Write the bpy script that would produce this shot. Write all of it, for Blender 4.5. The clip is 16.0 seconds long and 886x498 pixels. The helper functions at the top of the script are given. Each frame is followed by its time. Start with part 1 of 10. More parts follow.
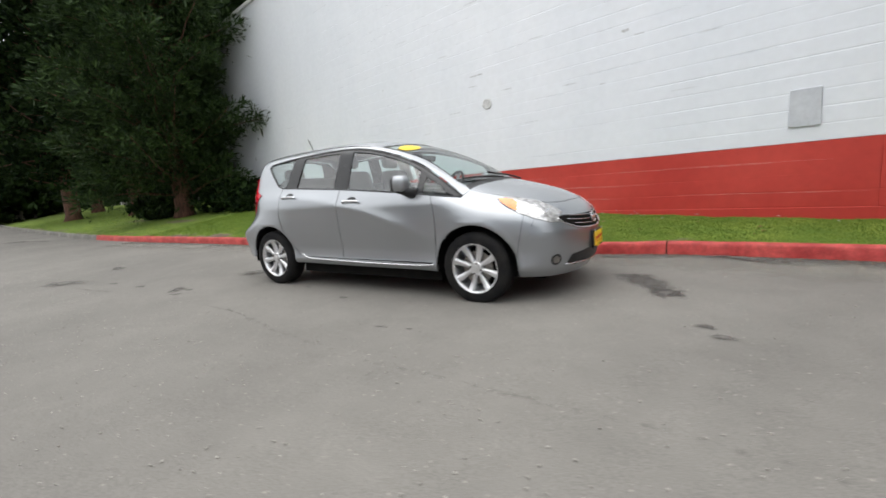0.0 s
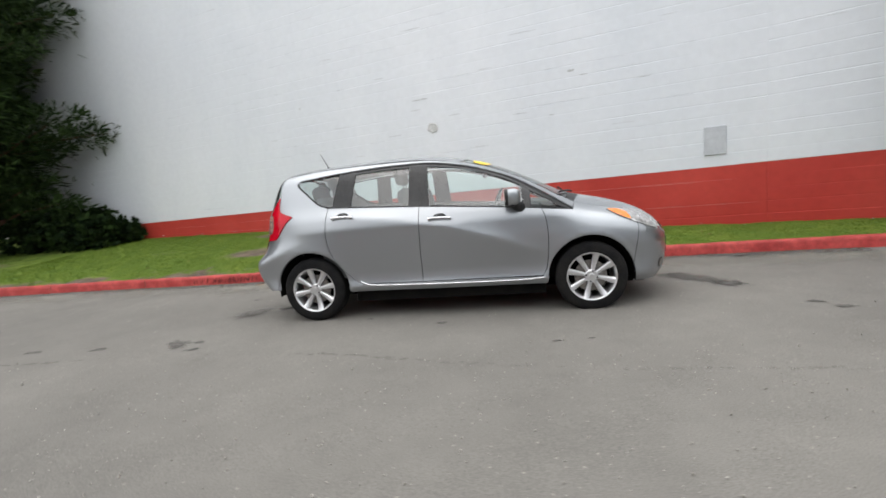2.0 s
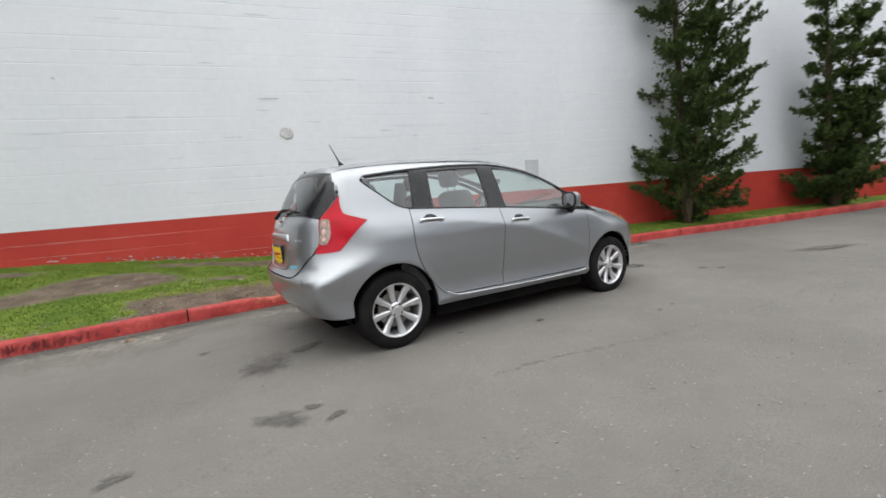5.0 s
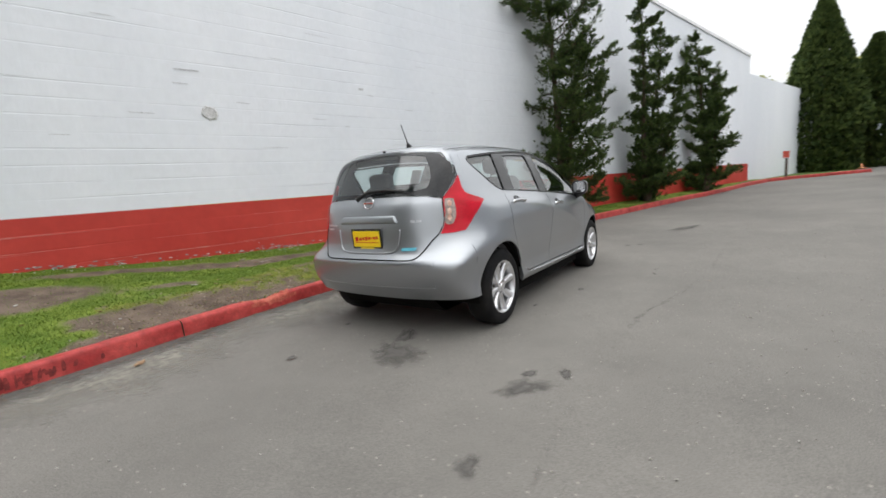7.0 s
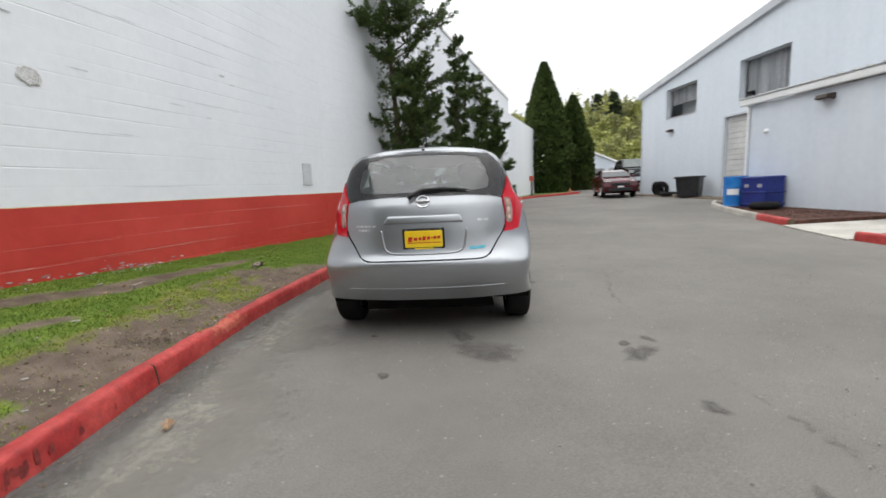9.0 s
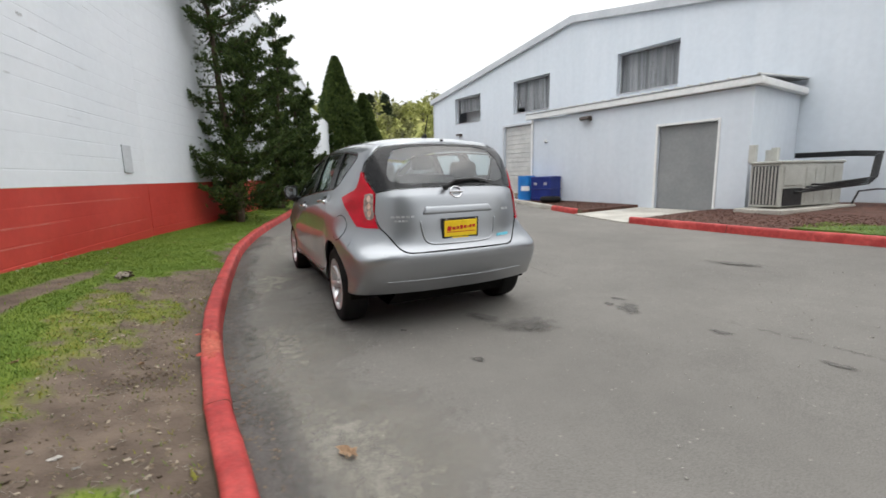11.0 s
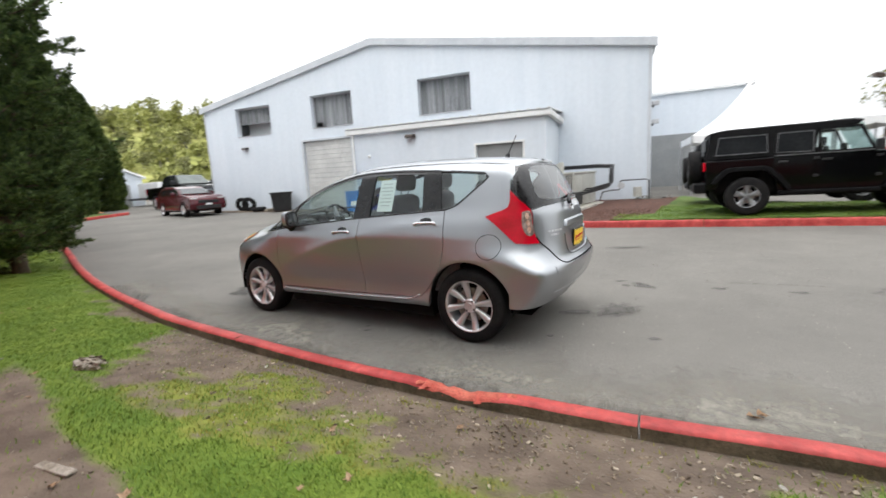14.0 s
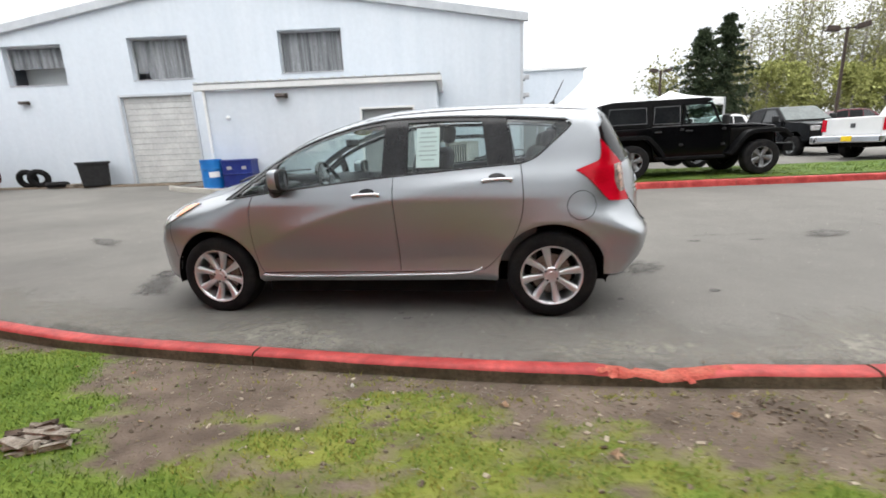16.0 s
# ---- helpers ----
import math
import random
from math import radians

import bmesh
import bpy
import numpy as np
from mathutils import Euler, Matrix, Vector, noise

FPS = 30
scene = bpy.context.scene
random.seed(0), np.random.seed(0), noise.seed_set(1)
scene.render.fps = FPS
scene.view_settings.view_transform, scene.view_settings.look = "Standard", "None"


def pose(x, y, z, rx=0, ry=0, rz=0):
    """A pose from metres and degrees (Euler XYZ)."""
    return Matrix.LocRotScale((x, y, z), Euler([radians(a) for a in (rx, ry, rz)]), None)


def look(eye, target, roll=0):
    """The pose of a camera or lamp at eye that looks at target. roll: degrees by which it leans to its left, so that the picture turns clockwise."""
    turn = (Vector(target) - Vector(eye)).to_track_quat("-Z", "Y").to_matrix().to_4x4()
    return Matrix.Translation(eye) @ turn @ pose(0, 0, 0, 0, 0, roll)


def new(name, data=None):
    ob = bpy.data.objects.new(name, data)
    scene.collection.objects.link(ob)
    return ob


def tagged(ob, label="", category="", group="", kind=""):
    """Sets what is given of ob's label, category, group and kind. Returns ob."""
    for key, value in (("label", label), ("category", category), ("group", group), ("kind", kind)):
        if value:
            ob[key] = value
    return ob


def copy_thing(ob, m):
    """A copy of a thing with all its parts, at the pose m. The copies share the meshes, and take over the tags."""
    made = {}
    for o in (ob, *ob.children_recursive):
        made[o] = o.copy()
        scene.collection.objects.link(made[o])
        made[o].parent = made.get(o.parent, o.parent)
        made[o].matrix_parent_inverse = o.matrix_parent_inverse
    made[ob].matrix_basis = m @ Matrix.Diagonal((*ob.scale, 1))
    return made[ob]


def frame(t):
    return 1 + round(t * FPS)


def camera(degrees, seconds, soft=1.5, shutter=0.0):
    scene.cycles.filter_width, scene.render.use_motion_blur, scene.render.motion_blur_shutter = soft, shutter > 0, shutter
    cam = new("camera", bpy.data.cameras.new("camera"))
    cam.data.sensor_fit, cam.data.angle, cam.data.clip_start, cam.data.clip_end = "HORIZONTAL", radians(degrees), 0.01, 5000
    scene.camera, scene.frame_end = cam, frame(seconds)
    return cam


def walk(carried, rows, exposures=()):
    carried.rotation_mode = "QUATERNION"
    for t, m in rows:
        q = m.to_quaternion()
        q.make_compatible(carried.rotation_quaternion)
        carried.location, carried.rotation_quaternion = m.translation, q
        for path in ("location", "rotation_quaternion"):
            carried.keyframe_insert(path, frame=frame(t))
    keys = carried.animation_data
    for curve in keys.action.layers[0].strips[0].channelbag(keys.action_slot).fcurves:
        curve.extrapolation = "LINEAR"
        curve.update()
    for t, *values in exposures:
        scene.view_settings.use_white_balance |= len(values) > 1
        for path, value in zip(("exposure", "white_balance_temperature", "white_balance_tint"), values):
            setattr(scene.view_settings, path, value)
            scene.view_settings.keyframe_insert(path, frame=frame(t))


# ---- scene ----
cam = camera(91.1, 16.0, 1.65, 0.45)
PATH = [
    (0, (4.298, -3.992, 1.063), (3.244, -2.321, 0.751), -4.0),
    (0.5, (3.736, -4.254, 1.077), (2.766, -2.531, 0.773), -3.9),
    (1, (3.179, -4.511, 1.088), (2.429, -2.684, 0.775), -4.2),
    (1.5, (2.554, -4.625, 1.095), (1.949, -2.738, 0.822), -4.9),
    (2, (1.956, -4.722, 1.117), (1.627, -2.764, 0.875), -4.8),
    (2.5, (1.34, -4.731, 1.138), (1.235, -2.751, 0.876), -6.1),
    (3, (0.776, -4.653, 1.14), (0.939, -2.673, 0.908), -4.3),
    (3.2, (0.526, -4.64, 1.148), (0.85, -2.684, 0.886), -4.8),
    (5.3, (-1.739, -3.701, 1.139), (-0.554, -2.107, 0.906), -4.0),
    (5.5, (-1.939, -3.605, 1.139), (-0.656, -2.094, 0.868), -4.0),
    (6, (-2.395, -3.235, 1.127), (-1.007, -1.824, 0.841), -5.1),
    (6.5, (-2.781, -2.842, 1.126), (-1.284, -1.54, 0.881), -3.8),
    (7, (-3.136, -2.386, 1.109), (-1.498, -1.27, 0.847), -3.9),
    (7.5, (-3.396, -1.898, 1.111), (-1.642, -0.969, 0.857), -1.7),
    (8, (-3.655, -1.379, 1.112), (-1.789, -0.712, 0.839), -2.1),
    (8.5, (-3.746, -0.849, 1.108), (-1.813, -0.382, 0.89), -2.5),
    (9, (-3.858, -0.337, 1.111), (-1.878, -0.214, 0.856), -2.6),
    (9.5, (-3.848, 0.193, 1.116), (-1.859, 0.156, 0.913), -2.8),
    (10, (-3.818, 0.666, 1.116), (-1.86, 0.307, 0.917), -1.0),
    (10.2, (-3.805, 0.85, 1.123), (-1.885, 0.344, 0.879), -1.6),
    (12.5, (-2.774, 2.874, 1.188), (-1.229, 1.626, 0.947), -2.1),
    (13, (-2.459, 3.296, 1.247), (-1.084, 1.872, 0.96), -4.1),
    (13.5, (-2.038, 3.605, 1.298), (-0.808, 2.076, 0.913), -3.9),
    (14, (-1.629, 3.821, 1.321), (-0.597, 2.135, 1.016), -3.8),
    (14.5, (-1.176, 3.967, 1.308), (-0.382, 2.16, 0.985), -3.7),
    (15, (-0.679, 3.975, 1.289), (0.024, 2.139, 0.924), -6.0),
    (15.5, (-0.212, 3.991, 1.285), (0.275, 2.09, 0.899), -4.7),
    (16, (0.222, 3.821, 1.232), (0.567, 1.906, 0.772), -3.1),
]
walk(cam, [(t, look(eye, target, roll)) for t, eye, target, roll in PATH], [(0, 0.75), (2.5, 0.62), (6, 0.58), (9, 0.58), (13, 0.68), (14, 0.92), (14.8, 1.02), (16, 0.98)])

# ---- light ----
world = bpy.data.worlds.new("overcast_sky")
scene.world = world
world.use_nodes = True
wn, wl = world.node_tree.nodes, world.node_tree.links
wn.clear()
w_out, w_bg = wn.new("ShaderNodeOutputWorld"), wn.new("ShaderNodeBackground")
w_sky, w_map, w_noise = wn.new("ShaderNodeTexSky"), wn.new("ShaderNodeTexCoord"), wn.new("ShaderNodeTexNoise")
w_sky.sky_type, w_sky.sun_disc = "NISHITA", False
w_sky.sun_elevation, w_sky.sun_rotation = radians(52), radians(200)
w_sky.dust_density = 3.0
w_noise.inputs["Scale"].default_value, w_noise.inputs["Detail"].default_value = 2.2, 5.0
w_ramp, w_mix = wn.new("ShaderNodeValToRGB"), wn.new("ShaderNodeMix")
w_ramp.color_ramp.elements[0].position, w_ramp.color_ramp.elements[0].color = 0.30, (9.0, 9.4, 9.9, 1)
w_ramp.color_ramp.elements[1].position, w_ramp.color_ramp.elements[1].color = 0.62, (11.8, 11.9, 12.0, 1)
w_mix.data_type, w_mix.inputs[0].default_value = "RGBA", 0.93
w_bg.inputs["Strength"].default_value = 0.10
wl.new(w_map.outputs["Generated"], w_noise.inputs["Vector"])
wl.new(w_noise.outputs["Fac"], w_ramp.inputs["Fac"])
wl.new(w_sky.outputs["Color"], w_mix.inputs[6])
wl.new(w_ramp.outputs["Color"], w_mix.inputs[7])
# thick cloud is about three times as bright overhead as near the horizon
w_split, w_rise, w_dome = wn.new("ShaderNodeSeparateXYZ"), wn.new("ShaderNodeMapRange"), wn.new("ShaderNodeMix")
w_rise.inputs["To Min"].default_value, w_rise.inputs["To Max"].default_value = 0.50, 1.40
w_dome.data_type, w_dome.blend_type, w_dome.inputs[0].default_value = "RGBA", "MULTIPLY", 1.0
wl.new(w_map.outputs["Generated"], w_split.inputs[0])
wl.new(w_split.outputs["Z"], w_rise.inputs["Value"])
wl.new(w_mix.outputs[2], w_dome.inputs[6])
wl.new(w_rise.outputs["Result"], w_dome.inputs[7])
wl.new(w_dome.outputs[2], w_bg.inputs["Color"])
wl.new(w_bg.outputs["Background"], w_out.inputs["Surface"])
sun_data = bpy.data.lights.new("sun", "SUN")
sun_data.energy, sun_data.angle, sun_data.color = 0.8, radians(90), (1.0, 0.97, 0.93)
sun = new("sun", sun_data)
sun.matrix_world = look((-3, 5, 26), (0, 0, 0))

# ---- materials ----


def mat(name, base, rough=0.6, metal=0.0, vary=None, scale=6.0, fine=60.0, fine_amount=0.25, bump=0.0, bump_scale=80.0,
        coat=0.0, rnd=0.0, stretch=(1, 1, 1), alpha=1.0, trans=0.0, ior=1.45, spec=0.5, low=0.38, high=0.66):
    """A surface with its colour broken up at two scales, and fine relief."""
    m = bpy.data.materials.new(name)
    m.use_nodes = True
    nt = m.node_tree
    n, l = nt.nodes, nt.links
    b = n["Principled BSDF"]
    b.inputs["Roughness"].default_value, b.inputs["Metallic"].default_value = rough, metal
    b.inputs["Coat Weight"].default_value, b.inputs["Coat Roughness"].default_value = coat, 0.04
    b.inputs["IOR"].default_value, b.inputs["Transmission Weight"].default_value = ior, trans
    b.inputs["Specular IOR Level"].default_value = spec
    b.inputs["Base Color"].default_value = (*base, 1)
    geo, mp = n.new("ShaderNodeNewGeometry"), n.new("ShaderNodeMapping")
    mp.inputs["Scale"].default_value = stretch
    l.new(geo.outputs["Position"], mp.inputs["Vector"])
    if vary is not None:
        big, small = n.new("ShaderNodeTexNoise"), n.new("ShaderNodeTexNoise")
        big.inputs["Scale"].default_value, big.inputs["Detail"].default_value = scale, 6
        small.inputs["Scale"].default_value, small.inputs["Detail"].default_value = fine, 3
        l.new(mp.outputs["Vector"], big.inputs["Vector"])
        l.new(geo.outputs["Position"], small.inputs["Vector"])
        r = n.new("ShaderNodeValToRGB")
        r.color_ramp.elements[0].position, r.color_ramp.elements[0].color = low, (*base, 1)
        r.color_ramp.elements[1].position, r.color_ramp.elements[1].color = high, (*vary, 1)
        l.new(big.outputs["Fac"], r.inputs["Fac"])
        hs, add = n.new("ShaderNodeHueSaturation"), n.new("ShaderNodeMapRange")
        add.inputs["From Min"].default_value, add.inputs["From Max"].default_value = 0.3, 0.7
        add.inputs["To Min"].default_value, add.inputs["To Max"].default_value = 1 - fine_amount, 1 + fine_amount
        l.new(small.outputs["Fac"], add.inputs["Value"])
        last = add.outputs["Result"]
        if rnd:
            oi, rr, mu = n.new("ShaderNodeObjectInfo"), n.new("ShaderNodeMapRange"), n.new("ShaderNodeMath")
            rr.inputs["To Min"].default_value, rr.inputs["To Max"].default_value = 1 - rnd, 1 + rnd
            mu.operation = "MULTIPLY"
            l.new(oi.outputs["Random"], rr.inputs["Value"])
            l.new(last, mu.inputs[0])
            l.new(rr.outputs["Result"], mu.inputs[1])
            last = mu.outputs[0]
        l.new(last, hs.inputs["Value"])
        l.new(r.outputs["Color"], hs.inputs["Color"])
        l.new(hs.outputs["Color"], b.inputs["Base Color"])
    if bump:
        bn, bp = n.new("ShaderNodeTexNoise"), n.new("ShaderNodeBump")
        bn.inputs["Scale"].default_value, bn.inputs["Detail"].default_value = bump_scale, 4
        bp.inputs["Strength"].default_value, bp.inputs["Distance"].default_value = bump, 0.01
        l.new(mp.outputs["Vector"], bn.inputs["Vector"])
        l.new(bn.outputs["Fac"], bp.inputs["Height"])
        l.new(bp.outputs["Normal"], b.inputs["Normal"])
    return m


def island(m, dark, light):
    """Varies a leaf material from tuft to tuft."""
    n, l = m.node_tree.nodes, m.node_tree.links
    geo, r = n.new("ShaderNodeNewGeometry"), n.new("ShaderNodeValToRGB")
    r.color_ramp.elements[0].color, r.color_ramp.elements[1].color = (*dark, 1), (*light, 1)
    l.new(geo.outputs["Random Per Island"], r.inputs["Fac"])
    l.new(r.outputs["Color"], n["Principled BSDF"].inputs["Base Color"])
    return m


ASPHALT = mat("asphalt", (0.149, 0.141, 0.128), 0.86, vary=(0.185, 0.175, 0.158), scale=0.4, fine=150, fine_amount=0.22, bump=0.18, bump_scale=220, spec=0.3)


def speckle(m, pale, blotch=0.09):
    """Adds worn blotches and single pale stones to a ground material."""
    n, l = m.node_tree.nodes, m.node_tree.links
    b = n["Principled BSDF"]
    src = b.inputs["Base Color"].links[0].from_socket
    geo, mid, vor = n.new("ShaderNodeNewGeometry"), n.new("ShaderNodeTexNoise"), n.new("ShaderNodeTexVoronoi")
    mid.inputs["Scale"].default_value, mid.inputs["Detail"].default_value, mid.inputs["Roughness"].default_value = 2.3, 9, 0.7
    vor.inputs["Scale"].default_value = 30
    l.new(geo.outputs["Position"], mid.inputs["Vector"])
    l.new(geo.outputs["Position"], vor.inputs["Vector"])
    mr, hs = n.new("ShaderNodeMapRange"), n.new("ShaderNodeHueSaturation")
    mr.inputs["From Min"].default_value, mr.inputs["From Max"].default_value = 0.3, 0.7
    mr.inputs["To Min"].default_value, mr.inputs["To Max"].default_value = 1 - blotch, 1 + blotch
    l.new(mid.outputs["Fac"], mr.inputs["Value"])
    l.new(mr.outputs["Result"], hs.inputs["Value"])
    l.new(src, hs.inputs["Color"])
    near, pick, both, mx, sep = n.new("ShaderNodeMath"), n.new("ShaderNodeMath"), n.new("ShaderNodeMath"), n.new("ShaderNodeMix"), n.new("ShaderNodeSeparateColor")
    near.operation, near.inputs[1].default_value = "LESS_THAN", 0.20
    pick.operation, pick.inputs[1].default_value = "GREATER_THAN", 0.92
    both.operation, mx.data_type = "MULTIPLY", "RGBA"
    l.new(vor.outputs["Distance"], near.inputs[0])
    l.new(vor.outputs["Color"], sep.inputs["Color"])
    l.new(sep.outputs["Red"], pick.inputs[0])
    l.new(near.outputs[0], both.inputs[0])
    l.new(pick.outputs[0], both.inputs[1])
    l.new(both.outputs[0], mx.inputs[0])
    l.new(hs.outputs["Color"], mx.inputs[6])
    mx.inputs[7].default_value = (*pale, 1)
    l.new(mx.outputs[2], b.inputs["Base Color"])
    return m


speckle(ASPHALT, (0.26, 0.245, 0.215))
CONCRETE = mat("concrete", (0.36, 0.34, 0.30), 0.85, vary=(0.50, 0.48, 0.43), scale=1.6, fine=50, bump=0.3)
KERB_GREY = mat("weathered_kerb_concrete", (0.13, 0.125, 0.11), 0.9, vary=(0.22, 0.21, 0.19), scale=2, fine=40, bump=0.4)
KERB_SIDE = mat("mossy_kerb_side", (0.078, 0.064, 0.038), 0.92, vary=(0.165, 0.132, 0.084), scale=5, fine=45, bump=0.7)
RED_KERB = mat("red_kerb_paint", (0.33, 0.028, 0.026), 0.55, vary=(0.50, 0.070, 0.060), scale=5.0, fine=24, fine_amount=0.20, bump=0.35, bump_scale=60)
SCUFF = mat("tyre_scuff", (0.15, 0.022, 0.020), 0.8, vary=(0.25, 0.035, 0.030), scale=20, fine=60)
RED_RAW = mat("worn_red_concrete", (0.40, 0.070, 0.048), 0.85, vary=(0.50, 0.135, 0.090), scale=12, fine=60, bump=0.8)
WHITE_WALL = mat("white_wall_paint", (0.72, 0.75, 0.79), 0.6, vary=(0.80, 0.82, 0.85), scale=0.35, fine=9, fine_amount=0.02, bump=0.10, bump_scale=22, stretch=(1, 1, 0.35))
RED_WALL = mat("red_wall_paint", (0.46, 0.043, 0.032), 0.5, vary=(0.54, 0.062, 0.046), scale=0.8, fine=9, fine_amount=0.05, bump=0.12, bump_scale=22, spec=0.35)
PATCH = mat("bare_plaster", (0.55, 0.55, 0.54), 0.9, vary=(0.68, 0.68, 0.68), scale=14, fine=60, bump=0.7)
CHIP = mat("chipped_paint", (0.50, 0.51, 0.52), 0.9, vary=(0.62, 0.63, 0.64), scale=9, fine=50, bump=0.5)
PANEL_GREY = mat("grey_panel_paint", (0.50, 0.52, 0.55), 0.6, vary=(0.56, 0.58, 0.61), scale=3, fine=20, fine_amount=0.06)
SIDING = mat("white_metal_siding", (0.622, 0.675, 0.735), 0.5, vary=(0.660, 0.708, 0.765), scale=0.9, fine=7, fine_amount=0.025, stretch=(3.0, 3.0, 0.25), bump=0.05, bump_scale=14)
TRIM_WHITE = mat("white_trim", (0.74, 0.75, 0.75), 0.5, vary=(0.80, 0.80, 0.79), scale=2, fine=18, fine_amount=0.06)
TRIM_PALE = mat("pale_grey_trim", (0.50, 0.525, 0.56), 0.5, vary=(0.57, 0.59, 0.62), scale=2, fine=18, fine_amount=0.06)
DOOR_GREY = mat("grey_door_paint", (0.23, 0.24, 0.245), 0.5, vary=(0.27, 0.275, 0.28), scale=1.5, fine=14, fine_amount=0.06)
DOOR_WHITE = mat("old_white_door", (0.50, 0.50, 0.49), 0.55, vary=(0.60, 0.60, 0.58), scale=2, fine=16, fine_amount=0.10)
CURTAIN = mat("dusty_window_curtain", (0.15, 0.15, 0.16), 0.5, vary=(0.36, 0.36, 0.37), scale=2.6, fine=20, stretch=(3, 3, 0.10))
ALU = mat("aluminium_frame", (0.50, 0.51, 0.53), 0.4, 0.6, vary=(0.6, 0.6, 0.62), scale=5, fine=30)
SOIL = mat("bare_soil", (0.135, 0.100, 0.070), 0.95, vary=(0.240, 0.186, 0.132), scale=2.6, fine=60, fine_amount=0.4, bump=0.9, bump_scale=45)
MULCH = mat("bark_mulch", (0.055, 0.026, 0.018), 0.95, vary=(0.115, 0.052, 0.036), scale=9, fine=45, fine_amount=0.5, bump=1.0, bump_scale=40)
TURF = mat("turf", (0.060, 0.115, 0.018), 0.9, vary=(0.110, 0.150, 0.030), scale=2.2, fine=45, fine_amount=0.5, bump=1.0, bump_scale=60)
BLADE = island(mat("grass_blade", (0.08, 0.16, 0.02), 0.6, spec=0.2), (0.066, 0.128, 0.014), (0.185, 0.255, 0.036))
BLADE_DRY = island(mat("mossy_blade", (0.2, 0.2, 0.03), 0.7, spec=0.2), (0.125, 0.140, 0.020), (0.27, 0.245, 0.050))
JUNIPER = island(mat("juniper_needle", (0.03, 0.06, 0.03), 0.65, spec=0.25), (0.022, 0.044, 0.015), (0.110, 0.158, 0.042))
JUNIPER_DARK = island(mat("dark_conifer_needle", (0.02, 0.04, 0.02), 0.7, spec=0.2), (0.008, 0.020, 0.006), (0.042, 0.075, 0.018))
# darker needle copy: shade of the far trees and undergrowth put into the colour
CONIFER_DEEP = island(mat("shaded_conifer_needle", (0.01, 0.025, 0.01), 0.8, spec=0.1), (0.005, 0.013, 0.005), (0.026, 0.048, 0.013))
FIR_GREEN = island(mat("fir_needle", (0.04, 0.06, 0.035), 0.7, spec=0.2), (0.022, 0.036, 0.020), (0.085, 0.110, 0.060))
CYPRESS = island(mat("cypress_scale", (0.03, 0.06, 0.02), 0.7, spec=0.2), (0.028, 0.050, 0.014), (0.095, 0.130, 0.034))
SPRING = island(mat("spring_leaf", (0.2, 0.26, 0.06), 0.7, spec=0.2), (0.25, 0.27, 0.085), (0.43, 0.44, 0.165))
SPRING_DULL = island(mat("olive_spring_leaf", (0.16, 0.17, 0.06), 0.7, spec=0.2), (0.17, 0.18, 0.075), (0.32, 0.325, 0.145))
SPRING_PALE = island(mat("pale_spring_leaf", (0.3, 0.28, 0.13), 0.7, spec=0.2), (0.21, 0.21, 0.09), (0.39, 0.385, 0.175))
BARK = mat("bark", (0.060, 0.042, 0.030), 0.9, vary=(0.12, 0.085, 0.06), scale=8, fine=40, stretch=(2, 2, 0.4), bump=0.9, bump_scale=25)
RED_BARK = mat("reddish_bark", (0.075, 0.036, 0.026), 0.9, vary=(0.15, 0.075, 0.050), scale=8, fine=40, stretch=(2, 2, 0.4), bump=0.9, bump_scale=25)
GREY_BARK = mat("pale_bark", (0.22, 0.20, 0.17), 0.9, vary=(0.32, 0.30, 0.27), scale=8, fine=40, bump=0.6)
HILL = mat("hill_scrub", (0.25, 0.27, 0.075), 0.95, vary=(0.42, 0.41, 0.14), scale=0.10, fine=0.9, fine_amount=0.35, bump=1.0, bump_scale=0.8)
DRY_LEAF = mat("dry_leaf", (0.27, 0.165, 0.095), 0.85, vary=(0.40, 0.28, 0.18), scale=20, fine=90)
DEAD_WOOD = mat("weathered_wood", (0.20, 0.17, 0.13), 0.9, vary=(0.36, 0.32, 0.27), scale=16, fine=60, bump=0.9, bump_scale=50)
OIL_GUTTER_DARK = mat("oil_and_gutter_dark", (0.096, 0.090, 0.082), 0.7, vary=(0.122, 0.114, 0.104), scale=7, fine=60, bump=0.4, bump_scale=110)
WET = mat("damp_asphalt", (0.072, 0.067, 0.061), 0.75, vary=(0.098, 0.091, 0.083), scale=6, fine=60, bump=0.4, bump_scale=110)


def fading(m):
    """Lets a stain thin out raggedly towards its rim."""
    n, l = m.node_tree.nodes, m.node_tree.links
    at, nz, ad, mr = n.new("ShaderNodeAttribute"), n.new("ShaderNodeTexNoise"), n.new("ShaderNodeMath"), n.new("ShaderNodeMapRange")
    at.attribute_name = "body"
    nz.inputs["Scale"].default_value, nz.inputs["Detail"].default_value = 16, 8
    geo = n.new("ShaderNodeNewGeometry")
    l.new(geo.outputs["Position"], nz.inputs["Vector"])
    ad.operation = "ADD"
    l.new(at.outputs["Fac"], ad.inputs[0])
    l.new(nz.outputs["Fac"], ad.inputs[1])
    mr.inputs["From Min"].default_value, mr.inputs["From Max"].default_value, mr.inputs["To Max"].default_value = 0.70, 1.40, 0.85
    l.new(ad.outputs[0], mr.inputs["Value"])
    l.new(mr.outputs["Result"], n["Principled BSDF"].inputs["Alpha"])
    return m


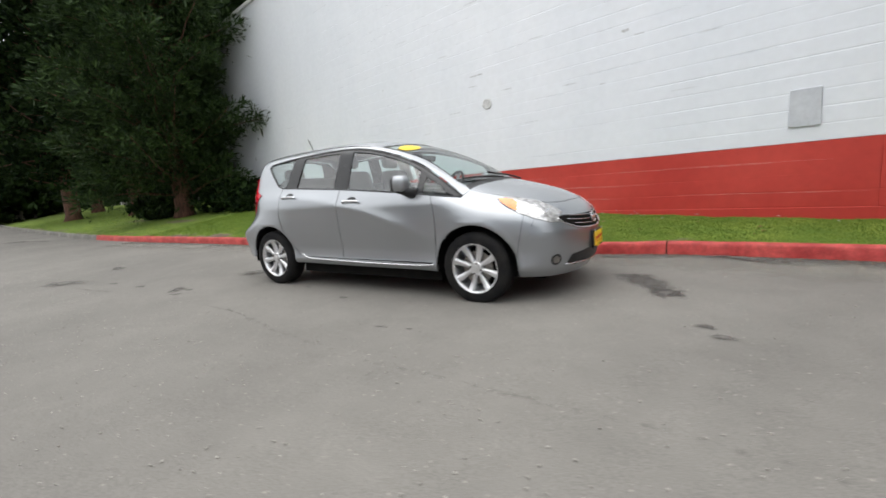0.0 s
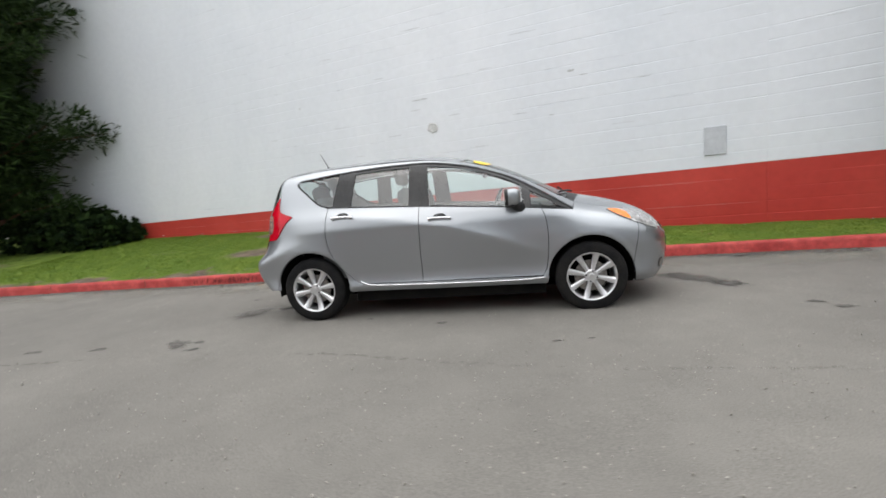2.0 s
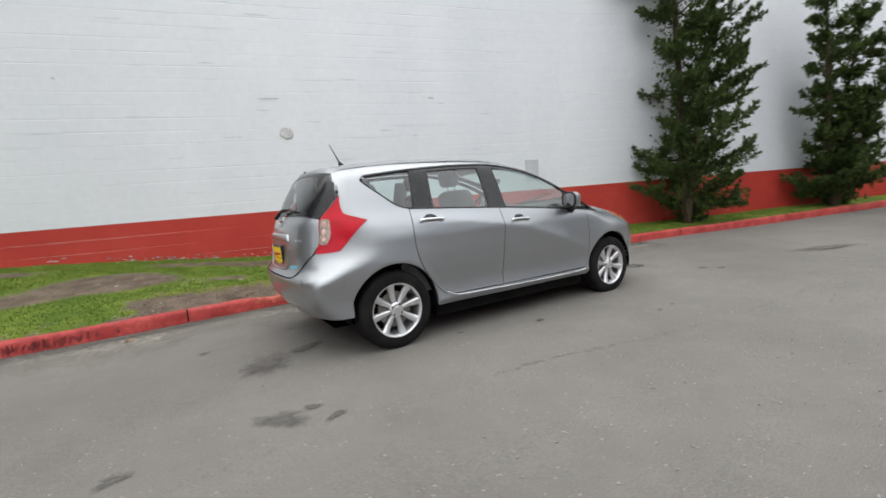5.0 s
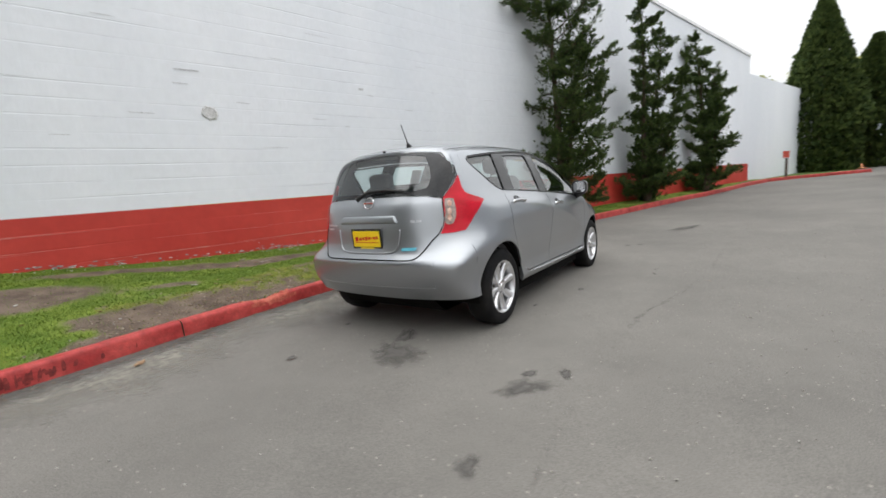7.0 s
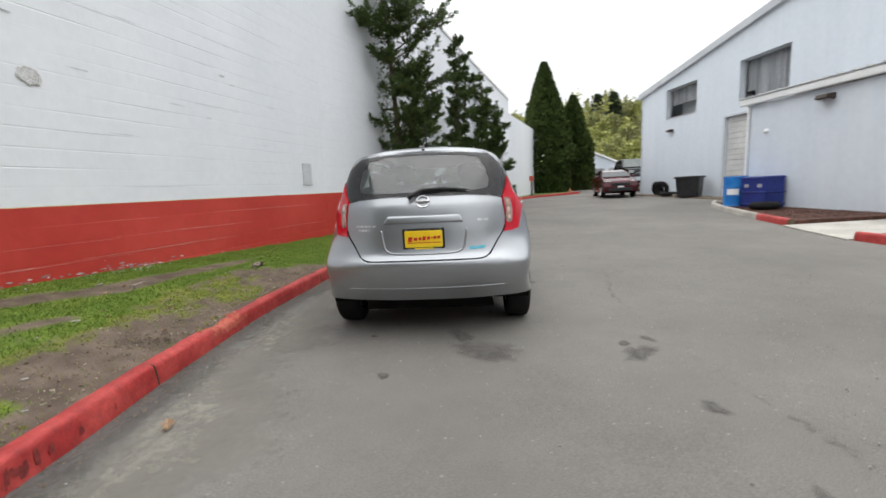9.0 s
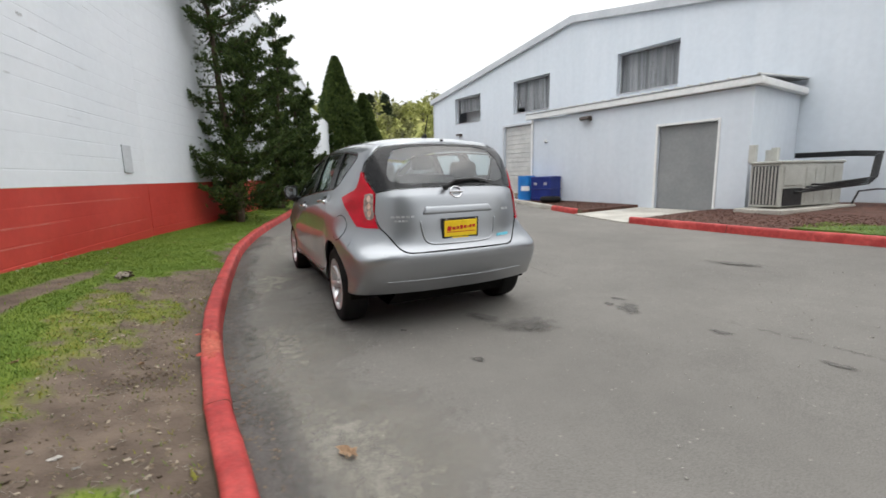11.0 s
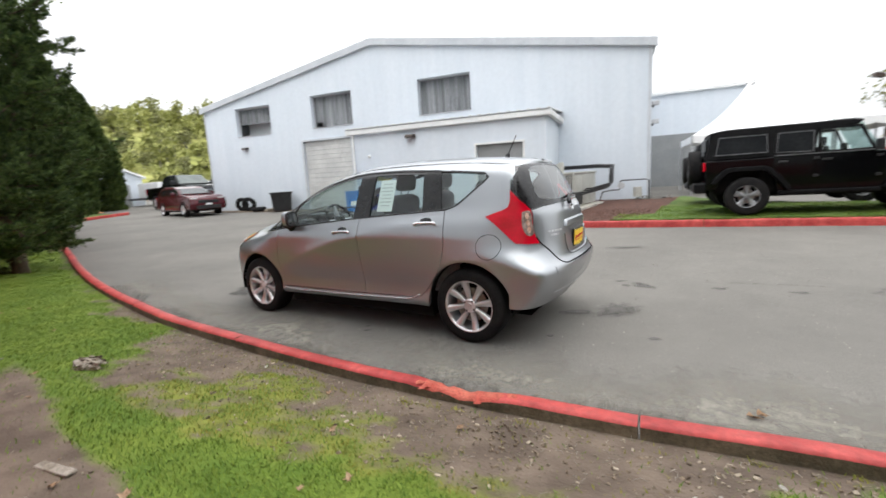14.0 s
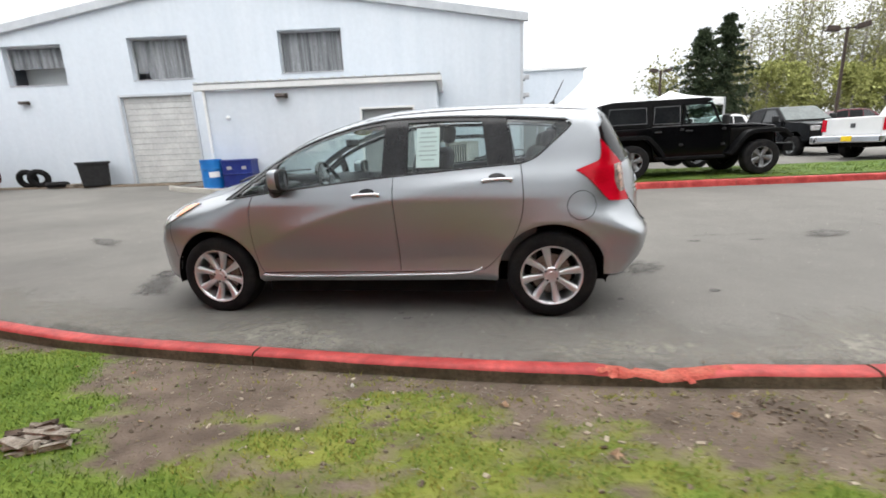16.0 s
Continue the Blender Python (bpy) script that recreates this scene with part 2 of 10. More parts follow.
fading(OIL_GUTTER_DARK)
fading(WET)
DUST = fading(mat("pale_gutter_dust", (0.22, 0.205, 0.175), 0.95, vary=(0.28, 0.262, 0.225), scale=5, fine=70, fine_amount=0.2))
BLACK_PLASTIC = mat("black_plastic", (0.012, 0.012, 0.013), 0.45, vary=(0.022, 0.022, 0.023), scale=9, fine=90, bump=0.1, bump_scale=200)
RUBBER = mat("tyre_rubber", (0.008, 0.008, 0.009), 0.8, vary=(0.016, 0.015, 0.014), scale=9, fine=70, bump=0.2, spec=0.2)
DARK_METAL = mat("dark_metal", (0.05, 0.05, 0.055), 0.5, 0.5, vary=(0.09, 0.09, 0.095), scale=8, fine=40)
BLUE_BIN = mat("blue_plastic", (0.010, 0.16, 0.50), 0.4, vary=(0.02, 0.21, 0.58), scale=3, fine=30, fine_amount=0.08)
NAVY_BIN = mat("navy_plastic", (0.008, 0.020, 0.16), 0.4, vary=(0.015, 0.035, 0.21), scale=3, fine=30, fine_amount=0.08)
WHITE_PAINT = mat("white_paint", (0.78, 0.78, 0.78), 0.4, vary=(0.82, 0.82, 0.82), scale=4, fine=30, fine_amount=0.04)
CANVAS = mat("white_canvas", (0.84, 0.84, 0.84), 0.7, vary=(0.88, 0.88, 0.88), scale=1.5, fine=40, fine_amount=0.04, bump=0.1)
AC_METAL = mat("beige_sheet_metal", (0.46, 0.46, 0.42), 0.45, 0.2, vary=(0.54, 0.54, 0.50), scale=3, fine=30, fine_amount=0.08)
BROWN_METAL = mat("brown_painted_steel", (0.045, 0.030, 0.024), 0.5, 0.2, vary=(0.07, 0.05, 0.04), scale=5, fine=40)
SIGN_RED = mat("sign_red", (0.45, 0.06, 0.04), 0.5, vary=(0.52, 0.08, 0.05), scale=6, fine=30)
ORANGE_CONE = mat("sun_bleached_orange", (0.80, 0.30, 0.12), 0.6, vary=(0.85, 0.42, 0.22), scale=6, fine=40)
GLASS_DARK = mat("dark_window_glass", (0.015, 0.018, 0.02), 0.05, vary=(0.025, 0.03, 0.03), scale=2, fine=20, spec=0.8)

# ---- mesh helpers ----


class Geo:
    """Gathers plain vertices and faces for one mesh."""

    def __init__(self):
        self.v, self.f = [], []

    def add(self, verts, faces):
        k = len(self.v)
        self.v.extend(tuple(p) for p in verts)
        self.f.extend(tuple(i + k for i in q) for q in faces)

    def box(self, lo, hi, m=None):
        (a, b, c), (d, e, g) = lo, hi
        vs = [Vector(p) for p in ((a, b, c), (d, b, c), (d, e, c), (a, e, c), (a, b, g), (d, b, g), (d, e, g), (a, e, g))]
        if m is not None:
            vs = [m @ p for p in vs]
        self.add(vs, [(0, 3, 2, 1), (4, 5, 6, 7), (0, 1, 5, 4), (1, 2, 6, 5), (2, 3, 7, 6), (3, 0, 4, 7)])

    def tube(self, pts, radii, sides=8, caps=True):
        pts = [Vector(p) for p in pts]
        if not hasattr(radii, "__len__"):
            radii = [radii] * len(pts)
        rings, ref = [], None
        for i, p in enumerate(pts):
            d = (pts[min(i + 1, len(pts) - 1)] - pts[max(i - 1, 0)]).normalized()
            if ref is None:
                ref = d.orthogonal().normalized()
            ref = (ref - d * ref.dot(d)).normalized()
            other = d.cross(ref)
            rings.append([p + (ref * math.cos(2 * math.pi * k / sides) + other * math.sin(2 * math.pi * k / sides)) * radii[i] for k in range(sides)])
        vs = [q for r in rings for q in r]
        fs = []
        for i in range(len(rings) - 1):
            for k in range(sides):
                a, b = i * sides + k, i * sides + (k + 1) % sides
                fs.append((a, b, b + sides, a + sides))
        if caps:
            fs.append(tuple(reversed(range(sides))))
            fs.append(tuple((len(rings) - 1) * sides + k for k in range(sides)))
        self.add(vs, fs)

    def grid(self, rows):
        """Joins rows of points, all of one length, into a sheet."""
        w = len(rows[0])
        self.add([p for r in rows for p in r], [(i * w + k, i * w + k + 1, (i + 1) * w + k + 1, (i + 1) * w + k)
                                                for i in range(len(rows) - 1) for k in range(w - 1)])

    def mesh(self, name, material, smooth=False):
        me = bpy.data.meshes.new(name)
        me.from_pydata(self.v, [], self.f)
        me.materials.append(material)
        if smooth:
            me.shade_smooth()
        me.update()
        return me


def link(name, geo, material, parent=None, label="", smooth=False):
    """One mesh object from a Geo, under a thing or a part, or at top level."""
    ob = new(name, geo.mesh(name, material, smooth))
    if parent is not None:
        ob.parent = parent
    return tagged(ob, label)


def beveled(name, lo, hi, material, parent=None, bevel=0.01, label="", m=None, segments=2):
    """A box with rounded edges as one mesh object."""
    bm = bmesh.new()
    size = [hi[i] - lo[i] for i in range(3)]
    mid = [(hi[i] + lo[i]) / 2 for i in range(3)]
    bmesh.ops.create_cube(bm, size=1.0, matrix=Matrix.Translation(mid) @ Matrix.Diagonal((*size, 1)))
    bmesh.ops.bevel(bm, geom=bm.edges[:], offset=min(bevel, min(size) * 0.45), segments=segments, affect="EDGES", profile=0.5)
    if m is not None:
        bm.transform(m)
    return part(name, bm, material, parent, label)


def part(name, bm, material, parent=None, label="", smooth=False):
    me = bpy.data.meshes.new(name)
    bm.to_mesh(me)
    bm.free()
    me.materials.append(material)
    if smooth:
        me.shade_smooth()
    ob = new(name, me)
    if parent is not None:
        ob.parent = parent
    return tagged(ob, label)


def thing(name, m, label, category, group="", kind=""):
    ob = new(name)
    ob.matrix_world = m
    ob.empty_display_size = 0.2
    return tagged(ob, label, category, group, kind)


def curve(table, x):
    """A smooth curve through a table of (x, y) points (monotone in x)."""
    xs, ys = [p[0] for p in table], [p[1] for p in table]
    x = min(max(x, xs[0]), xs[-1])
    i = max(0, min(len(xs) - 2, int(np.searchsorted(xs, x)) - 1))
    h = xs[i + 1] - xs[i]

    def slope(k):
        if k <= 0 or k >= len(xs) - 1:
            k2 = 0 if k <= 0 else len(xs) - 2
            return (ys[k2 + 1] - ys[k2]) / (xs[k2 + 1] - xs[k2])
        a, b = (ys[k] - ys[k - 1]) / (xs[k] - xs[k - 1]), (ys[k + 1] - ys[k]) / (xs[k + 1] - xs[k])
        return 0.0 if a * b <= 0 else 2 * a * b / (a + b)
    s, m0, m1 = (x - xs[i]) / h, slope(i) * h, slope(i + 1) * h
    return (2 * s**3 - 3 * s**2 + 1) * ys[i] + (s**3 - 2 * s**2 + s) * m0 + (-2 * s**3 + 3 * s**2) * ys[i + 1] + (s**3 - s**2) * m1


# ---- lie of the land ----


def soft_ramp(v):
    return 2.0 * math.log1p(math.exp(max(-30.0, min(v / 2.0, 30.0))))


def ground_z(x, y):
    rise = math.log1p(math.exp(max(-30.0, min(x, 60) - 3))) - math.log1p(math.exp(-3))
    u, w = max(0.0, min(1.0, (x - 2.9) / 1.2)), max(0.0, min(1.0, (y - 0.4) / 0.9))
    gutter = 0.03 * u * u * (3 - 2 * u) * w * w * (3 - 2 * w)
    return 0.026 * rise + gutter + 0.022 * (soft_ramp(min(-3 - y, 30)) - soft_ramp(-3.0))


KERB_LINE = [(-60, 9.6), (-33, 4.5), (-17, 2.2), (-12, 1.60), (-9.5, 1.50), (-5, 1.56), (-2.4, 1.54), (-1.2, 1.65), (0.2, 1.71), (2, 1.63), (3, 1.56), (4, 1.45), (5.5, 1.19),
             (7.4, 0.74), (10, 0.02), (12.6, -0.70), (16, -1.80), (20, -2.80), (22.3, -3.6)]
WALL_A, WALL_B, WALL_C = (-12.5, 6.863), (5.9, 2.870), (21.6, -2.786)


def kerb_y(x):
    return curve(KERB_LINE, x)


def wall_y(x):
    a, b = (WALL_A, WALL_B) if x < WALL_B[0] else (WALL_B, WALL_C)
    return a[1] + (x - a[0]) * (b[1] - a[1]) / (b[0] - a[0])


WALL_FOOT = [(-60, 0.75), (-10, 0.62), (-4, 0.62), (-2.5, 0.56), (0, 0.39), (3, 0.33), (6, 0.28), (10, 0.34), (16, 0.50), (22, 0.68)]


def lawn_z(x, y):
    yk, yw = kerb_y(x) + 0.15, wall_y(x)
    s = max(0.0, min(1.0, (y - yk) / max(0.4, yw - yk)))
    edge = ground_z(x, kerb_y(x)) + curve([(-12, 0.09), (-5, 0.075), (-3, 0.068), (3.2, 0.068), (5, 0.075), (12, 0.09)], x)
    foot = max(curve(WALL_FOOT, x), edge + 0.05)
    bumps = 0.018 * noise.noise((x * 1.7, y * 1.7, 3.0)) + 0.010 * noise.noise((x * 5, y * 5, 9.0))
    return edge + (foot - edge) * (s ** 0.9) + bumps * min(1.0, 4 * s + 0.15)


def spread(lo, hi, fine_lo, fine_hi, step, grow=1.35):
    """Grid lines: even and close in the middle, wider and wider towards the ends."""
    xs = list(np.arange(fine_lo, fine_hi + step / 2, step))
    d = step
    while xs[-1] < hi:
        d *= grow
        xs.append(min(hi, xs[-1] + d))
    d = step
    while xs[0] > lo:
        d *= grow
        xs.insert(0, max(lo, xs[0] - d))
    return [float(v) for v in xs]


g = Geo()
g.grid([[(x, y, ground_z(x, y) + 0.006 * noise.noise((x * 0.9, y * 0.9, 0))) for x in spread(-1800, 1800, -16, 30, 0.8)] for y in spread(-1800, 1800, -14, 4, 0.6)])
tagged(link("road", g, ASPHALT, smooth=True), "worn grey asphalt drive with fine stones and dark spots", "road", kind="structure")

# lawn strip between kerb and wall
g = Geo()
rows = []
for i in range(0, 41):
    s = i / 40
    rows.append([])
    for x in spread(-60, 23.5, -6, 6, 0.1, 1.10):
        y = kerb_y(x) + 0.13 + s * (wall_y(x) + 0.12 - kerb_y(x) - 0.13) if x > -12.4 else kerb_y(x) + 0.13 + s * 16
        rows[-1].append((x, y, lawn_z(x, y)))
g.grid(rows)


BARE_WIDTH = [(-12, 0.08), (-9, 0.14), (-6.5, 0.2), (-4, 0.25), (-3, 0.2), (-2.2, 0.12), (-1.6, 0.52), (-1.0, 0.78), (-0.5, 0.62), (0.2, 0.42), (0.8, 0.40), (1.4, 0.66), (1.8, 0.66), (2.3, 0.40), (3.0, 0.12), (3.6, 0.03), (12, 0.02)]
BARE_SPOTS = [(1.5, 3.17, 1.2, 0.15, -13, 2.6), (0.45, 3.30, 0.55, 0.17, 0, 2.2), (-0.35, 3.70, 0.55, 0.20, -15, 2.2), (-0.78, 2.98, 0.34, 0.12, -10, 2.0), (-2.1, 3.40, 0.85, 0.42, -10, 3.0), (-3.2, 3.0, 0.8, 0.4, 0, 1.8),
              (-1.3, 4.05, 0.7, 0.16, -12, 2.0), (-3.5, 4.4, 0.9, 0.25, -12, 1.8), (-5.6, 3.6, 1.1, 0.35, 0, 1.2), (-8.4, 4.6, 1.2, 0.4, 0, 1.2), (1.62, 2.60, 0.16, 0.15, 60, 1.8), (-1.75, 2.35, 0.35, 0.22, 0, 1.6), (-10.6, 3.6, 1.6, 0.5, 0, 1.6), (-14.5, 4.2, 2.2, 0.6, 0, 1.6)]


def turf_cover(x, y):
    """How far grass covers the soil at a place, 0 to 1."""
    d = y - kerb_y(x) - 0.15
    v = (d - curve(BARE_WIDTH, x)) / 0.34 + 0.9 * noise.noise((x * 0.9, y * 1.3, 5.0)) + 1.0 * noise.noise((x * 2.7, y * 2.7, 8.0)) + 1.0 * noise.noise((x * 7.0, y * 7.0, 1.0))
    v = min(v, 1.3)
    for px, py, rx, ry, turn, deep in BARE_SPOTS:
        if abs(x - px) < 2.5 * rx and abs(y - py) < 2.5 * rx:
            c, s = math.cos(radians(turn)), math.sin(radians(turn))
            u, w = (x - px) * c + (y - py) * s, (y - py) * c - (x - px) * s
            v -= deep * math.exp(-(u / rx) ** 2 - (w / ry) ** 2)
    if mossy(x, y):
        v = min(v, 0.16 + 0.65 * noise.noise((x * 5, y * 5, 12.0)) + 0.95 * noise.noise((x * 10, y * 10, 2.0)))
    return max(0.0, min(1.0, 0.5 + v))


def mossy(x, y):
    d = y - kerb_y(x) - 0.15
    return -1.7 < x < 1.75 and d < 0.92 - 0.25 * max(0.0, x - 0.8) + 0.35 * noise.noise((x * 0.9, y * 0.9, 2.0)) + 0.15 * noise.noise((x * 4, y * 4, 6.0))


LAWN = mat("lawn", (0.1, 0.1, 0.05), 0.95, bump=0.9, bump_scale=50)
n, l = LAWN.node_tree.nodes, LAWN.node_tree.links
att, mixc, nz = n.new("ShaderNodeAttribute"), n.new("ShaderNodeMix"), n.new("ShaderNodeTexNoise")
att.attribute_name = "cover"
mixc.data_type = "RGBA"
cols = []
for a, b, sc in (((0.090, 0.065, 0.048), (0.172, 0.129, 0.097), 5.0), ((0.085, 0.148, 0.013), (0.168, 0.225, 0.028), 3.0), ((0.130, 0.135, 0.020), (0.245, 0.230, 0.045), 6.0)):
    t1, r1 = n.new("ShaderNodeTexNoise"), n.new("ShaderNodeValToRGB")
    t1.inputs["Scale"].default_value, t1.inputs["Detail"].default_value = sc, 9
    r1.color_ramp.elements[0].position, r1.color_ramp.elements[0].color = 0.36, (*a, 1)
    r1.color_ramp.elements[1].position, r1.color_ramp.elements[1].color = 0.66, (*b, 1)
    gg = n.new("ShaderNodeNewGeometry")
    l.new(gg.outputs["Position"], t1.inputs["Vector"])
    l.new(t1.outputs["Fac"], r1.inputs["Fac"])
    cols.append(r1.outputs["Color"])
nz.inputs["Scale"].default_value, nz.inputs["Detail"].default_value, nz.inputs["Roughness"].default_value = 9, 9, 0.75
gg = n.new("ShaderNodeNewGeometry")
l.new(gg.outputs["Position"], nz.inputs["Vector"])
ma, mr = n.new("ShaderNodeMath"), n.new("ShaderNodeMapRange")
ma.operation = "ADD"
l.new(att.outputs["Fac"], ma.inputs[0])
l.new(nz.outputs["Fac"], ma.inputs[1])
mr.inputs["From Min"].default_value, mr.inputs["From Max"].default_value = 0.66, 1.26
l.new(ma.outputs[0], mr.inputs["Value"])
l.new(mr.outputs["Result"], mixc.inputs[0])
l.new(cols[0], mixc.inputs[6])
moss, mixm = n.new("ShaderNodeAttribute"), n.new("ShaderNodeMix")
moss.attribute_name, mixm.data_type = "moss", "RGBA"
l.new(moss.outputs["Fac"], mixm.inputs[0])
l.new(cols[1], mixm.inputs[6])
l.new(cols[2], mixm.inputs[7])
l.new(mixm.outputs[2], mixc.inputs[7])
l.new(mixc.outputs[2], n["Principled BSDF"].inputs["Base Color"])


def cover_layer(ob, fn, layer="cover"):
    at = ob.data.attributes.new(layer, "FLOAT", "POINT")
    at.data.foreach_set("value", [fn(v.co.x, v.co.y) for v in ob.data.vertices])


lawn = tagged(link("lawn", g, LAWN, smooth=True), "patchy mossy lawn strip with bare brown soil beside the kerb", "lawn", kind="structure")
cover_layer(lawn, turf_cover)
cover_layer(lawn, lambda x, y: 0.55 if mossy(x, y) else 0.0, "moss")


def blades(name, spots, material, label, tall=(0.008, 0.026)):
    """Many single blades of grass as one mesh of stuff."""
    k = len(spots)
    sp = np.array(spots)
    rs = np.random.RandomState(5)
    az, lean, h, w = rs.uniform(0, 2 * np.pi, k), rs.uniform(0.4, 1.6, k), rs.uniform(*tall, k), rs.uniform(0.0020, 0.0046, k) * np.array(sp[:, 3])
    h = h * (0.6 + 0.4 * sp[:, 3])
    side = np.stack([-np.sin(az), np.cos(az), 0 * az], 1) * w[:, None]
    tip = np.stack([np.cos(az) * lean * h, np.sin(az) * lean * h, h], 1)
    v = np.empty((k, 3, 3))
    v[:, 0], v[:, 1], v[:, 2] = sp[:, :3] - side, sp[:, :3] + side, sp[:, :3] + tip
    me = bpy.data.meshes.new(name)
    me.vertices.add(3 * k)
    me.vertices.foreach_set("co", v.ravel())
    me.loops.add(3 * k)
    me.loops.foreach_set("vertex_index", np.arange(3 * k))
    me.polygons.add(k)
    me.polygons.foreach_set("loop_start", np.arange(k) * 3)
    me.materials.append(material)
    me.update()
    me.validate()
    return tagged(new(name, me), label, "grass", kind="stuff")


rs = random.Random(11)
green, dry = [], []
for x0, x1, dens in ((-30, -9, 160), (-9, -4.5, 4200), (-4.5, 4.5, 9500), (4.5, 7.5, 6500), (7.5, 11, 2200), (11, 22, 400)):
    wmax = 5.2
    for _ in range(int(dens * (x1 - x0) * wmax)):
        x, s = rs.uniform(x0, x1), rs.random()
        y = kerb_y(x) + 0.16 + s * wmax
        if y > (wall_y(x) - 0.02 if x > -12.4 else 99):
            continue
        c = turf_cover(x, y)
        if rs.random() > max(0.05, (c - 0.18) * 1.3):
            continue
        size = 1.0 if -4.5 < x < 7.5 else 1.5 if x > -9 else 2.4
        (dry if mossy(x, y) and rs.random() < 0.6 else green).append((x, y, lawn_z(x, y) - 0.004, size))
blades("grass", green, BLADE, "short green grass blades of the lawn strip")
blades("mossy_grass", dry, BLADE_DRY, "yellowish mossy grass beside the kerb", (0.006, 0.022))


weeds = []
for _ in range(80):
    x = rs.uniform(-4.0, 3.6)
    y0 = kerb_y(x) + 0.15 + abs(rs.gauss(0, 0.10))
    for _ in range(rs.choice((4, 6, 10, 14, 30))):
        xx, yy = x + rs.gauss(0, 0.03), y0 + abs(rs.gauss(0, 0.022))
        weeds.append((xx, yy, lawn_z(xx, yy) - 0.003, 1.2))
blades("kerb_weeds", weeds, BLADE_DRY, "small yellow-green weeds along the kerb", (0.006, 0.024))

# ---- kerbs ----
def kerb_piece(pts, h=0.145, w=0.128, steps=7, rough=0.004, seed=0, notch=None):
    """A kerb stone swept along its outer line; rounded top edges."""
    g1, g2 = Geo(), Geo()
    prof_top = [(0.0, 0.0), (0.008, h * 0.55), (0.014, h - 0.03), (0.022, h - 0.012), (0.04, h - 0.002), (w * 0.55, h), (w - 0.022, h - 0.003), (w - 0.008, h - 0.008), (w, h - 0.018)]
    prof_in = [(w, h - 0.018), (w + 0.004, h * 0.6), (w + 0.012, h * 0.3), (w + 0.022, -0.02)]
    rows1, rows2 = [], []
    for i, (p, side, gzv) in enumerate(pts):
        cut = 0.0
        if notch:
            cut = notch[1] * max(0.0, 1 - abs(p.x - notch[0]) / notch[2])

        def place(o, z):
            q = p + side * o
            nv = noise.noise((q.x * 9 + seed, q.y * 9, z * 12)) * rough + noise.noise((q.x * 2.1 + seed, q.y * 2, z * 3)) * rough * 1.6
            zz = max(-0.02, z - (cut * (0.7 + 0.6 * noise.noise((q.x * 14, q.y * 14, 1))) if z > 0.05 else 0)) + (nv if z > 0.02 else 0)
            return (q.x + side.x * nv, q.y + side.y * nv, gzv + zz)
        rows1.append([place(o, z) for o, z in prof_top])
        rows2.append([place(o, z) for o, z in prof_in])
    g1.grid([list(reversed(r)) for r in rows1])
    g2.grid([list(reversed(r)) for r in rows2])
    ends = [rows1[0] + rows2[0][1:], list(reversed(rows1[-1] + rows2[-1][1:]))]
    for e in ends:
        g2.add(e, [tuple(range(len(e)))])
    return g1, g2


def kerb_run(root_name, line, cuts, colour, label, flip=1, notch=None, h=0.145):
    """A kerb of single stones along a line y(x); cuts are the joints' x."""
    root = thing(root_name, Matrix(), label, "kerb", kind="structure")
    for k in range(len(cuts) - 1):
        a, b = cuts[k] + 0.006, cuts[k + 1] - 0.006
        m = max(4, int((b - a) / (0.04 if notch and a < notch[0] < b else 0.12)))
        pts = []
        for i in range(m + 1):
            x = a + (b - a) * i / m
            p = Vector((x, line(x), 0))
            t = Vector((0.02, line(x + 0.01) - line(x - 0.01), 0)).normalized()
            pts.append((p, Vector((-t.y, t.x, 0)) * flip, ground_z(x, p.y)))
        top, inner = kerb_piece(pts, h=h, seed=k * 3.3, notch=notch if notch and a < notch[0] + 0.3 and b > notch[0] - 0.3 else None)
        if flip < 0:
            top.f, inner.f = [tuple(reversed(q)) for q in top.f], [tuple(reversed(q)) for q in inner.f]
        stone = link("kerb_stone", top, colour(k), root, smooth=True)
        if notch and a < notch[0] < b:
            stone.data.materials.append(RED_RAW)
            for f in stone.data.polygons:
                c = f.center
                if abs(c.x - notch[0]) < 0.24 + 0.16 * noise.noise((c.x * 9, c.y * 9, c.z * 12)) and c.z - ground_z(c.x, c.y) > 0.055 + 0.04 * noise.noise((c.x * 7, 3, c.z)):
                    f.material_index = 1
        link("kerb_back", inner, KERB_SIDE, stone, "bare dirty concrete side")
    return root


cuts = [-60, -40, -28, -20, -14.5, -11.6, -8.6, -6.1, -4.2, -1.37, 1.72, 3.85, 7.0, 9.8, 12.6, 15.4, 18.2, 20.6, 22.3]
kerb_run("kerb_by_lawn", kerb_y, cuts, lambda k: RED_KERB if k >= 5 else KERB_GREY, "red painted concrete kerb along the lawn, chipped at a joint", notch=(-0.43, 0.055, 0.34))
g = Geo()
for i in range(26):
    x = -0.45 + rs.uniform(-0.30, 0.30)
    y = kerb_y(x) + rs.uniform(0.03, 0.14)
    r = rs.uniform(0.012, 0.045)
    z = ground_z(x, y) + 0.078 + (0.14 - 0.078) * min(1, abs(x + 0.45) / 0.33)
    ring = [(x + r * rs.uniform(0.6, 1.1) * math.cos(a), y + r * rs.uniform(0.6, 1.1) * math.sin(a), z + rs.uniform(0, 0.012)) for a in [k * 1.2566 for k in range(5)]]
    g.add(ring + [(x, y, z + r * 0.5)], [(k, (k + 1) % 5, 5) for k in range(5)])
tagged(link("kerb_rubble", g, RED_RAW), "crumbled red concrete at the broken kerb joint", "rubble", kind="stuff")


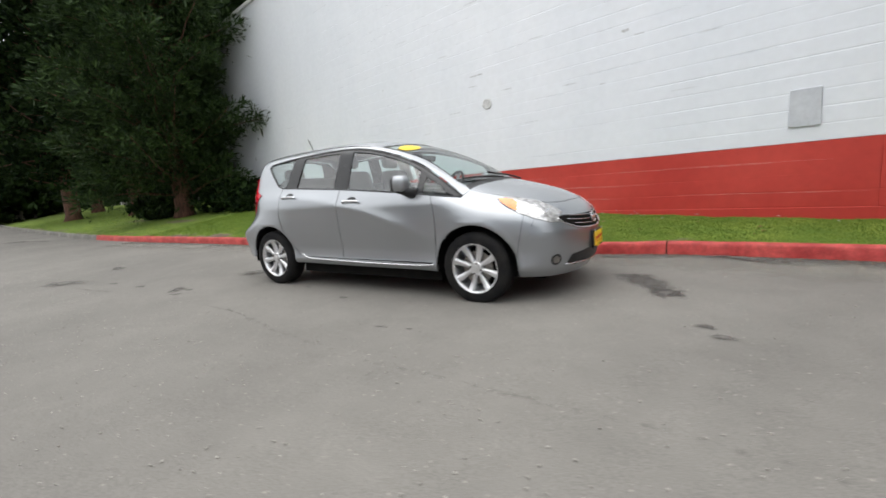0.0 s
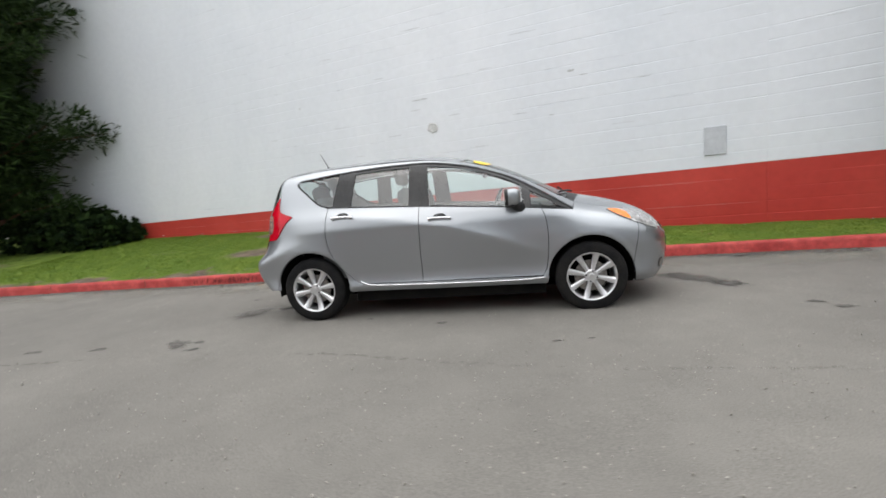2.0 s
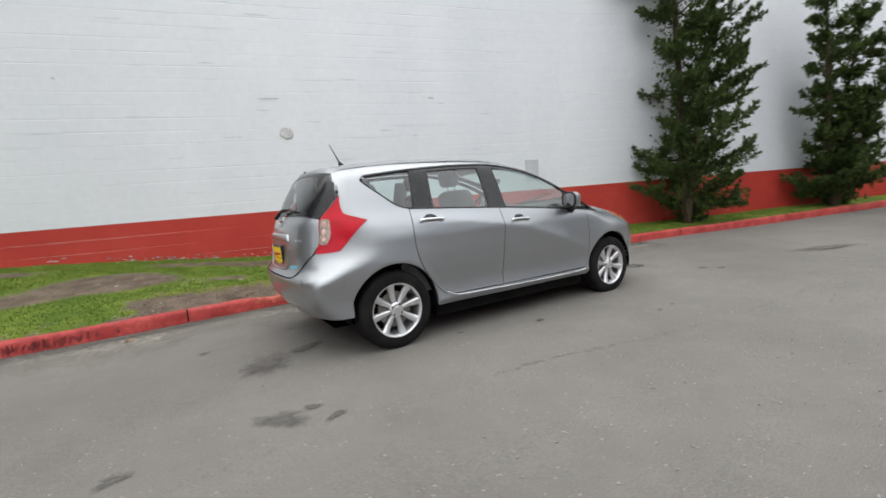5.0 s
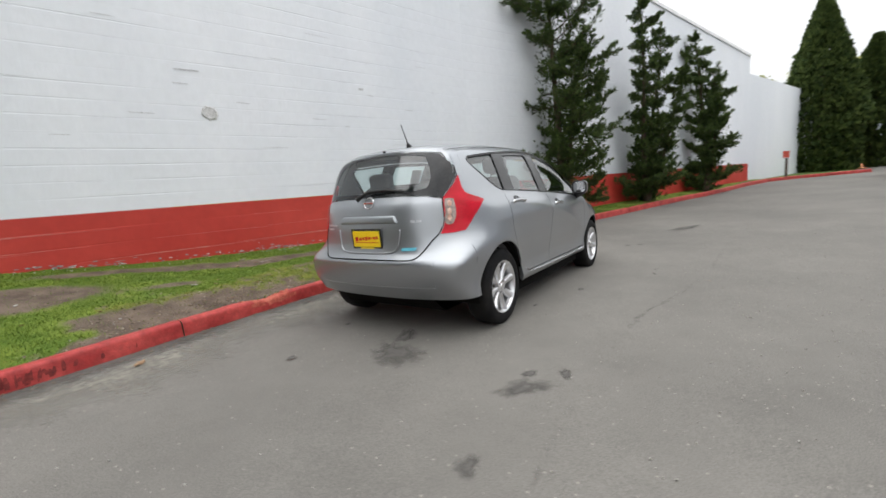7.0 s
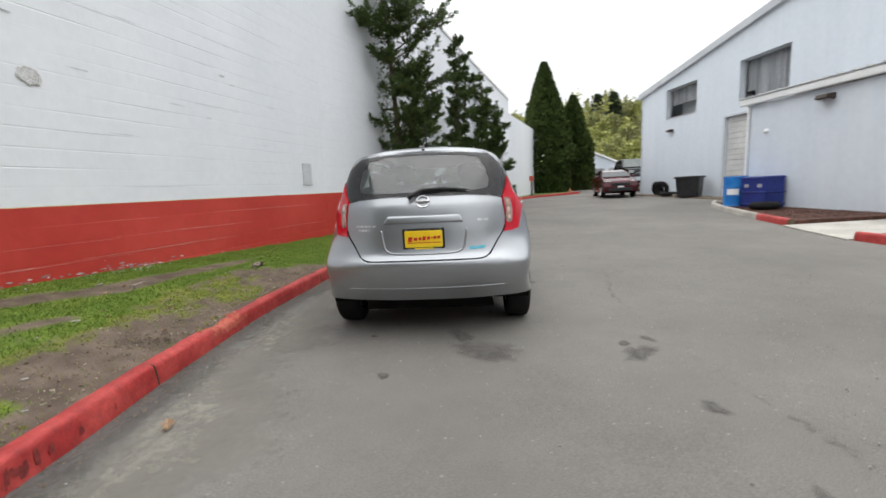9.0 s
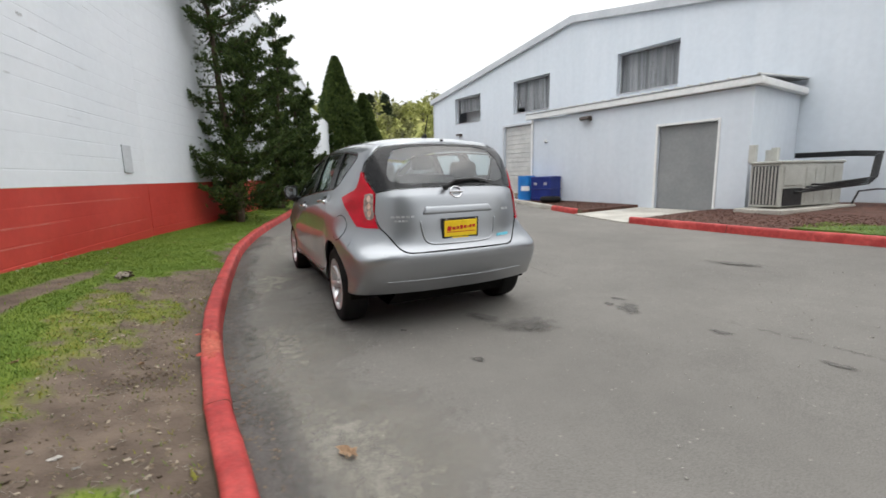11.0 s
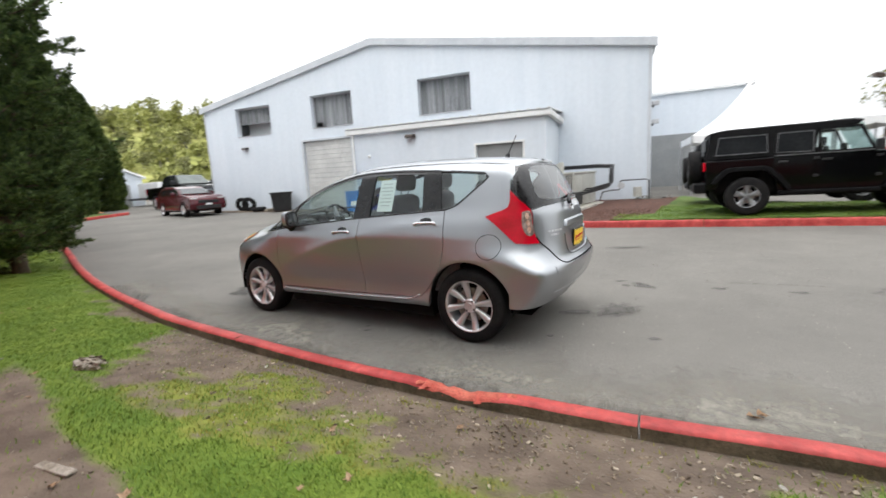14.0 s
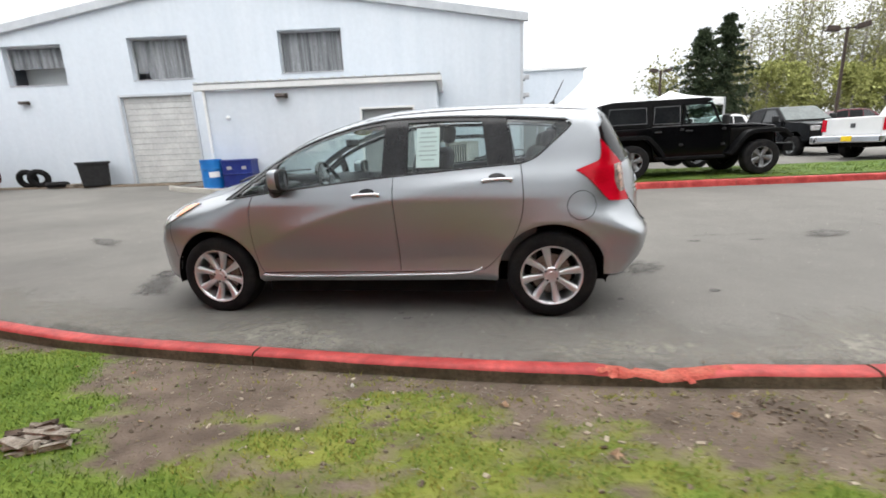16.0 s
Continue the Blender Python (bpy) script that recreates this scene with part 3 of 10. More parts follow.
g = Geo()
for _ in range(60):
    x = rs.gauss(-2.65, 0.28)
    y, w, z0, z1 = kerb_y(x), rs.uniform(0.004, 0.016), rs.uniform(0.015, 0.06), rs.uniform(0.07, 0.118)
    gz = ground_z(x, y)
    lean = rs.uniform(-0.004, 0.012)
    face = lambda xx, z: (xx, kerb_y(xx) - 0.004 + 0.013 * z / 0.12, gz + z)
    g.add([face(x - w, z0), face(x + w * 0.6, z0), face(x + w + lean, (z0 + z1) / 2), face(x + w * 0.4 + lean * 2, z1), face(x - w * 0.5 + lean * 2, z1), face(x - w + lean, (z0 + z1) / 2)], [(0, 1, 2, 3, 4, 5)])
tagged(link("tyre_scuffs", g, SCUFF), "dark tyre scuffs on the face of the red kerb", "scuffs", kind="stuff")


def far_kerb_y(x):
    return curve([(-30, -8.6), (-14, -7.15), (-7, -6.63), (-2, -6.42), (0.5, -6.30), (3.2, -6.28)], x)


kerb_run("kerb_by_building", far_kerb_y, [-30, -22, -15, -11, -7.3, -4.4, -1.6, 1.1, 3.2], lambda k: RED_KERB if k >= 3 else CONCRETE, "red painted kerb along the far side of the drive", flip=-1)


def island_y(x):
    return curve([(5.25, -6.72), (7, -7.05), (8.6, -7.42), (10.3, -7.95), (11.2, -8.45)], x)


kerb_run("kerb_by_island", island_y, [5.25, 6.0, 6.6, 9.0, 11.2], lambda k: RED_KERB if k < 2 else CONCRETE, "concrete kerb of a mulch bed with a red end", flip=-1)
# the kerb turning across the end of the drive


def end_kerb_y(x):
    return curve([(22.3, -3.6), (23.2, -4.4), (24.2, -5.9), (25.0, -7.6)], x)


kerb_run("kerb_at_end", end_kerb_y, [22.32, 23.6, 25.0], lambda k: RED_KERB, "red painted kerb turning at the end of the drive")
g = Geo()
g.grid([[(x, end_kerb_y(min(x, 25.0)) + s, ground_z(x, -4) + 0.10) for x in np.linspace(22.3, 40, 14)] for s in np.linspace(0.12, 8, 8)])
tagged(link("end_lawn", g, TURF), "rough grass round the cypress trees", "lawn", kind="structure")

# ---- the white block wall ----


def block_wall(name, p, q, red, label):
    """Painted block courses 0.2 m high, with hollowed bed joints, between two plan points."""
    P, Q = Vector((*p, 0)), Vector((*q, 0))
    along = (Q - P).normalized()
    out = Vector((along.y, -along.x, 0))
    length = (Q - P).length
    nx = int(length / 0.4)
    g = Geo()
    prof = []
    zs = [(-0.5, 1.0)] if red else []
    top = (lambda x: 1.150 + 0.0132 * x)
    for k in range(-3 if red else 0, 0 if red else 33):
        prof += [(k * 0.2 + 0.004, 0.0), (k * 0.2 + 0.010, 0.0015), (k * 0.2 + 0.190, 0.0015), (k * 0.2 + 0.196, 0.0)]
    if red:
        prof = [(-1.4, 0.005), (-0.81, 0.005), (-0.804, 0.0)] + [(a - 0.2, o) for a, o in prof]
        prof = [pt for pt in prof if pt[0] < -0.001] + [(-0.0, 0.005)]
    rows = []
    lid = lambda x: curve([(-13, 7.36), (9.5, 7.36), (13.6, 6.92), (21.6, 6.18)], x)
    for z, o in prof:
        row = []
        for i in range(nx + 1):
            c = P + along * (length * i / nx)
            zz = top(c.x) + z
            if not red:
                zz = min(zz, lid(c.x))
            j = o + (0.0035 * noise.noise((i * 0.37, round(z * 5) * 1.7, 4)) if o > 0 else 0.0)
            row.append(tuple(c + out * j + Vector((0, 0, zz))))
        rows.append(row)
    g.grid(rows)
    back = [[tuple(Vector(v) - out * 0.3) for v in rows[0]], [tuple(Vector(v) - out * 0.3) for v in rows[-1]]]
    g.grid([list(reversed(back[0])), list(reversed(back[1]))])
    g.grid([rows[-1], back[1]])
    for e in (0, -1):
        g.add([rows[0][e], rows[-1][e], back[1][e], back[0][e]], [(0, 1, 2, 3) if e else (3, 2, 1, 0)])
    return tagged(link(name, g, RED_WALL if red else WHITE_WALL), label, "wall", kind="structure")


for k, (p, q) in enumerate(((WALL_A, WALL_B), (WALL_B, WALL_C))):
    block_wall(f"wall_{2 * k + 1}", p, q, False, "tall white painted block wall with chipped paint")
    block_wall(f"wall_{2 * k + 2}", p, q, True, "red painted band along the foot of the block wall")
g = Geo()
lid = lambda x: curve([(-13, 7.36), (9.5, 7.36), (13.6, 6.92), (21.6, 6.18)], x)
for a, b in ((WALL_A, WALL_B), (WALL_B, WALL_C)):
    d = (Vector((*b, 0)) - Vector((*a, 0))).normalized()
    o = Vector((d.y, -d.x, 0))
    row0, row1, row2, row3 = [], [], [], []
    for i in range(13):
        c = Vector((*a, 0)).lerp(Vector((*b, 0)), i / 12)
        z = lid(c.x)
        row0.append(tuple(c + o * 0.05 + Vector((0, 0, z - 0.06))))
        row1.append(tuple(c + o * 0.05 + Vector((0, 0, z + 0.05))))
        row2.append(tuple(c - o * 0.36 + Vector((0, 0, z + 0.05))))
        row3.append(tuple(c - o * 0.36 + Vector((0, 0, z - 0.06))))
    g.grid([row0, row1, row2, row3, row0])
tagged(link("coping", g, TRIM_WHITE), "pale metal coping on top of the block wall", "coping", kind="structure")
# the flank at the rear end, the lower building beyond the red band, and the roof that closes the block
g = Geo()
g.box((-12.8, 6.87, 0.3), (-12.45, 40, 7.3))
tagged(link("wall_5", g, WHITE_WALL), "white flank of the block building", "wall", kind="structure")
g = Geo()
d2 = (Vector((*WALL_C, 0)) - Vector((*WALL_B, 0))).normalized()
o2 = Vector((d2.y, -d2.x, 0))
C = Vector((*WALL_C, 0))
lo = [C - o2 * 0.02, C + d2 * 9.5 - o2 * 0.02, C + d2 * 9.5 - o2 * 12, C - o2 * 12]
g.add([tuple(p + Vector((0, 0, 0.2))) for p in lo] + [tuple(p + Vector((0, 0, 5.42 - 0.12 * (k in (1, 2))))) for k, p in enumerate(lo)],
      [(0, 1, 5, 4), (1, 2, 6, 5), (2, 3, 7, 6), (3, 0, 4, 7), (4, 5, 6, 7)])
tagged(link("wall_6", g, WHITE_WALL), "lower white wall beyond the red band", "wall", kind="structure")
g = Geo()
g.add([(-12.5, 7.0, 7.2), (5.9, 3.1, 7.2), (21.5, -2.5, 6.05), (28, 30, 6.0), (-12.5, 40, 7.2)], [(0, 1, 2, 3, 4)])
tagged(link("roof", g, DOOR_GREY), "flat grey roof of the block building", "roof", kind="structure")


def on_wall(x, z, off=0.0):
    """A pose on the block wall: x to the right along it, z outwards."""
    a, b = (WALL_A, WALL_B) if x < WALL_B[0] else (WALL_B, WALL_C)
    d = (Vector((*b, 0)) - Vector((*a, 0))).normalized()
    o = Vector((d.y, -d.x, 0))
    m = Matrix((d, Vector((0, 0, 1)), o)).transposed().to_4x4()
    m.translation = Vector((x, wall_y(x), z)) + o * (0.006 + off)
    return m


# grey cover plate, round plaster patch, flakes
g = Geo()
plate = thing("cover_plate", on_wall(5.215, 1.63), "grey painted rectangular metal cover plate on the white wall", "wall plate")
beveled("plate", (-0.155, -0.225, 0.0), (0.155, 0.225, 0.018), PANEL_GREY, plate, 0.012)
for sx in (-1, 1):
    for sy in (-1, 1):
        g = Geo()
        g.tube([(sx * 0.135, sy * 0.205, 0.016), (sx * 0.135, sy * 0.205, 0.022)], 0.006, 8)
        link("screw", g, ALU, plate)
bm = bmesh.new()
pr = random.Random(4)
ring = [bm.verts.new((0.115 * pr.uniform(0.85, 1.12) * math.cos(a * math.tau / 22), 0.105 * pr.uniform(0.85, 1.12) * math.sin(a * math.tau / 22), 0.0)) for a in range(22)]
inner = [bm.verts.new((v.co.x * 0.82, v.co.y * 0.82, 0.010 + pr.uniform(-0.002, 0.003))) for v in ring]
for i in range(22):
    bm.faces.new((ring[i], ring[(i + 1) % 22], inner[(i + 1) % 22], inner[i]))
bm.faces.new(inner)
patch = part("plaster_patch", bm, PATCH, label="round rough grey plaster patch on the white wall")
patch.matrix_world = on_wall(0.485, 2.475)
tagged(patch, category="patch")
marks = [(0.25, 3.05, 0.35, 0.03), (0.15, 2.86, 0.22, 0.02), (-0.35, 2.42, 0.30, 0.016), (0.95, 2.66, 0.25, 0.014), (2.2, 2.5, 0.28, 0.014), (2.75, 2.4, 0.10, 0.02),
         (-1.2, 2.1, 0.2, 0.014), (3.1, 3.1, 0.12, 0.05), (3.3, 3.0, 0.16, 0.02), (-2.6, 3.3, 0.05, 0.05), (1.6, 3.4, 0.3, 0.014), (-0.6, 3.6, 0.25, 0.016), (4.2, 2.8, 0.3, 0.012), (-3.4, 2.7, 0.18, 0.016),
         (1.4, 2.0, 0.4, 0.010), (-1.6, 2.75, 0.45, 0.010), (3.9, 2.1, 0.35, 0.010), (2.3, 3.9, 0.5, 0.012), (0.2, 4.4, 0.4, 0.014), (-1.8, 4.2, 0.35, 0.012), (4.6, 3.7, 0.3, 0.012), (6.6, 3.2, 0.3, 0.01)]
g = Geo()
for x, z, w, h in marks:
    m = on_wall(x, z, 0.002)
    k = 14
    top = [m @ Vector(((i / k - 0.5) * w, h * pr.uniform(0.15, 0.6) * math.sin(math.pi * (i + 0.3) / (k + 0.6)) ** 0.5, 0)) for i in range(k + 1)]
    bot = [m @ Vector(((i / k - 0.5) * w, -h * pr.uniform(0.1, 0.6) * math.sin(math.pi * (i + 0.3) / (k + 0.6)) ** 0.5, 0)) for i in range(k + 1)]
    g.grid([bot, top])
tagged(link("flaked_paint", g, CHIP), "flaked paint marks on the white wall", "flakes", kind="stuff")
# pale pink paints the sky-lit upper edges of the worn red joints
JOINT_PINK = mat("worn_lit_pink_joint", (0.58, 0.17, 0.14), 0.7, vary=(0.66, 0.30, 0.26), scale=6, fine=50)
# grey strips paint the thin shadow lines of the white joints
JOINT_GREY = mat("shaded_paint_joint", (0.52, 0.54, 0.57), 0.7, vary=(0.64, 0.66, 0.69), scale=4, fine=50)
PEELED = mat("peeled_grey_block", (0.20, 0.19, 0.19), 0.95, vary=(0.42, 0.40, 0.40), scale=16, fine=60, bump=0.6)


def joint_lines(name, courses, span, count, long, material, label, thick):
    """Short broken stretches along the bed joints of the wall, edge light or shade in their colour."""
    g = Geo()
    for _ in range(count):
        c, x, L = pr.choice(courses), pr.uniform(*span), pr.uniform(*long)
        z = 1.150 + 0.0132 * x + 0.2 * c
        if z < lawn_z(x, wall_y(x)) + 0.04 or (x < WALL_B[0] < x + L):
            continue
        m = on_wall(x, z, 0.0005)
        k = max(4, int(L / 0.06))
        g.grid([[m @ Vector((L * i / k, s * thick * pr.uniform(0.35, 1.0) * math.sin(math.pi * (i + 0.2) / (k + 0.4)) ** 0.4, 0)) for i in range(k + 1)] for s in (-1, 1)])
    tagged(link(name, g, material), label, "joints", kind="stuff")


joint_lines("red_joints", (-1, -2, -3), (-9, 5.6), 46, (0.5, 2.2), JOINT_PINK, "worn joints in the red band with sky-lit edges painted pale", 0.0028)
joint_lines("white_joints", tuple(range(1, 26)), (-8, 5.6), 80, (0.2, 0.9), JOINT_GREY, "open joints in the white wall with their shade painted grey", 0.0030)
g, g2 = Geo(), Geo()
for _ in range(130):
    x = pr.choice((pr.uniform(-9, 5.5), pr.gauss(-1.0, 0.8), pr.gauss(1.2, 0.5)))
    m = on_wall(x, lawn_z(x, wall_y(x) - 0.01) + abs(pr.gauss(0.0, 0.035)) + 0.006, 0.0015)
    w, h = pr.uniform(0.008, 0.045), pr.uniform(0.004, 0.012)
    ring = [m @ Vector((w * math.cos(a) * pr.uniform(0.6, 1.1), h * math.sin(a) * pr.uniform(0.5, 1.1), 0)) for a in np.linspace(0, math.tau, 10)[:-1]]
    (g if pr.random() < 0.72 else g2).add(ring, [tuple(range(9))])
tagged(link("peeled_foot", g, PEELED), "grey peeled patches along the foot of the wall", "peeled paint", kind="stuff")
tagged(link("peeled_chips", g2, PATCH), "white chips of plaster on the foot of the wall", "peeled paint", kind="stuff")
g = Geo()
for _ in range(140):
    x = pr.choice((pr.uniform(-10, 7.5), pr.gauss(-1.2, 0.7), pr.gauss(1.4, 0.4)))
    y = wall_y(x) - abs(pr.gauss(0.03, 0.10)) - 0.03
    r = pr.choice((0.003, 0.004, 0.005, 0.007, 0.010))
    z = lawn_z(x, y) + r * 0.2
    m = pose(x, y, z, pr.uniform(0, 90), pr.uniform(0, 90), pr.uniform(0, 360))
    g.box((-r, -r * 0.8, -r * 0.35), (r, r * 0.8, r * 0.35), m)
tagged(link("paint_crumbs", g, CHIP), "pale crumbs of paint along the foot of the wall", "debris", kind="stuff")

# ---- metal building across the drive ----
BU = Matrix.Translation((6.185, -11.8, 0)) @ pose(0, 0, 0, 0, 0, 8.685) @ pose(0, 0, 0, 0, -0.69, 0)
house = thing("workshop_building", BU, "large pale blue-white metal workshop with a low gable roof", "building")
EAVE, PEAK, UL, UR, UP = 5.46, 7.17, -6.22, 14.30, 4.33


def holed_wall(name, outline_top, u0, u1, z0, holes, thick, parent, material, v0=0.0):
    """A wall from u0 to u1 with rectangular openings right through; its top follows outline_top(u)."""
    g = Geo()
    us = sorted({u0, u1, UP if u0 < UP < u1 else u0, *[h[0] for h in holes], *[h[1] for h in holes]})
    for a, b in zip(us[:-1], us[1:]):
        cuts = sorted((h[2], h[3]) for h in holes if h[0] <= a + 1e-6 and h[1] >= b - 1e-6)
        lo = z0
        spans = []
        for c, d in cuts:
            if c > lo + 1e-6:
                spans.append((lo, lo, c, c))
            lo = d
        spans.append((lo, lo, outline_top(a), outline_top(b)))
        for p, q, r, s in spans:
            g.add([(a, v0, p), (b, v0, q), (b, v0, s), (a, v0, r), (a, v0 - thick, p), (b, v0 - thick, q), (b, v0 - thick, s), (a, v0 - thick, r)],
                  [(1, 0, 3, 2), (4, 5, 6, 7), (0, 1, 5, 4), (2, 3, 7, 6), (0, 4, 7, 3), (1, 2, 6, 5)])
    bm = bmesh.new()
    bm.from_mesh(g.mesh(name, material))
    bmesh.ops.remove_doubles(bm, verts=bm.verts[:], dist=1e-4)
    seen = {}
    for f in bm.faces:
        seen.setdefault(tuple(sorted(v.index for v in f.verts)), []).append(f)
    bmesh.ops.delete(bm, geom=[f for fs in seen.values() if len(fs) > 1 for f in fs], context="FACES_ONLY")
    return part(name, bm, material, parent)


def gable_top(u):
    return EAVE + (PEAK - EAVE) * (1 - (abs(u - UP) / ((UR - UP) if u > UP else (UP - UL))))


wins = [(0.10, 2.33, 3.99, 5.41), (5.50, 7.66, 3.97, 5.40), (10.05, 12.20, 3.96, 5.31)]
holed_wall("wall", gable_top, UL, UR, -0.3, wins + [(5.68, 8.27, -0.2, 3.44)], 0.3, house, SIDING)
g = Geo()
g.box((UL, -32, -0.3), (UL + 0.2, -0.2, EAVE))
link("wall", g, SIDING, house)
g = Geo()
g.box((UR - 0.2, -32, -0.3), (UR, -0.2, EAVE))
link("wall", g, SIDING, house)
g = Geo()
for a, b, za, zb in ((UL - 0.12, UP, EAVE - 0.02, PEAK), (UP, UR + 0.12, PEAK, EAVE - 0.02)):
    g.add([(a, 0.12, za + 0.02), (b, 0.12, zb + 0.02), (b, -32.2, zb + 0.02), (a, -32.2, za + 0.02), (a, 0.12, za + 0.08), (b, 0.12, zb + 0.08), (b, -32.2, zb + 0.08), (a, -32.2, za + 0.08)],
          [(0, 1, 2, 3), (7, 6, 5, 4), (4, 5, 1, 0), (5, 6, 2, 1), (6, 7, 3, 2), (7, 4, 0, 3)])
link("roof", g, DOOR_GREY, house, "grey metal roof sheet")
for a, b, za, zb in ((UL - 0.14, UP, EAVE, PEAK), (UP, UR + 0.14, PEAK, EAVE)):
    g = Geo()
    g.add([(a, 0.01, za - 0.16), (b, 0.01, zb - 0.16), (b, 0.14, zb - 0.16), (a, 0.14, za - 0.16), (a, 0.01, za + 0.10), (b, 0.01, zb + 0.10), (b, 0.15, zb + 0.10), (a, 0.15, za + 0.10)],
          [(0, 1, 2, 3), (7, 6, 5, 4), (3, 2, 6, 7), (0, 4, 5, 1), (0, 3, 7, 4), (1, 5, 6, 2)])
    link("gable_trim", g, TRIM_PALE, house, "pale grey gable trim")
for u in (UL + 0.02, UR - 0.08):
    beveled("corner_trim", (u, 0.003, -0.2), (u + 0.09, 0.03, EAVE - 0.17), TRIM_PALE, house, 0.008)
for k, (a, b, c, d) in enumerate(wins):
    win = new("window")
    win.parent = house
    for lo, hi in (((a, -0.28, c), (a + 0.05, -0.18, d)), ((b - 0.05, -0.28, c), (b, -0.18, d)), ((a + 0.05, -0.28, c), (b - 0.05, -0.18, c + 0.06)), ((a + 0.05, -0.28, d - 0.05), (b - 0.05, -0.18, d)), ((a + 0.001, -0.18, c + 0.001), (b - 0.001, 0.03, c + 0.03))):
        beveled("window_frame", lo, hi, ALU, win, 0.008)
    g = Geo()
    row0, row1 = [], []
    for i in range(61):
        u = a + 0.05 + (b - a - 0.1) * i / 60
        dv = -0.315 + 0.022 * math.sin(i * 0.95 + 2 * noise.noise((i * 0.2, k, 0))) + 0.01 * noise.noise((i * 0.9, k, 1))
        row0.append((u, dv, c + (0.62 if k == 2 else 0.30 if k == 1 and i > 48 else 0.06)))
        row1.append((u, dv, d - 0.05))
    g.grid([row0, row1])
    link("curtain", g, CURTAIN, win, "grey dusty plastic curtain", True)
    g = Geo()
    g.box((a + 0.05, -0.235, c + 0.06), (b - 0.05, -0.229, d - 0.05))
    pane = link("pane", g, mat("old_glass", (0.9, 0.92, 0.93), 0.06, trans=1.0, ior=1.1, spec=0.6), win)
    pane.visible_shadow = False
    g = Geo()
    g.box((a - 0.1, -0.9, c - 0.1), (b + 0.1, -0.88, d + 0.1))
    link("blind", g, CURTAIN if k < 2 else TRIM_WHITE, win)
for lo, hi in (((5.60, 0.003, -0.1), (5.68, 0.04, 3.52)), ((8.27, 0.003, -0.1), (8.35, 0.04, 3.52)), ((5.68, 0.003, 3.44), (8.27, 0.04, 3.52))):
    beveled("door_trim", lo, hi, TRIM_PALE, house, 0.008)
door = new("roll_up_door")
door.parent = house
tagged(door, "old white slatted roll-up door")
for i in range(15):
    z = 0.35 + i * 0.206
    beveled("slat", (5.69, -0.14, z), (8.26, -0.09 + 0.006 * (i % 2), z + 0.200), DOOR_WHITE, door, 0.012)

# annex
U0, U1, VA = -3.19, 3.74, 2.856
annex = thing("annex", BU, "low blue-white annex with a shed roof and grey garage door", "building")
holed_wall("wall", lambda u: 3.12, U0, U1, -0.2, [(-2.47, -0.96, 0.0, 2.43)], 0.18, annex, SIDING, VA)
g = Geo()
g.box((U0, 0.01, -0.2), (U0 + 0.18, VA - 0.18, 3.2))
link("wall", g, SIDING, annex)
g = Geo()
g.box((U1 - 0.18, 0.01, -0.2), (U1, VA - 0.18, 3.2))
link("wall", g, SIDING, annex)
g = Geo()
g.add([(U0 - 0.15, VA + 0.16, 3.30), (U1 + 0.15, VA + 0.16, 3.30), (U1 + 0.15, 0.02, 3.52), (U0 - 0.15, 0.02, 3.52),
       (U0 - 0.15, VA + 0.16, 3.33), (U1 + 0.15, VA + 0.16, 3.33), (U1 + 0.15, 0.02, 3.55), (U0 - 0.15, 0.02, 3.55)],
      [(0, 3, 2, 1), (4, 5, 6, 7), (0, 1, 5, 4), (1, 2, 6, 5), (2, 3, 7, 6), (3, 0, 4, 7)])
roof = link("roof", g, DOOR_GREY, annex, "ribbed pale metal roof")
g = Geo()
for i in range(24):
    u = U0 - 0.1 + i * (U1 - U0 + 0.2) / 23
    g.add([(u - 0.035, VA + 0.17, 3.325), (u + 0.035, VA + 0.17, 3.325), (u + 0.02, VA + 0.17, 3.365), (u - 0.02, VA + 0.17, 3.365),
           (u - 0.035, 0.02, 3.545), (u + 0.035, 0.02, 3.545), (u + 0.02, 0.02, 3.585), (u - 0.02, 0.02, 3.585)], [(0, 1, 2, 3), (1, 5, 6, 2), (0, 3, 7, 4), (3, 2, 6, 7)])
link("roof_ribs", g, DOOR_WHITE, annex)
beveled("gutter", (U0 - 0.18, VA + 0.03, 3.13), (U1 + 0.18, VA + 0.15, 3.30), TRIM_WHITE, annex, 0.025, "white box gutter")
beveled("gutter", (U0 - 0.18, 0.03, 3.13), (U0 - 0.03, VA + 0.03, 3.30), TRIM_WHITE, annex, 0.025)
beveled("downpipe", (U1 - 0.10, VA + 0.012, 0.2), (U1 - 0.02, VA + 0.075, 3.13), TRIM_WHITE, annex, 0.02, "white downpipe")
for lo, hi in (((-2.53, VA + 0.003, 0.1), (-2.47, VA + 0.03, 2.49)), ((-0.96, VA + 0.003, 0.1), (-0.90, VA + 0.03, 2.49)), ((-2.47, VA + 0.003, 2.43), (-0.96, VA + 0.03, 2.49))):
    beveled("door_trim", lo, hi, TRIM_WHITE, annex, 0.006)
beveled("garage_door", (-2.46, VA - 0.13, 0.20), (-0.97, VA - 0.09, 2.42), DOOR_GREY, annex, 0.006, "plain grey garage door")
for i in range(1, 4):
    beveled("door_seam", (-2.46, VA - 0.092, 0.20 + i * 0.555), (-0.97, VA - 0.087, 0.206 + i * 0.555), DOOR_GREY, annex, 0.001)


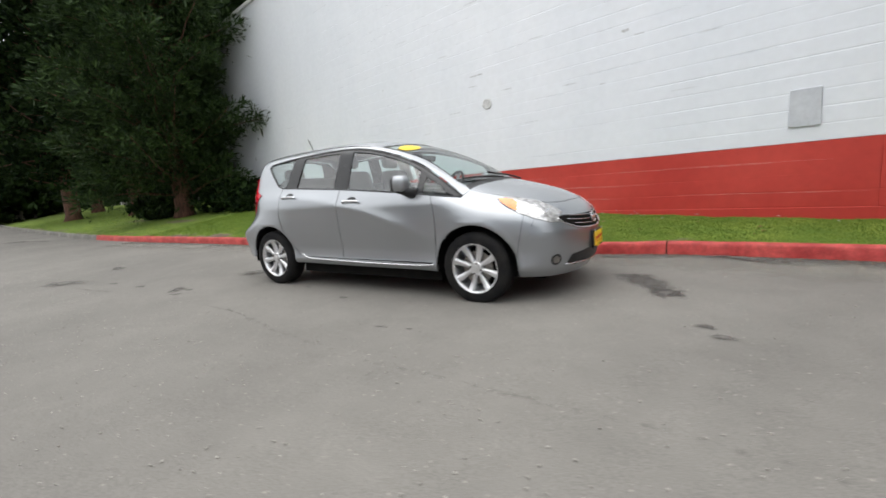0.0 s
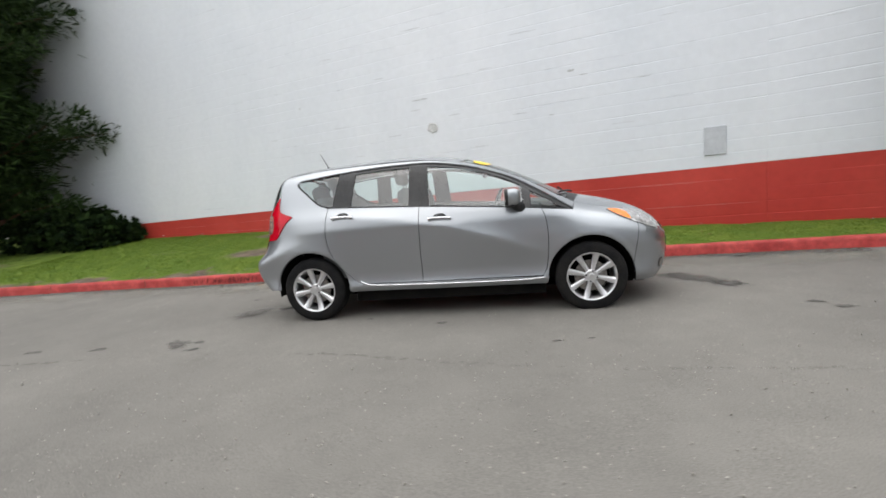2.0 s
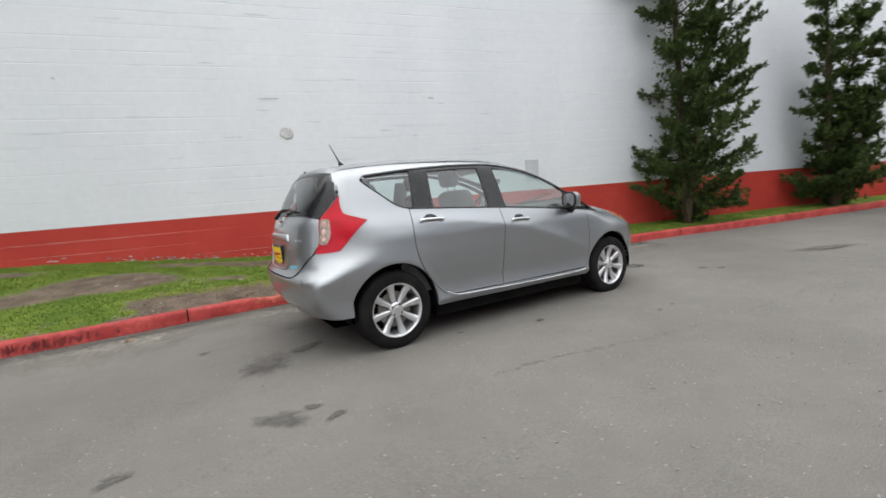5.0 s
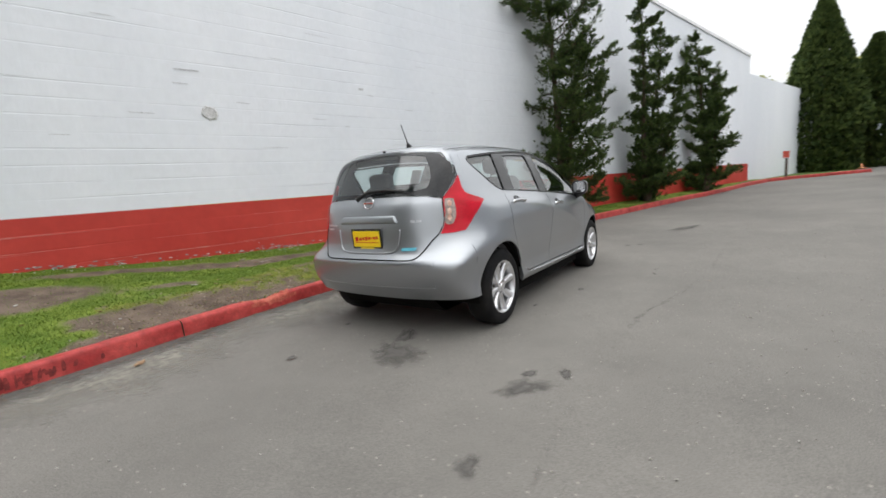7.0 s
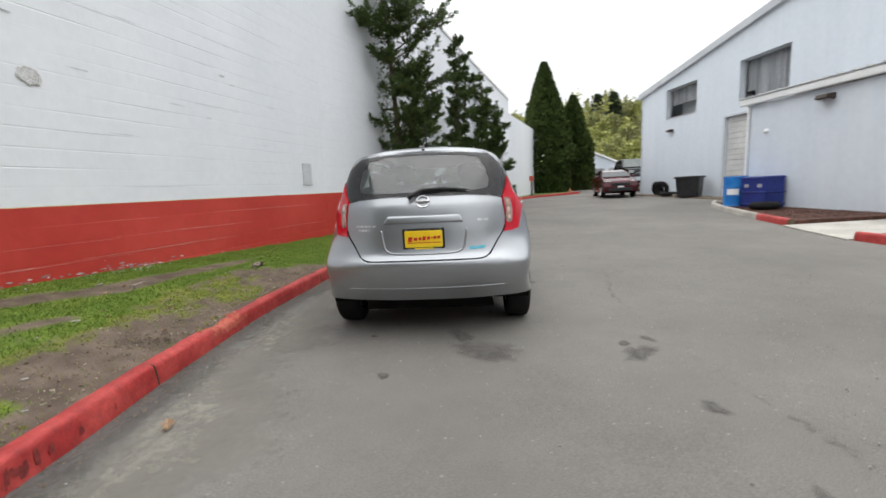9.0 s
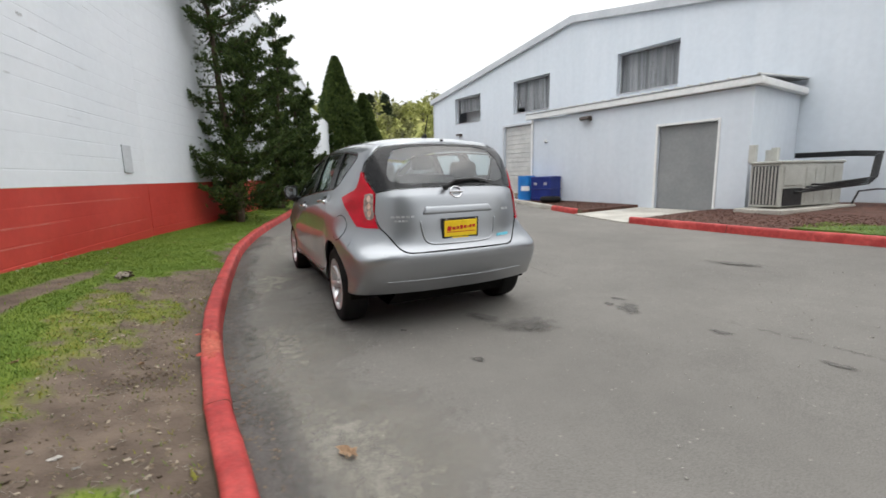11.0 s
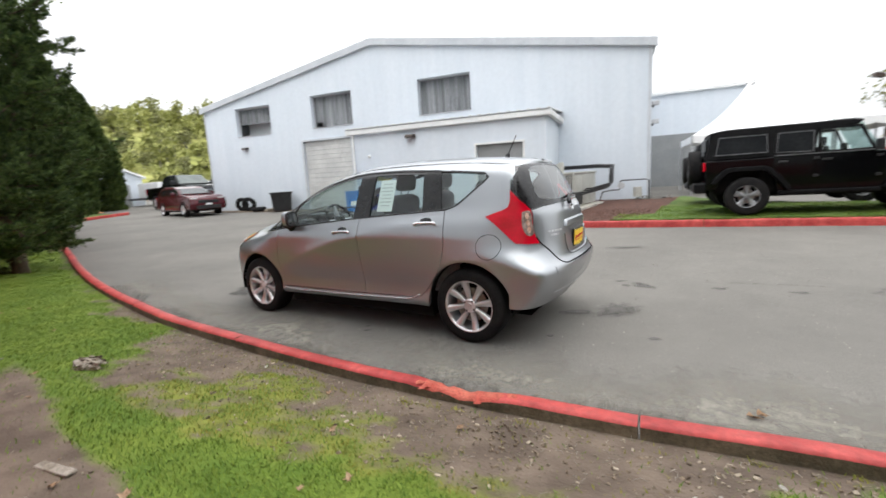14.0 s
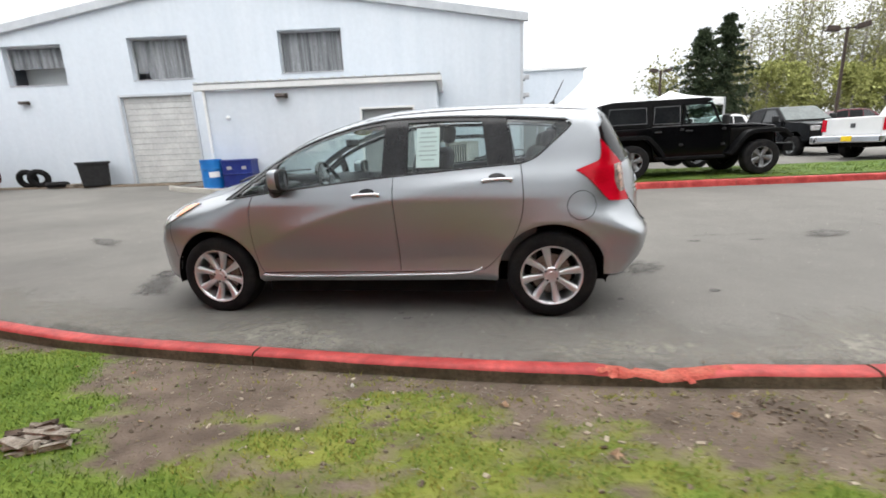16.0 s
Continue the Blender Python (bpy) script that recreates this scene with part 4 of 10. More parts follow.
def wall_lamp(m):
    t = thing("wall_lamp", m, "dark bronze box wall lamp", "lamp", "wall lamps of the workshop")
    bm = bmesh.new()
    vs = [bm.verts.new(p) for p in ((-0.17, 0, -0.06), (0.17, 0, -0.06), (0.17, 0, 0.09), (-0.17, 0, 0.09), (-0.15, 0.24, -0.02), (0.15, 0.24, -0.02), (0.15, 0.20, 0.07), (-0.15, 0.20, 0.07))]
    for q in ((0, 1, 2, 3), (5, 4, 7, 6), (1, 0, 4, 5), (2, 1, 5, 6), (3, 2, 6, 7), (0, 3, 7, 4)):
        bm.faces.new([vs[i] for i in q])
    bmesh.ops.bevel(bm, geom=bm.edges[:], offset=0.012, segments=2, affect="EDGES", profile=0.5)
    part("housing", bm, BROWN_METAL, t)
    beveled("lens", (-0.12, 0.05, -0.065), (0.12, 0.20, -0.045), ALU, t, 0.006, "frosted lens")
    beveled("mount", (-0.05, -0.01, -0.03), (0.05, 0.03, 0.06), DARK_METAL, t, 0.004)
    return t


wall_lamp(BU @ pose(1.36, VA + 0.005, 2.89))
wall_lamp(BU @ pose(11.75, 0.005, 3.38) @ Matrix.Scale(0.9, 4))
cam_dome = thing("round_vent", BU @ pose(3.05, VA + 0.004, 2.35), "small round white vent cap on the annex wall", "vent")
g = Geo()
g.tube([(0, 0, 0), (0, 0.06, 0), (0, 0.09, 0)], [0.055, 0.055, 0.03], 14)
link("cap", g, TRIM_WHITE, cam_dome, smooth=False)
for z in (3.55, 2.95):
    t = thing("corner_fixture", BU @ pose(UL - 0.02, -0.25, z), "small grey camera fixture at the workshop corner", "camera")
    beveled("box", (-0.22, -0.09, -0.07), (0.0, 0.09, 0.07), ALU, t, 0.015)
    beveled("bracket", (-0.06, -0.03, -0.14), (0.0, 0.03, -0.07), DARK_METAL, t, 0.008)

# concrete apron, mulch beds, grass in front of the workshop


def flat_bed(name, poly, up, material, label, category, relief=0.0, kind="structure"):
    """A slab of ground cover over a plan outline, laid on the slope."""
    from_pts = [Vector((x, y, 0)) for x, y in poly]
    xs, ys = [p.x for p in from_pts], [p.y for p in from_pts]
    bm = bmesh.new()
    step = 0.25
    grid = {}
    nx, ny = int((max(xs) - min(xs)) / step) + 2, int((max(ys) - min(ys)) / step) + 2

    def inside(x, y):
        c = False
        for i in range(len(poly)):
            (ax, ay), (bx, by) = poly[i], poly[i - 1]
            if (ay > y) != (by > y) and x < (bx - ax) * (y - ay) / (by - ay) + ax:
                c = not c
        return c
    fs = bm.faces.new([bm.verts.new((x, y, 0)) for x, y in poly])
    for axis, lo, cnt in ((0, min(xs), nx), (1, min(ys), ny)):
        for i in range(1, cnt):
            co, no = [0, 0, 0], [0, 0, 0]
            co[axis], no[axis] = lo + i * step, 1
            bmesh.ops.bisect_plane(bm, geom=bm.verts[:] + bm.edges[:] + bm.faces[:], plane_co=co, plane_no=no)
    for v in bm.verts:
        v.co.z = ground_z(v.co.x, v.co.y) + up + (relief * noise.noise((v.co.x * 3, v.co.y * 3, 2)) if relief else 0)
    rim = bmesh.ops.extrude_edge_only(bm, edges=[e for e in bm.edges if e.is_boundary])
    for v in rim["geom"]:
        if isinstance(v, bmesh.types.BMVert):
            v.co.z -= up + 0.06
    bmesh.ops.recalc_face_normals(bm, faces=bm.faces[:])
    return tagged(part(name, bm, material, label=label), category=category, kind=kind)


def front_y(x):
    """The annex front and the gable wall beyond it, in plan."""
    return -9.35 + (x - 3.31) * 0.1527 if 2.6 < x < 9.6 else -11.8 + (x - 6.185) * 0.1527


flat_bed("apron", [(3.21, -6.2), (5.24, -6.62), (5.24, -9.08), (3.21, -9.36)], 0.03, CONCRETE, "pale concrete apron before the garage door", "pavement")
flat_bed("mulch_bed", [(3.18, -6.44), (0.2, -6.46), (-0.6, -7.6), (-0.9, -12.9), (2.45, -12.4), (2.5, -9.46), (3.18, -9.36)], 0.10, MULCH, "reddish bark mulch bed beside the annex", "mulch", 0.02)
flat_bed("mulch_island", [(5.28, -6.86), (7, -7.2), (8.6, -7.58), (10.3, -8.1), (11.0, -8.45), (9.62, -8.5), (9.5, -8.42), (5.28, -9.06)], 0.10, MULCH, "reddish bark mulch island along the annex", "mulch", 0.015)
gr = flat_bed("front_lawn", [(0.2, -6.45), (-2, -6.57), (-7, -6.78), (-14, -7.30), (-14, -9.7), (-7, -9.35), (-4, -9.3), (-2.4, -10.2), (-0.9, -12.4), (-0.6, -7.6)], 0.158, TURF, "bright green lawn strip under the parked cars", "lawn", 0.03)
spots = []
for _ in range(30000):
    x, y = rs.uniform(-12, 0.2), rs.uniform(-9.3, -6.5)
    if y > far_kerb_y(x) - 0.17 or (x > -0.6 and y < -7.5):
        continue
    spots.append((x, y, ground_z(x, y) + 0.15, 2.0))
blades("front_grass", spots, BLADE, "bright green grass under the parked cars", (0.012, 0.032))
g = Geo()
for _ in range(2600):
    if rs.random() < 0.5:
        x, y = rs.uniform(-0.4, 3.1), rs.uniform(-9.3, -6.6)
    else:
        x = rs.uniform(5.4, 10.0)
        y = rs.uniform(front_y(min(x, 9.4)) + 0.05, island_y(x) - 0.2)
    m = pose(x, y, ground_z(x, y) + 0.115, rs.uniform(-30, 30), rs.uniform(-30, 30), rs.uniform(0, 360))
    r = rs.uniform(0.006, 0.018)
    g.box((-r, -r * 0.35, -0.004), (r, r * 0.35, 0.004), m)
tagged(link("bark_chips", g, MULCH), "scattered bark chips of the mulch beds", "bark", kind="stuff")

# air conditioning unit on its slab
AC = pose(1.90, -10.10, ground_z(1.7, -10) + 0.10, 0, 0, -3)
pad = thing("unit_slab", AC, "pale concrete slab under the cooling unit", "slab")
beveled("slab", (-0.50, -1.5, -0.04), (0.48, 1.35, 0.07), CONCRETE, pad, 0.02)
unit = thing("cooling_unit", AC @ pose(0, 0, 0.07), "beige air conditioning condenser with black pipes", "air conditioner")
beveled("cabinet", (-0.30, -1.25, 0.04), (0.32, 1.08, 0.98), AC_METAL, unit, 0.02)
beveled("lid", (-0.33, -1.28, 0.98), (0.35, 1.12, 1.03), AC_METAL, unit, 0.015)
for i in range(9):
    x = -0.27 + i * 0.0700
    beveled("grille_bar", (x - 0.014, 1.08, 0.10), (x + 0.014, 1.105, 0.92), AC_METAL, unit, 0.006)
beveled("coil", (-0.28, 1.081, 0.09), (0.30, 1.088, 0.93), DARK_METAL, unit, 0.002, "dark coil behind the grille")
# lower panel is black in place of the dark open bay
for z0, z1 in ((0.06, 0.44), (0.50, 0.90)):
    beveled("side_panel", (-0.317, 0.30, z0), (-0.301, 0.98, z1), AC_METAL if z0 > 0.3 else BLACK_PLASTIC, unit, 0.008)
for i in range(4):
    beveled("side_panel", (-0.315, -1.15 + i * 0.35, 0.1), (-0.301, -0.86 + i * 0.35, 0.9), AC_METAL, unit, 0.01)
for i in range(4):
    g = Geo()
    z, o = 0.35 + 0.05 * i, 0.37 + 0.04 * i
    g.tube([(-0.32, 0.6 - 0.2 * i, z), (-o, 0.5 - 0.2 * i, z), (-o - 0.25, -1.2, z + 0.1), (-o - 0.28, -1.6, z + 0.12), (-o - 0.28, -1.75, 1.10 + 0.03 * i), (-0.2, -1.8, 1.14 + 0.03 * i), (1.0, -1.75, 1.15 + 0.03 * i)], 0.022, 8)
    link("pipe", g, BLACK_PLASTIC, unit, "black insulated pipe", True)
for x, z1 in ((2.50, 1.52), (2.37, 1.40), (2.26, 1.45)):
    t = thing("conduit_box", pose(x, front_y(2.7) - 0.02 if x > 2.45 else -9.9, ground_z(x, -9.4) + 0.1), "grey electric conduit and switch box by the annex", "conduit")
    g = Geo()
    g.tube([(0, 0, -0.05), (0, 0, z1 - 0.3)], 0.022, 8)
    link("pipe", g, ALU, t)
    beveled("box", (-0.07, -0.06, z1 - 0.42), (0.07, 0.06, z1 - 0.02), AC_METAL, t, 0.012)
meter = thing("gas_meter", pose(0.55, -12.1, ground_z(0.5, -12) + 0.12, 0, 0, 8.7), "grey gas meter with bent pipes at the workshop wall", "gas meter")
g = Geo()
g.tube([(-0.55, 0, 0), (-0.55, 0, 0.62), (-0.45, 0, 0.66), (0.3, 0, 0.66), (0.35, 0, 0.6), (0.35, 0, 0.35), (0.6, 0, 0.35), (0.9, 0.05, 0.3), (1.0, 0.05, 0.0)], 0.022, 8)
link("pipe", g, DARK_METAL, meter, smooth=True)
g = Geo()
g.tube([(-0.2, 0.05, 0.1), (-0.2, 0.05, 0.42)], 0.14, 12)
link("meter_body", g, AC_METAL, meter)
g = Geo()
g.tube([(0.3, 0.1, 0.5), (0.3, 0.16, 0.5)], 0.11, 14)
link("regulator", g, ALU, meter)

# bins, tyre, skip


def barrel_bin(m, material, label):
    t = thing("plastic_bin", m, label, "bin", "bins by the annex")
    bm = bmesh.new()
    bmesh.ops.create_cone(bm, cap_ends=True, segments=28, radius1=0.29, radius2=0.29, depth=0.86, matrix=Matrix.Translation((0, 0, 0.43)))
    part("barrel", bm, material, t, smooth=False)
    for z in (0.03, 0.30, 0.57, 0.83):
        g = Geo()
        ring = [(0.297 * math.cos(a * math.tau / 28), 0.297 * math.sin(a * math.tau / 28)) for a in range(28)]
        g.add([(x, y, z - 0.018) for x, y in ring] + [(x * 1.03, y * 1.03, z) for x, y in ring] + [(x, y, z + 0.018) for x, y in ring],
              [(k, (k + 1) % 28, 28 + (k + 1) % 28, 28 + k) for k in range(28)] + [(28 + k, 28 + (k + 1) % 28, 56 + (k + 1) % 28, 56 + k) for k in range(28)])
        link("hoop", g, material, t)
    return t


b1 = barrel_bin(pose(9.22, -8.02, ground_z(9.2, -8) + 0.09), BLUE_BIN, "bright blue plastic barrel with a white label")
g = Geo()
rows = []
for z in (0.34, 0.50):
    rows.append([(0.305 * math.cos(a), 0.305 * math.sin(a), z) for a in np.linspace(1.9, 2.9, 7)])
g.grid(rows)
link("paper_label", g, WHITE_PAINT, b1, "white paper label")
b2 = thing("plastic_crate", pose(8.42, -8.24, ground_z(8.4, -8.1) + 0.09, 0, 0, 8.7), "dark navy blue plastic bulk bin", "bin", "bins by the annex")
beveled("body", (-0.44, -0.26, 0.0), (0.44, 0.26, 0.84), NAVY_BIN, b2, 0.03)
for z in (0.1, 0.42, 0.80):
    beveled("rib", (-0.46, -0.28, z - 0.02), (0.46, 0.28, z + 0.02), NAVY_BIN, b2, 0.015)
for x in (-0.22, 0.22):
    beveled("sticker", (x - 0.07, 0.261, 0.55), (x + 0.07, 0.266, 0.64), ALU, b2, 0.001, "small worn sticker")


def torus(R, r, n1=36, n2=14, squash=1.0):
    g = Geo()
    rows = []
    for i in range(n1 + 1):
        a = i * math.tau / n1
        rows.append([((R + r * math.cos(b)) * math.cos(a), (R + r * math.cos(b)) * math.sin(a), squash * r * math.sin(b)) for b in np.linspace(0, math.tau, n2 + 1)])
    g.grid(rows)
    return g


ty = thing("loose_tyre", pose(7.75, -7.9, ground_z(7.7, -7.9) + 0.20, 0, 0, 0), "black tyre lying flat on the mulch", "tyre")
link("tread", torus(0.24, 0.1), RUBBER, ty, smooth=True)
sk = thing("rubbish_skip", pose(15.15, -9.65, ground_z(15.2, -9.6), 0, 0, -40) @ Matrix.Diagonal((0.82, 0.82, 0.96, 1)), "dark grey open rubbish skip beside the workshop", "skip")
bm = bmesh.new()
bmesh.ops.create_cube(bm, size=1.0, matrix=Matrix.Translation((0, 0, 0.48)) @ Matrix.Diagonal((1.0, 1.1, 0.85, 1)))
for v in bm.verts:
    if v.co.z < 0.3:
        v.co.x *= 0.86
        v.co.y *= 0.86
bmesh.ops.bevel(bm, geom=bm.edges[:], offset=0.02, segments=2, affect="EDGES", profile=0.5)
part("body", bm, BLACK_PLASTIC, sk)
for s in (-1, 1):
    beveled("rim", (-0.54, s * 0.56 - 0.04, 0.84), (0.54, s * 0.56 + 0.04, 0.93), BLACK_PLASTIC, sk, 0.015)
    beveled("rim", (s * 0.52 - 0.04, -0.6, 0.84), (s * 0.52 + 0.04, 0.6, 0.93), BLACK_PLASTIC, sk, 0.015)
for k in range(3):
    t = thing("stacked_tyre", pose((17.9, 17.3, 16.5)[k], -9.5 + 0.06 * k, ground_z(17, -9.5) + (0.36 if k != 2 else 0.12), 80 if k != 2 else 0, 0, 20 + 15 * k), "old tyre beside the workshop wall", "tyre", "tyres along the workshop")
    link("tread", torus(0.25, 0.1, 24, 10), RUBBER, t, smooth=True)
beveled("pallet", (15.9, -10.0, 0.45), (16.5, -9.4, 0.60), DEAD_WOOD, tagged(new("pallet_stack"), "weathered pallets by the workshop wall", "pallet"), 0.02)
tagged(flat_bed("weed_strip", [(12.0, -9.9), (19.9, -8.8), (19.9, -9.4), (12.0, -10.7)], 0.03, SOIL, "weedy soil along the workshop wall", "soil", 0.03))

# low building beyond, canopies
low = thing("low_building", pose(0, -20.5, 0, 0, 0, 8.7), "low pale building behind the workshop", "building")
holed_wall("wall", lambda u: 4.75, -3.2, 12, -0.2, [(-1.05, -0.2, 0.9, 1.9), (-2.2, -1.3, 0.9, 1.9)], 0.2, low, SIDING)
g = Geo()
g.box((-3.4, -14, 4.75), (12, 0.15, 4.87))
link("roof", g, TRIM_WHITE, low)
g = Geo()
g.box((-3.2, -14, -0.2), (-3.0, -0.2, 4.75))
link("wall", g, SIDING, low)
for a, b in ((-1.05, -0.2), (-2.2, -1.3)):
    beveled("window", (a, -0.12, 0.9), (b, -0.06, 1.9), GLASS_DARK, low, 0.01)
beveled("door", (-1.2, 0.003, 0.2), (1.0, 0.05, 2.85), DOOR_GREY, low, 0.01)


def canopy(m, w, d, eave, peak, label):
    t = thing("canopy_tent", m, label, "tent", "white canopies")
    g = Geo()
    k = 10
    for sx, sy, ex, ey in ((-1, -1, 1, -1), (1, -1, 1, 1), (1, 1, -1, 1), (-1, 1, -1, -1)):
        rows = []
        for i in range(k + 1):
            s = i / k
            z = eave + (peak - eave) * (0.55 * s + 0.45 * s ** 3)
            rows.append([((sx + (ex - sx) * j / 6) * w / 2 * (1 - s), (sy + (ey - sy) * j / 6) * d / 2 * (1 - s), z) for j in range(7)])
        g.grid(rows)
    link("roof_cloth", g, CANVAS, t, smooth=False)
    g = Geo()
    for (ax, ay), (bx, by) in (((-1, -1), (1, -1)), ((1, -1), (1, 1)), ((1, 1), (-1, 1)), ((-1, 1), (-1, -1))):
        rows = [[((ax + (bx - ax) * j / 12) * w / 2, (ay + (by - ay) * j / 12) * d / 2, eave - h * (1 + 0.15 * math.sin(j * 2.2))) for j in range(13)] for h in (0.0, 0.24)]
        g.grid(rows)
    link("valance", g, CANVAS, t)
    for sx in (-1, 1):
        for sy in (-1, 1):
            beveled("leg", (sx * w / 2 - 0.03, sy * d / 2 - 0.03, 0), (sx * w / 2 + 0.03, sy * d / 2 + 0.03, eave), ALU, t, 0.008)
    return t


canopy(pose(-2.85, -15.9, ground_z(-2.8, -15.9), 0, 0, 8), 3.9, 3.6, 2.05, 3.85, "white peaked canopy tent behind the parked cars")
canopy(pose(-5.75, -15.6, ground_z(-6, -15.6), 0, 0, 8), 2.3, 3.4, 2.15, 2.62, "flatter white canopy tent")

# ---- trees ----


def tufts_mesh(name, centres, normals, size, material, k=7, seed=1, width=0.30, splay=0.75):
    """Many sprays of foliage: each is a fan of narrow pointed leaves round one stalk point, joined into one mesh."""
    rs = np.random.RandomState(seed)
    c = np.asarray(centres, float)
    nrm = np.asarray(normals, float)
    m = len(c)
    sz = np.asarray(size, float) * np.ones(m)
    d = nrm[:, None, :] + rs.normal(0, splay, (m, k, 3))
    d /= np.linalg.norm(d, axis=2, keepdims=True)
    ln = sz[:, None, None] * rs.uniform(0.6, 1.2, (m, k, 1))
    side = np.cross(d, rs.normal(0, 1, (m, k, 3)))
    side /= np.linalg.norm(side, axis=2, keepdims=True) + 1e-9
    mid = c[:, None, :] + d * ln * 0.6
    a = mid + side * ln * width
    b = mid - side * ln * width
    tip = c[:, None, :] + d * ln
    v = np.empty((m, 1 + 3 * k, 3))
    v[:, 0] = c
    v[:, 1::3], v[:, 2::3], v[:, 3::3] = a, tip, b
    base = (np.arange(m) * (1 + 3 * k))[:, None]
    idx = np.arange(k)[None, :] * 3
    quads = np.stack([base + 0 * idx, base + idx + 1, base + idx + 2, base + idx + 3], 2).reshape(-1, 4)
    me = bpy.data.meshes.new(name)
    me.vertices.add(v.size // 3)
    me.vertices.foreach_set("co", v.ravel())
    me.loops.add(quads.size)
    me.loops.foreach_set("vertex_index", quads.ravel())
    me.polygons.add(len(quads))
    me.polygons.foreach_set("loop_start", np.arange(len(quads)) * 4)
    me.materials.append(material)
    me.update()
    me.validate()
    return me


def limb(p0, direction, length, bend, seed, steps=8, wander=0.10):
    """A wandering limb: points from p0, turning towards bend."""
    r = random.Random(seed)
    p, d, pts = Vector(p0), Vector(direction).normalized(), [Vector(p0)]
    for i in range(steps):
        d = (d + Vector(bend) * (0.9 / steps) + Vector((r.gauss(0, 1), r.gauss(0, 1), r.gauss(0, 1))) * wander).normalized()
        p = p + d * (length / steps)
        pts.append(p.copy())
    return pts


def plume(pts, r, cs, ns, n, fat):
    """Clothes a twig in small upswept sprays, thick in the middle and pointed at the tip."""
    m = len(pts) - 1
    for _ in range(n):
        q = r.random() ** 0.85
        i = min(m - 1, int(q * m))
        c = pts[i].lerp(pts[i + 1], q * m - i)
        along = (pts[i + 1] - pts[i]).normalized()
        w = fat * (0.35 + 0.65 * math.sin(math.pi * min(1.0, 0.25 + q * 0.75))) * (1.05 - 0.8 * q)
        off = Vector((r.gauss(0, 1), r.gauss(0, 1), r.gauss(0, 0.75))) * w
        cs.append(c + off)
        ns.append((along * 1.0 + Vector((0, 0, 0.35)) + off * (0.5 / max(w, 0.02))).normalized())


def juniper(base, height, leaders, spread, seed, label, tuft=0.085, dens=1.0, leaf=None, bark=None, trunk_r=0.11, low=0.03, shape=None, boughs=30, arms=()):
    """A ragged upright juniper: leaders with separate flame-like boughs, each with side plumes."""
    r = random.Random(seed)
    t = thing("juniper_tree", Matrix.Translation(base), label, "tree", "junipers along the wall")
    g = Geo()
    cs, ns = [], []
    shape = shape or [(0, 0.75), (0.15, 1.0), (0.4, 0.85), (0.7, 0.5), (0.9, 0.30), (1, 0.10)]
    for k, (lean_x, lean_y, frac) in enumerate(leaders):
        h = height * frac
        spine = limb((0, 0, -0.15), (lean_x * 0.5, lean_y * 0.5, 1), h + 0.15, (lean_x * 0.25, lean_y * 0.25, 0.35), seed * 7 + k, 12, 0.045)
        g.tube(spine, [trunk_r * (1 - 0.93 * i / 12) / (1 + 0.4 * k) for i in range(13)], 9)
        plume(spine[8:], r, cs, ns, int(260 * dens), 0.14)
        for i in range(1, 10):
            plume(spine[i:i + 3], r, cs, ns, int(250 * dens * curve(shape, i / 12)), spread * 0.34 * curve(shape, i / 12))
        count = int(boughs * frac)
        todo = [(low + (0.97 - low) * (b + 0.5) / count, None, 0) for b in range(count)] + [(a[0], Vector(a[1:4]), a[4]) for a in arms if k == 0]
        for b, (s, way, reach) in enumerate(todo):
            s = min(0.97, s + r.uniform(-0.4, 0.4) / count)
            i = min(11, int(s * 12))
            p = spine[i].lerp(spine[i + 1], s * 12 - i)
            az = b * 2.399 + r.uniform(-0.5, 0.5)
            ln = spread * curve(shape, s) * r.choice((0.5, 0.7, 0.9, 1.0, 1.2, 1.55))
            aim = (math.cos(az), math.sin(az) * 0.8, r.uniform(-0.30, 0.15))
            if way is not None:
                ln, aim, az = reach, way, math.atan2(way.y, way.x)
            pts = limb(p, aim, ln, (0, 0, r.uniform(0.15, 0.9)), seed * 91 + k * 777 + b, 7)
            g.tube(pts, [0.028 * (1 - s * 0.6) * (1 - 0.85 * q / 7) + 0.003 for q in range(8)], 5, False)
            plume(pts[1:], r, cs, ns, int((46 + 100 * ln) * dens), 0.035 + 0.058 * ln)
            for j in range(7):
                q0 = r.uniform(0.15, 0.95)
                qi = min(6, int(q0 * 7))
                a2 = az + r.choice((-1, 1)) * r.uniform(0.4, 1.2)
                l2 = (0.18 + 0.42 * ln) * r.uniform(0.6, 1.1)
                tw = limb(pts[qi].lerp(pts[qi + 1], q0 * 7 - qi), (math.cos(a2), math.sin(a2), r.uniform(-0.1, 0.45)), l2, (0, 0, 0.6), seed * 13 + k * 555 + b * 9 + j, 5)
                g.tube(tw, [0.010, 0.008, 0.006, 0.005, 0.004, 0.002], 4, False)
                plume(tw, r, cs, ns, int((18 + 95 * l2) * dens), 0.03 + 0.065 * l2)
    link("trunk", g, bark or BARK, t, smooth=True)
    crown = new("crown", tufts_mesh("crown", cs, ns, [tuft * r.uniform(0.6, 1.5) for _ in cs], leaf or JUNIPER, 4, seed, 0.12, 0.40))
    crown.parent = t
    return t


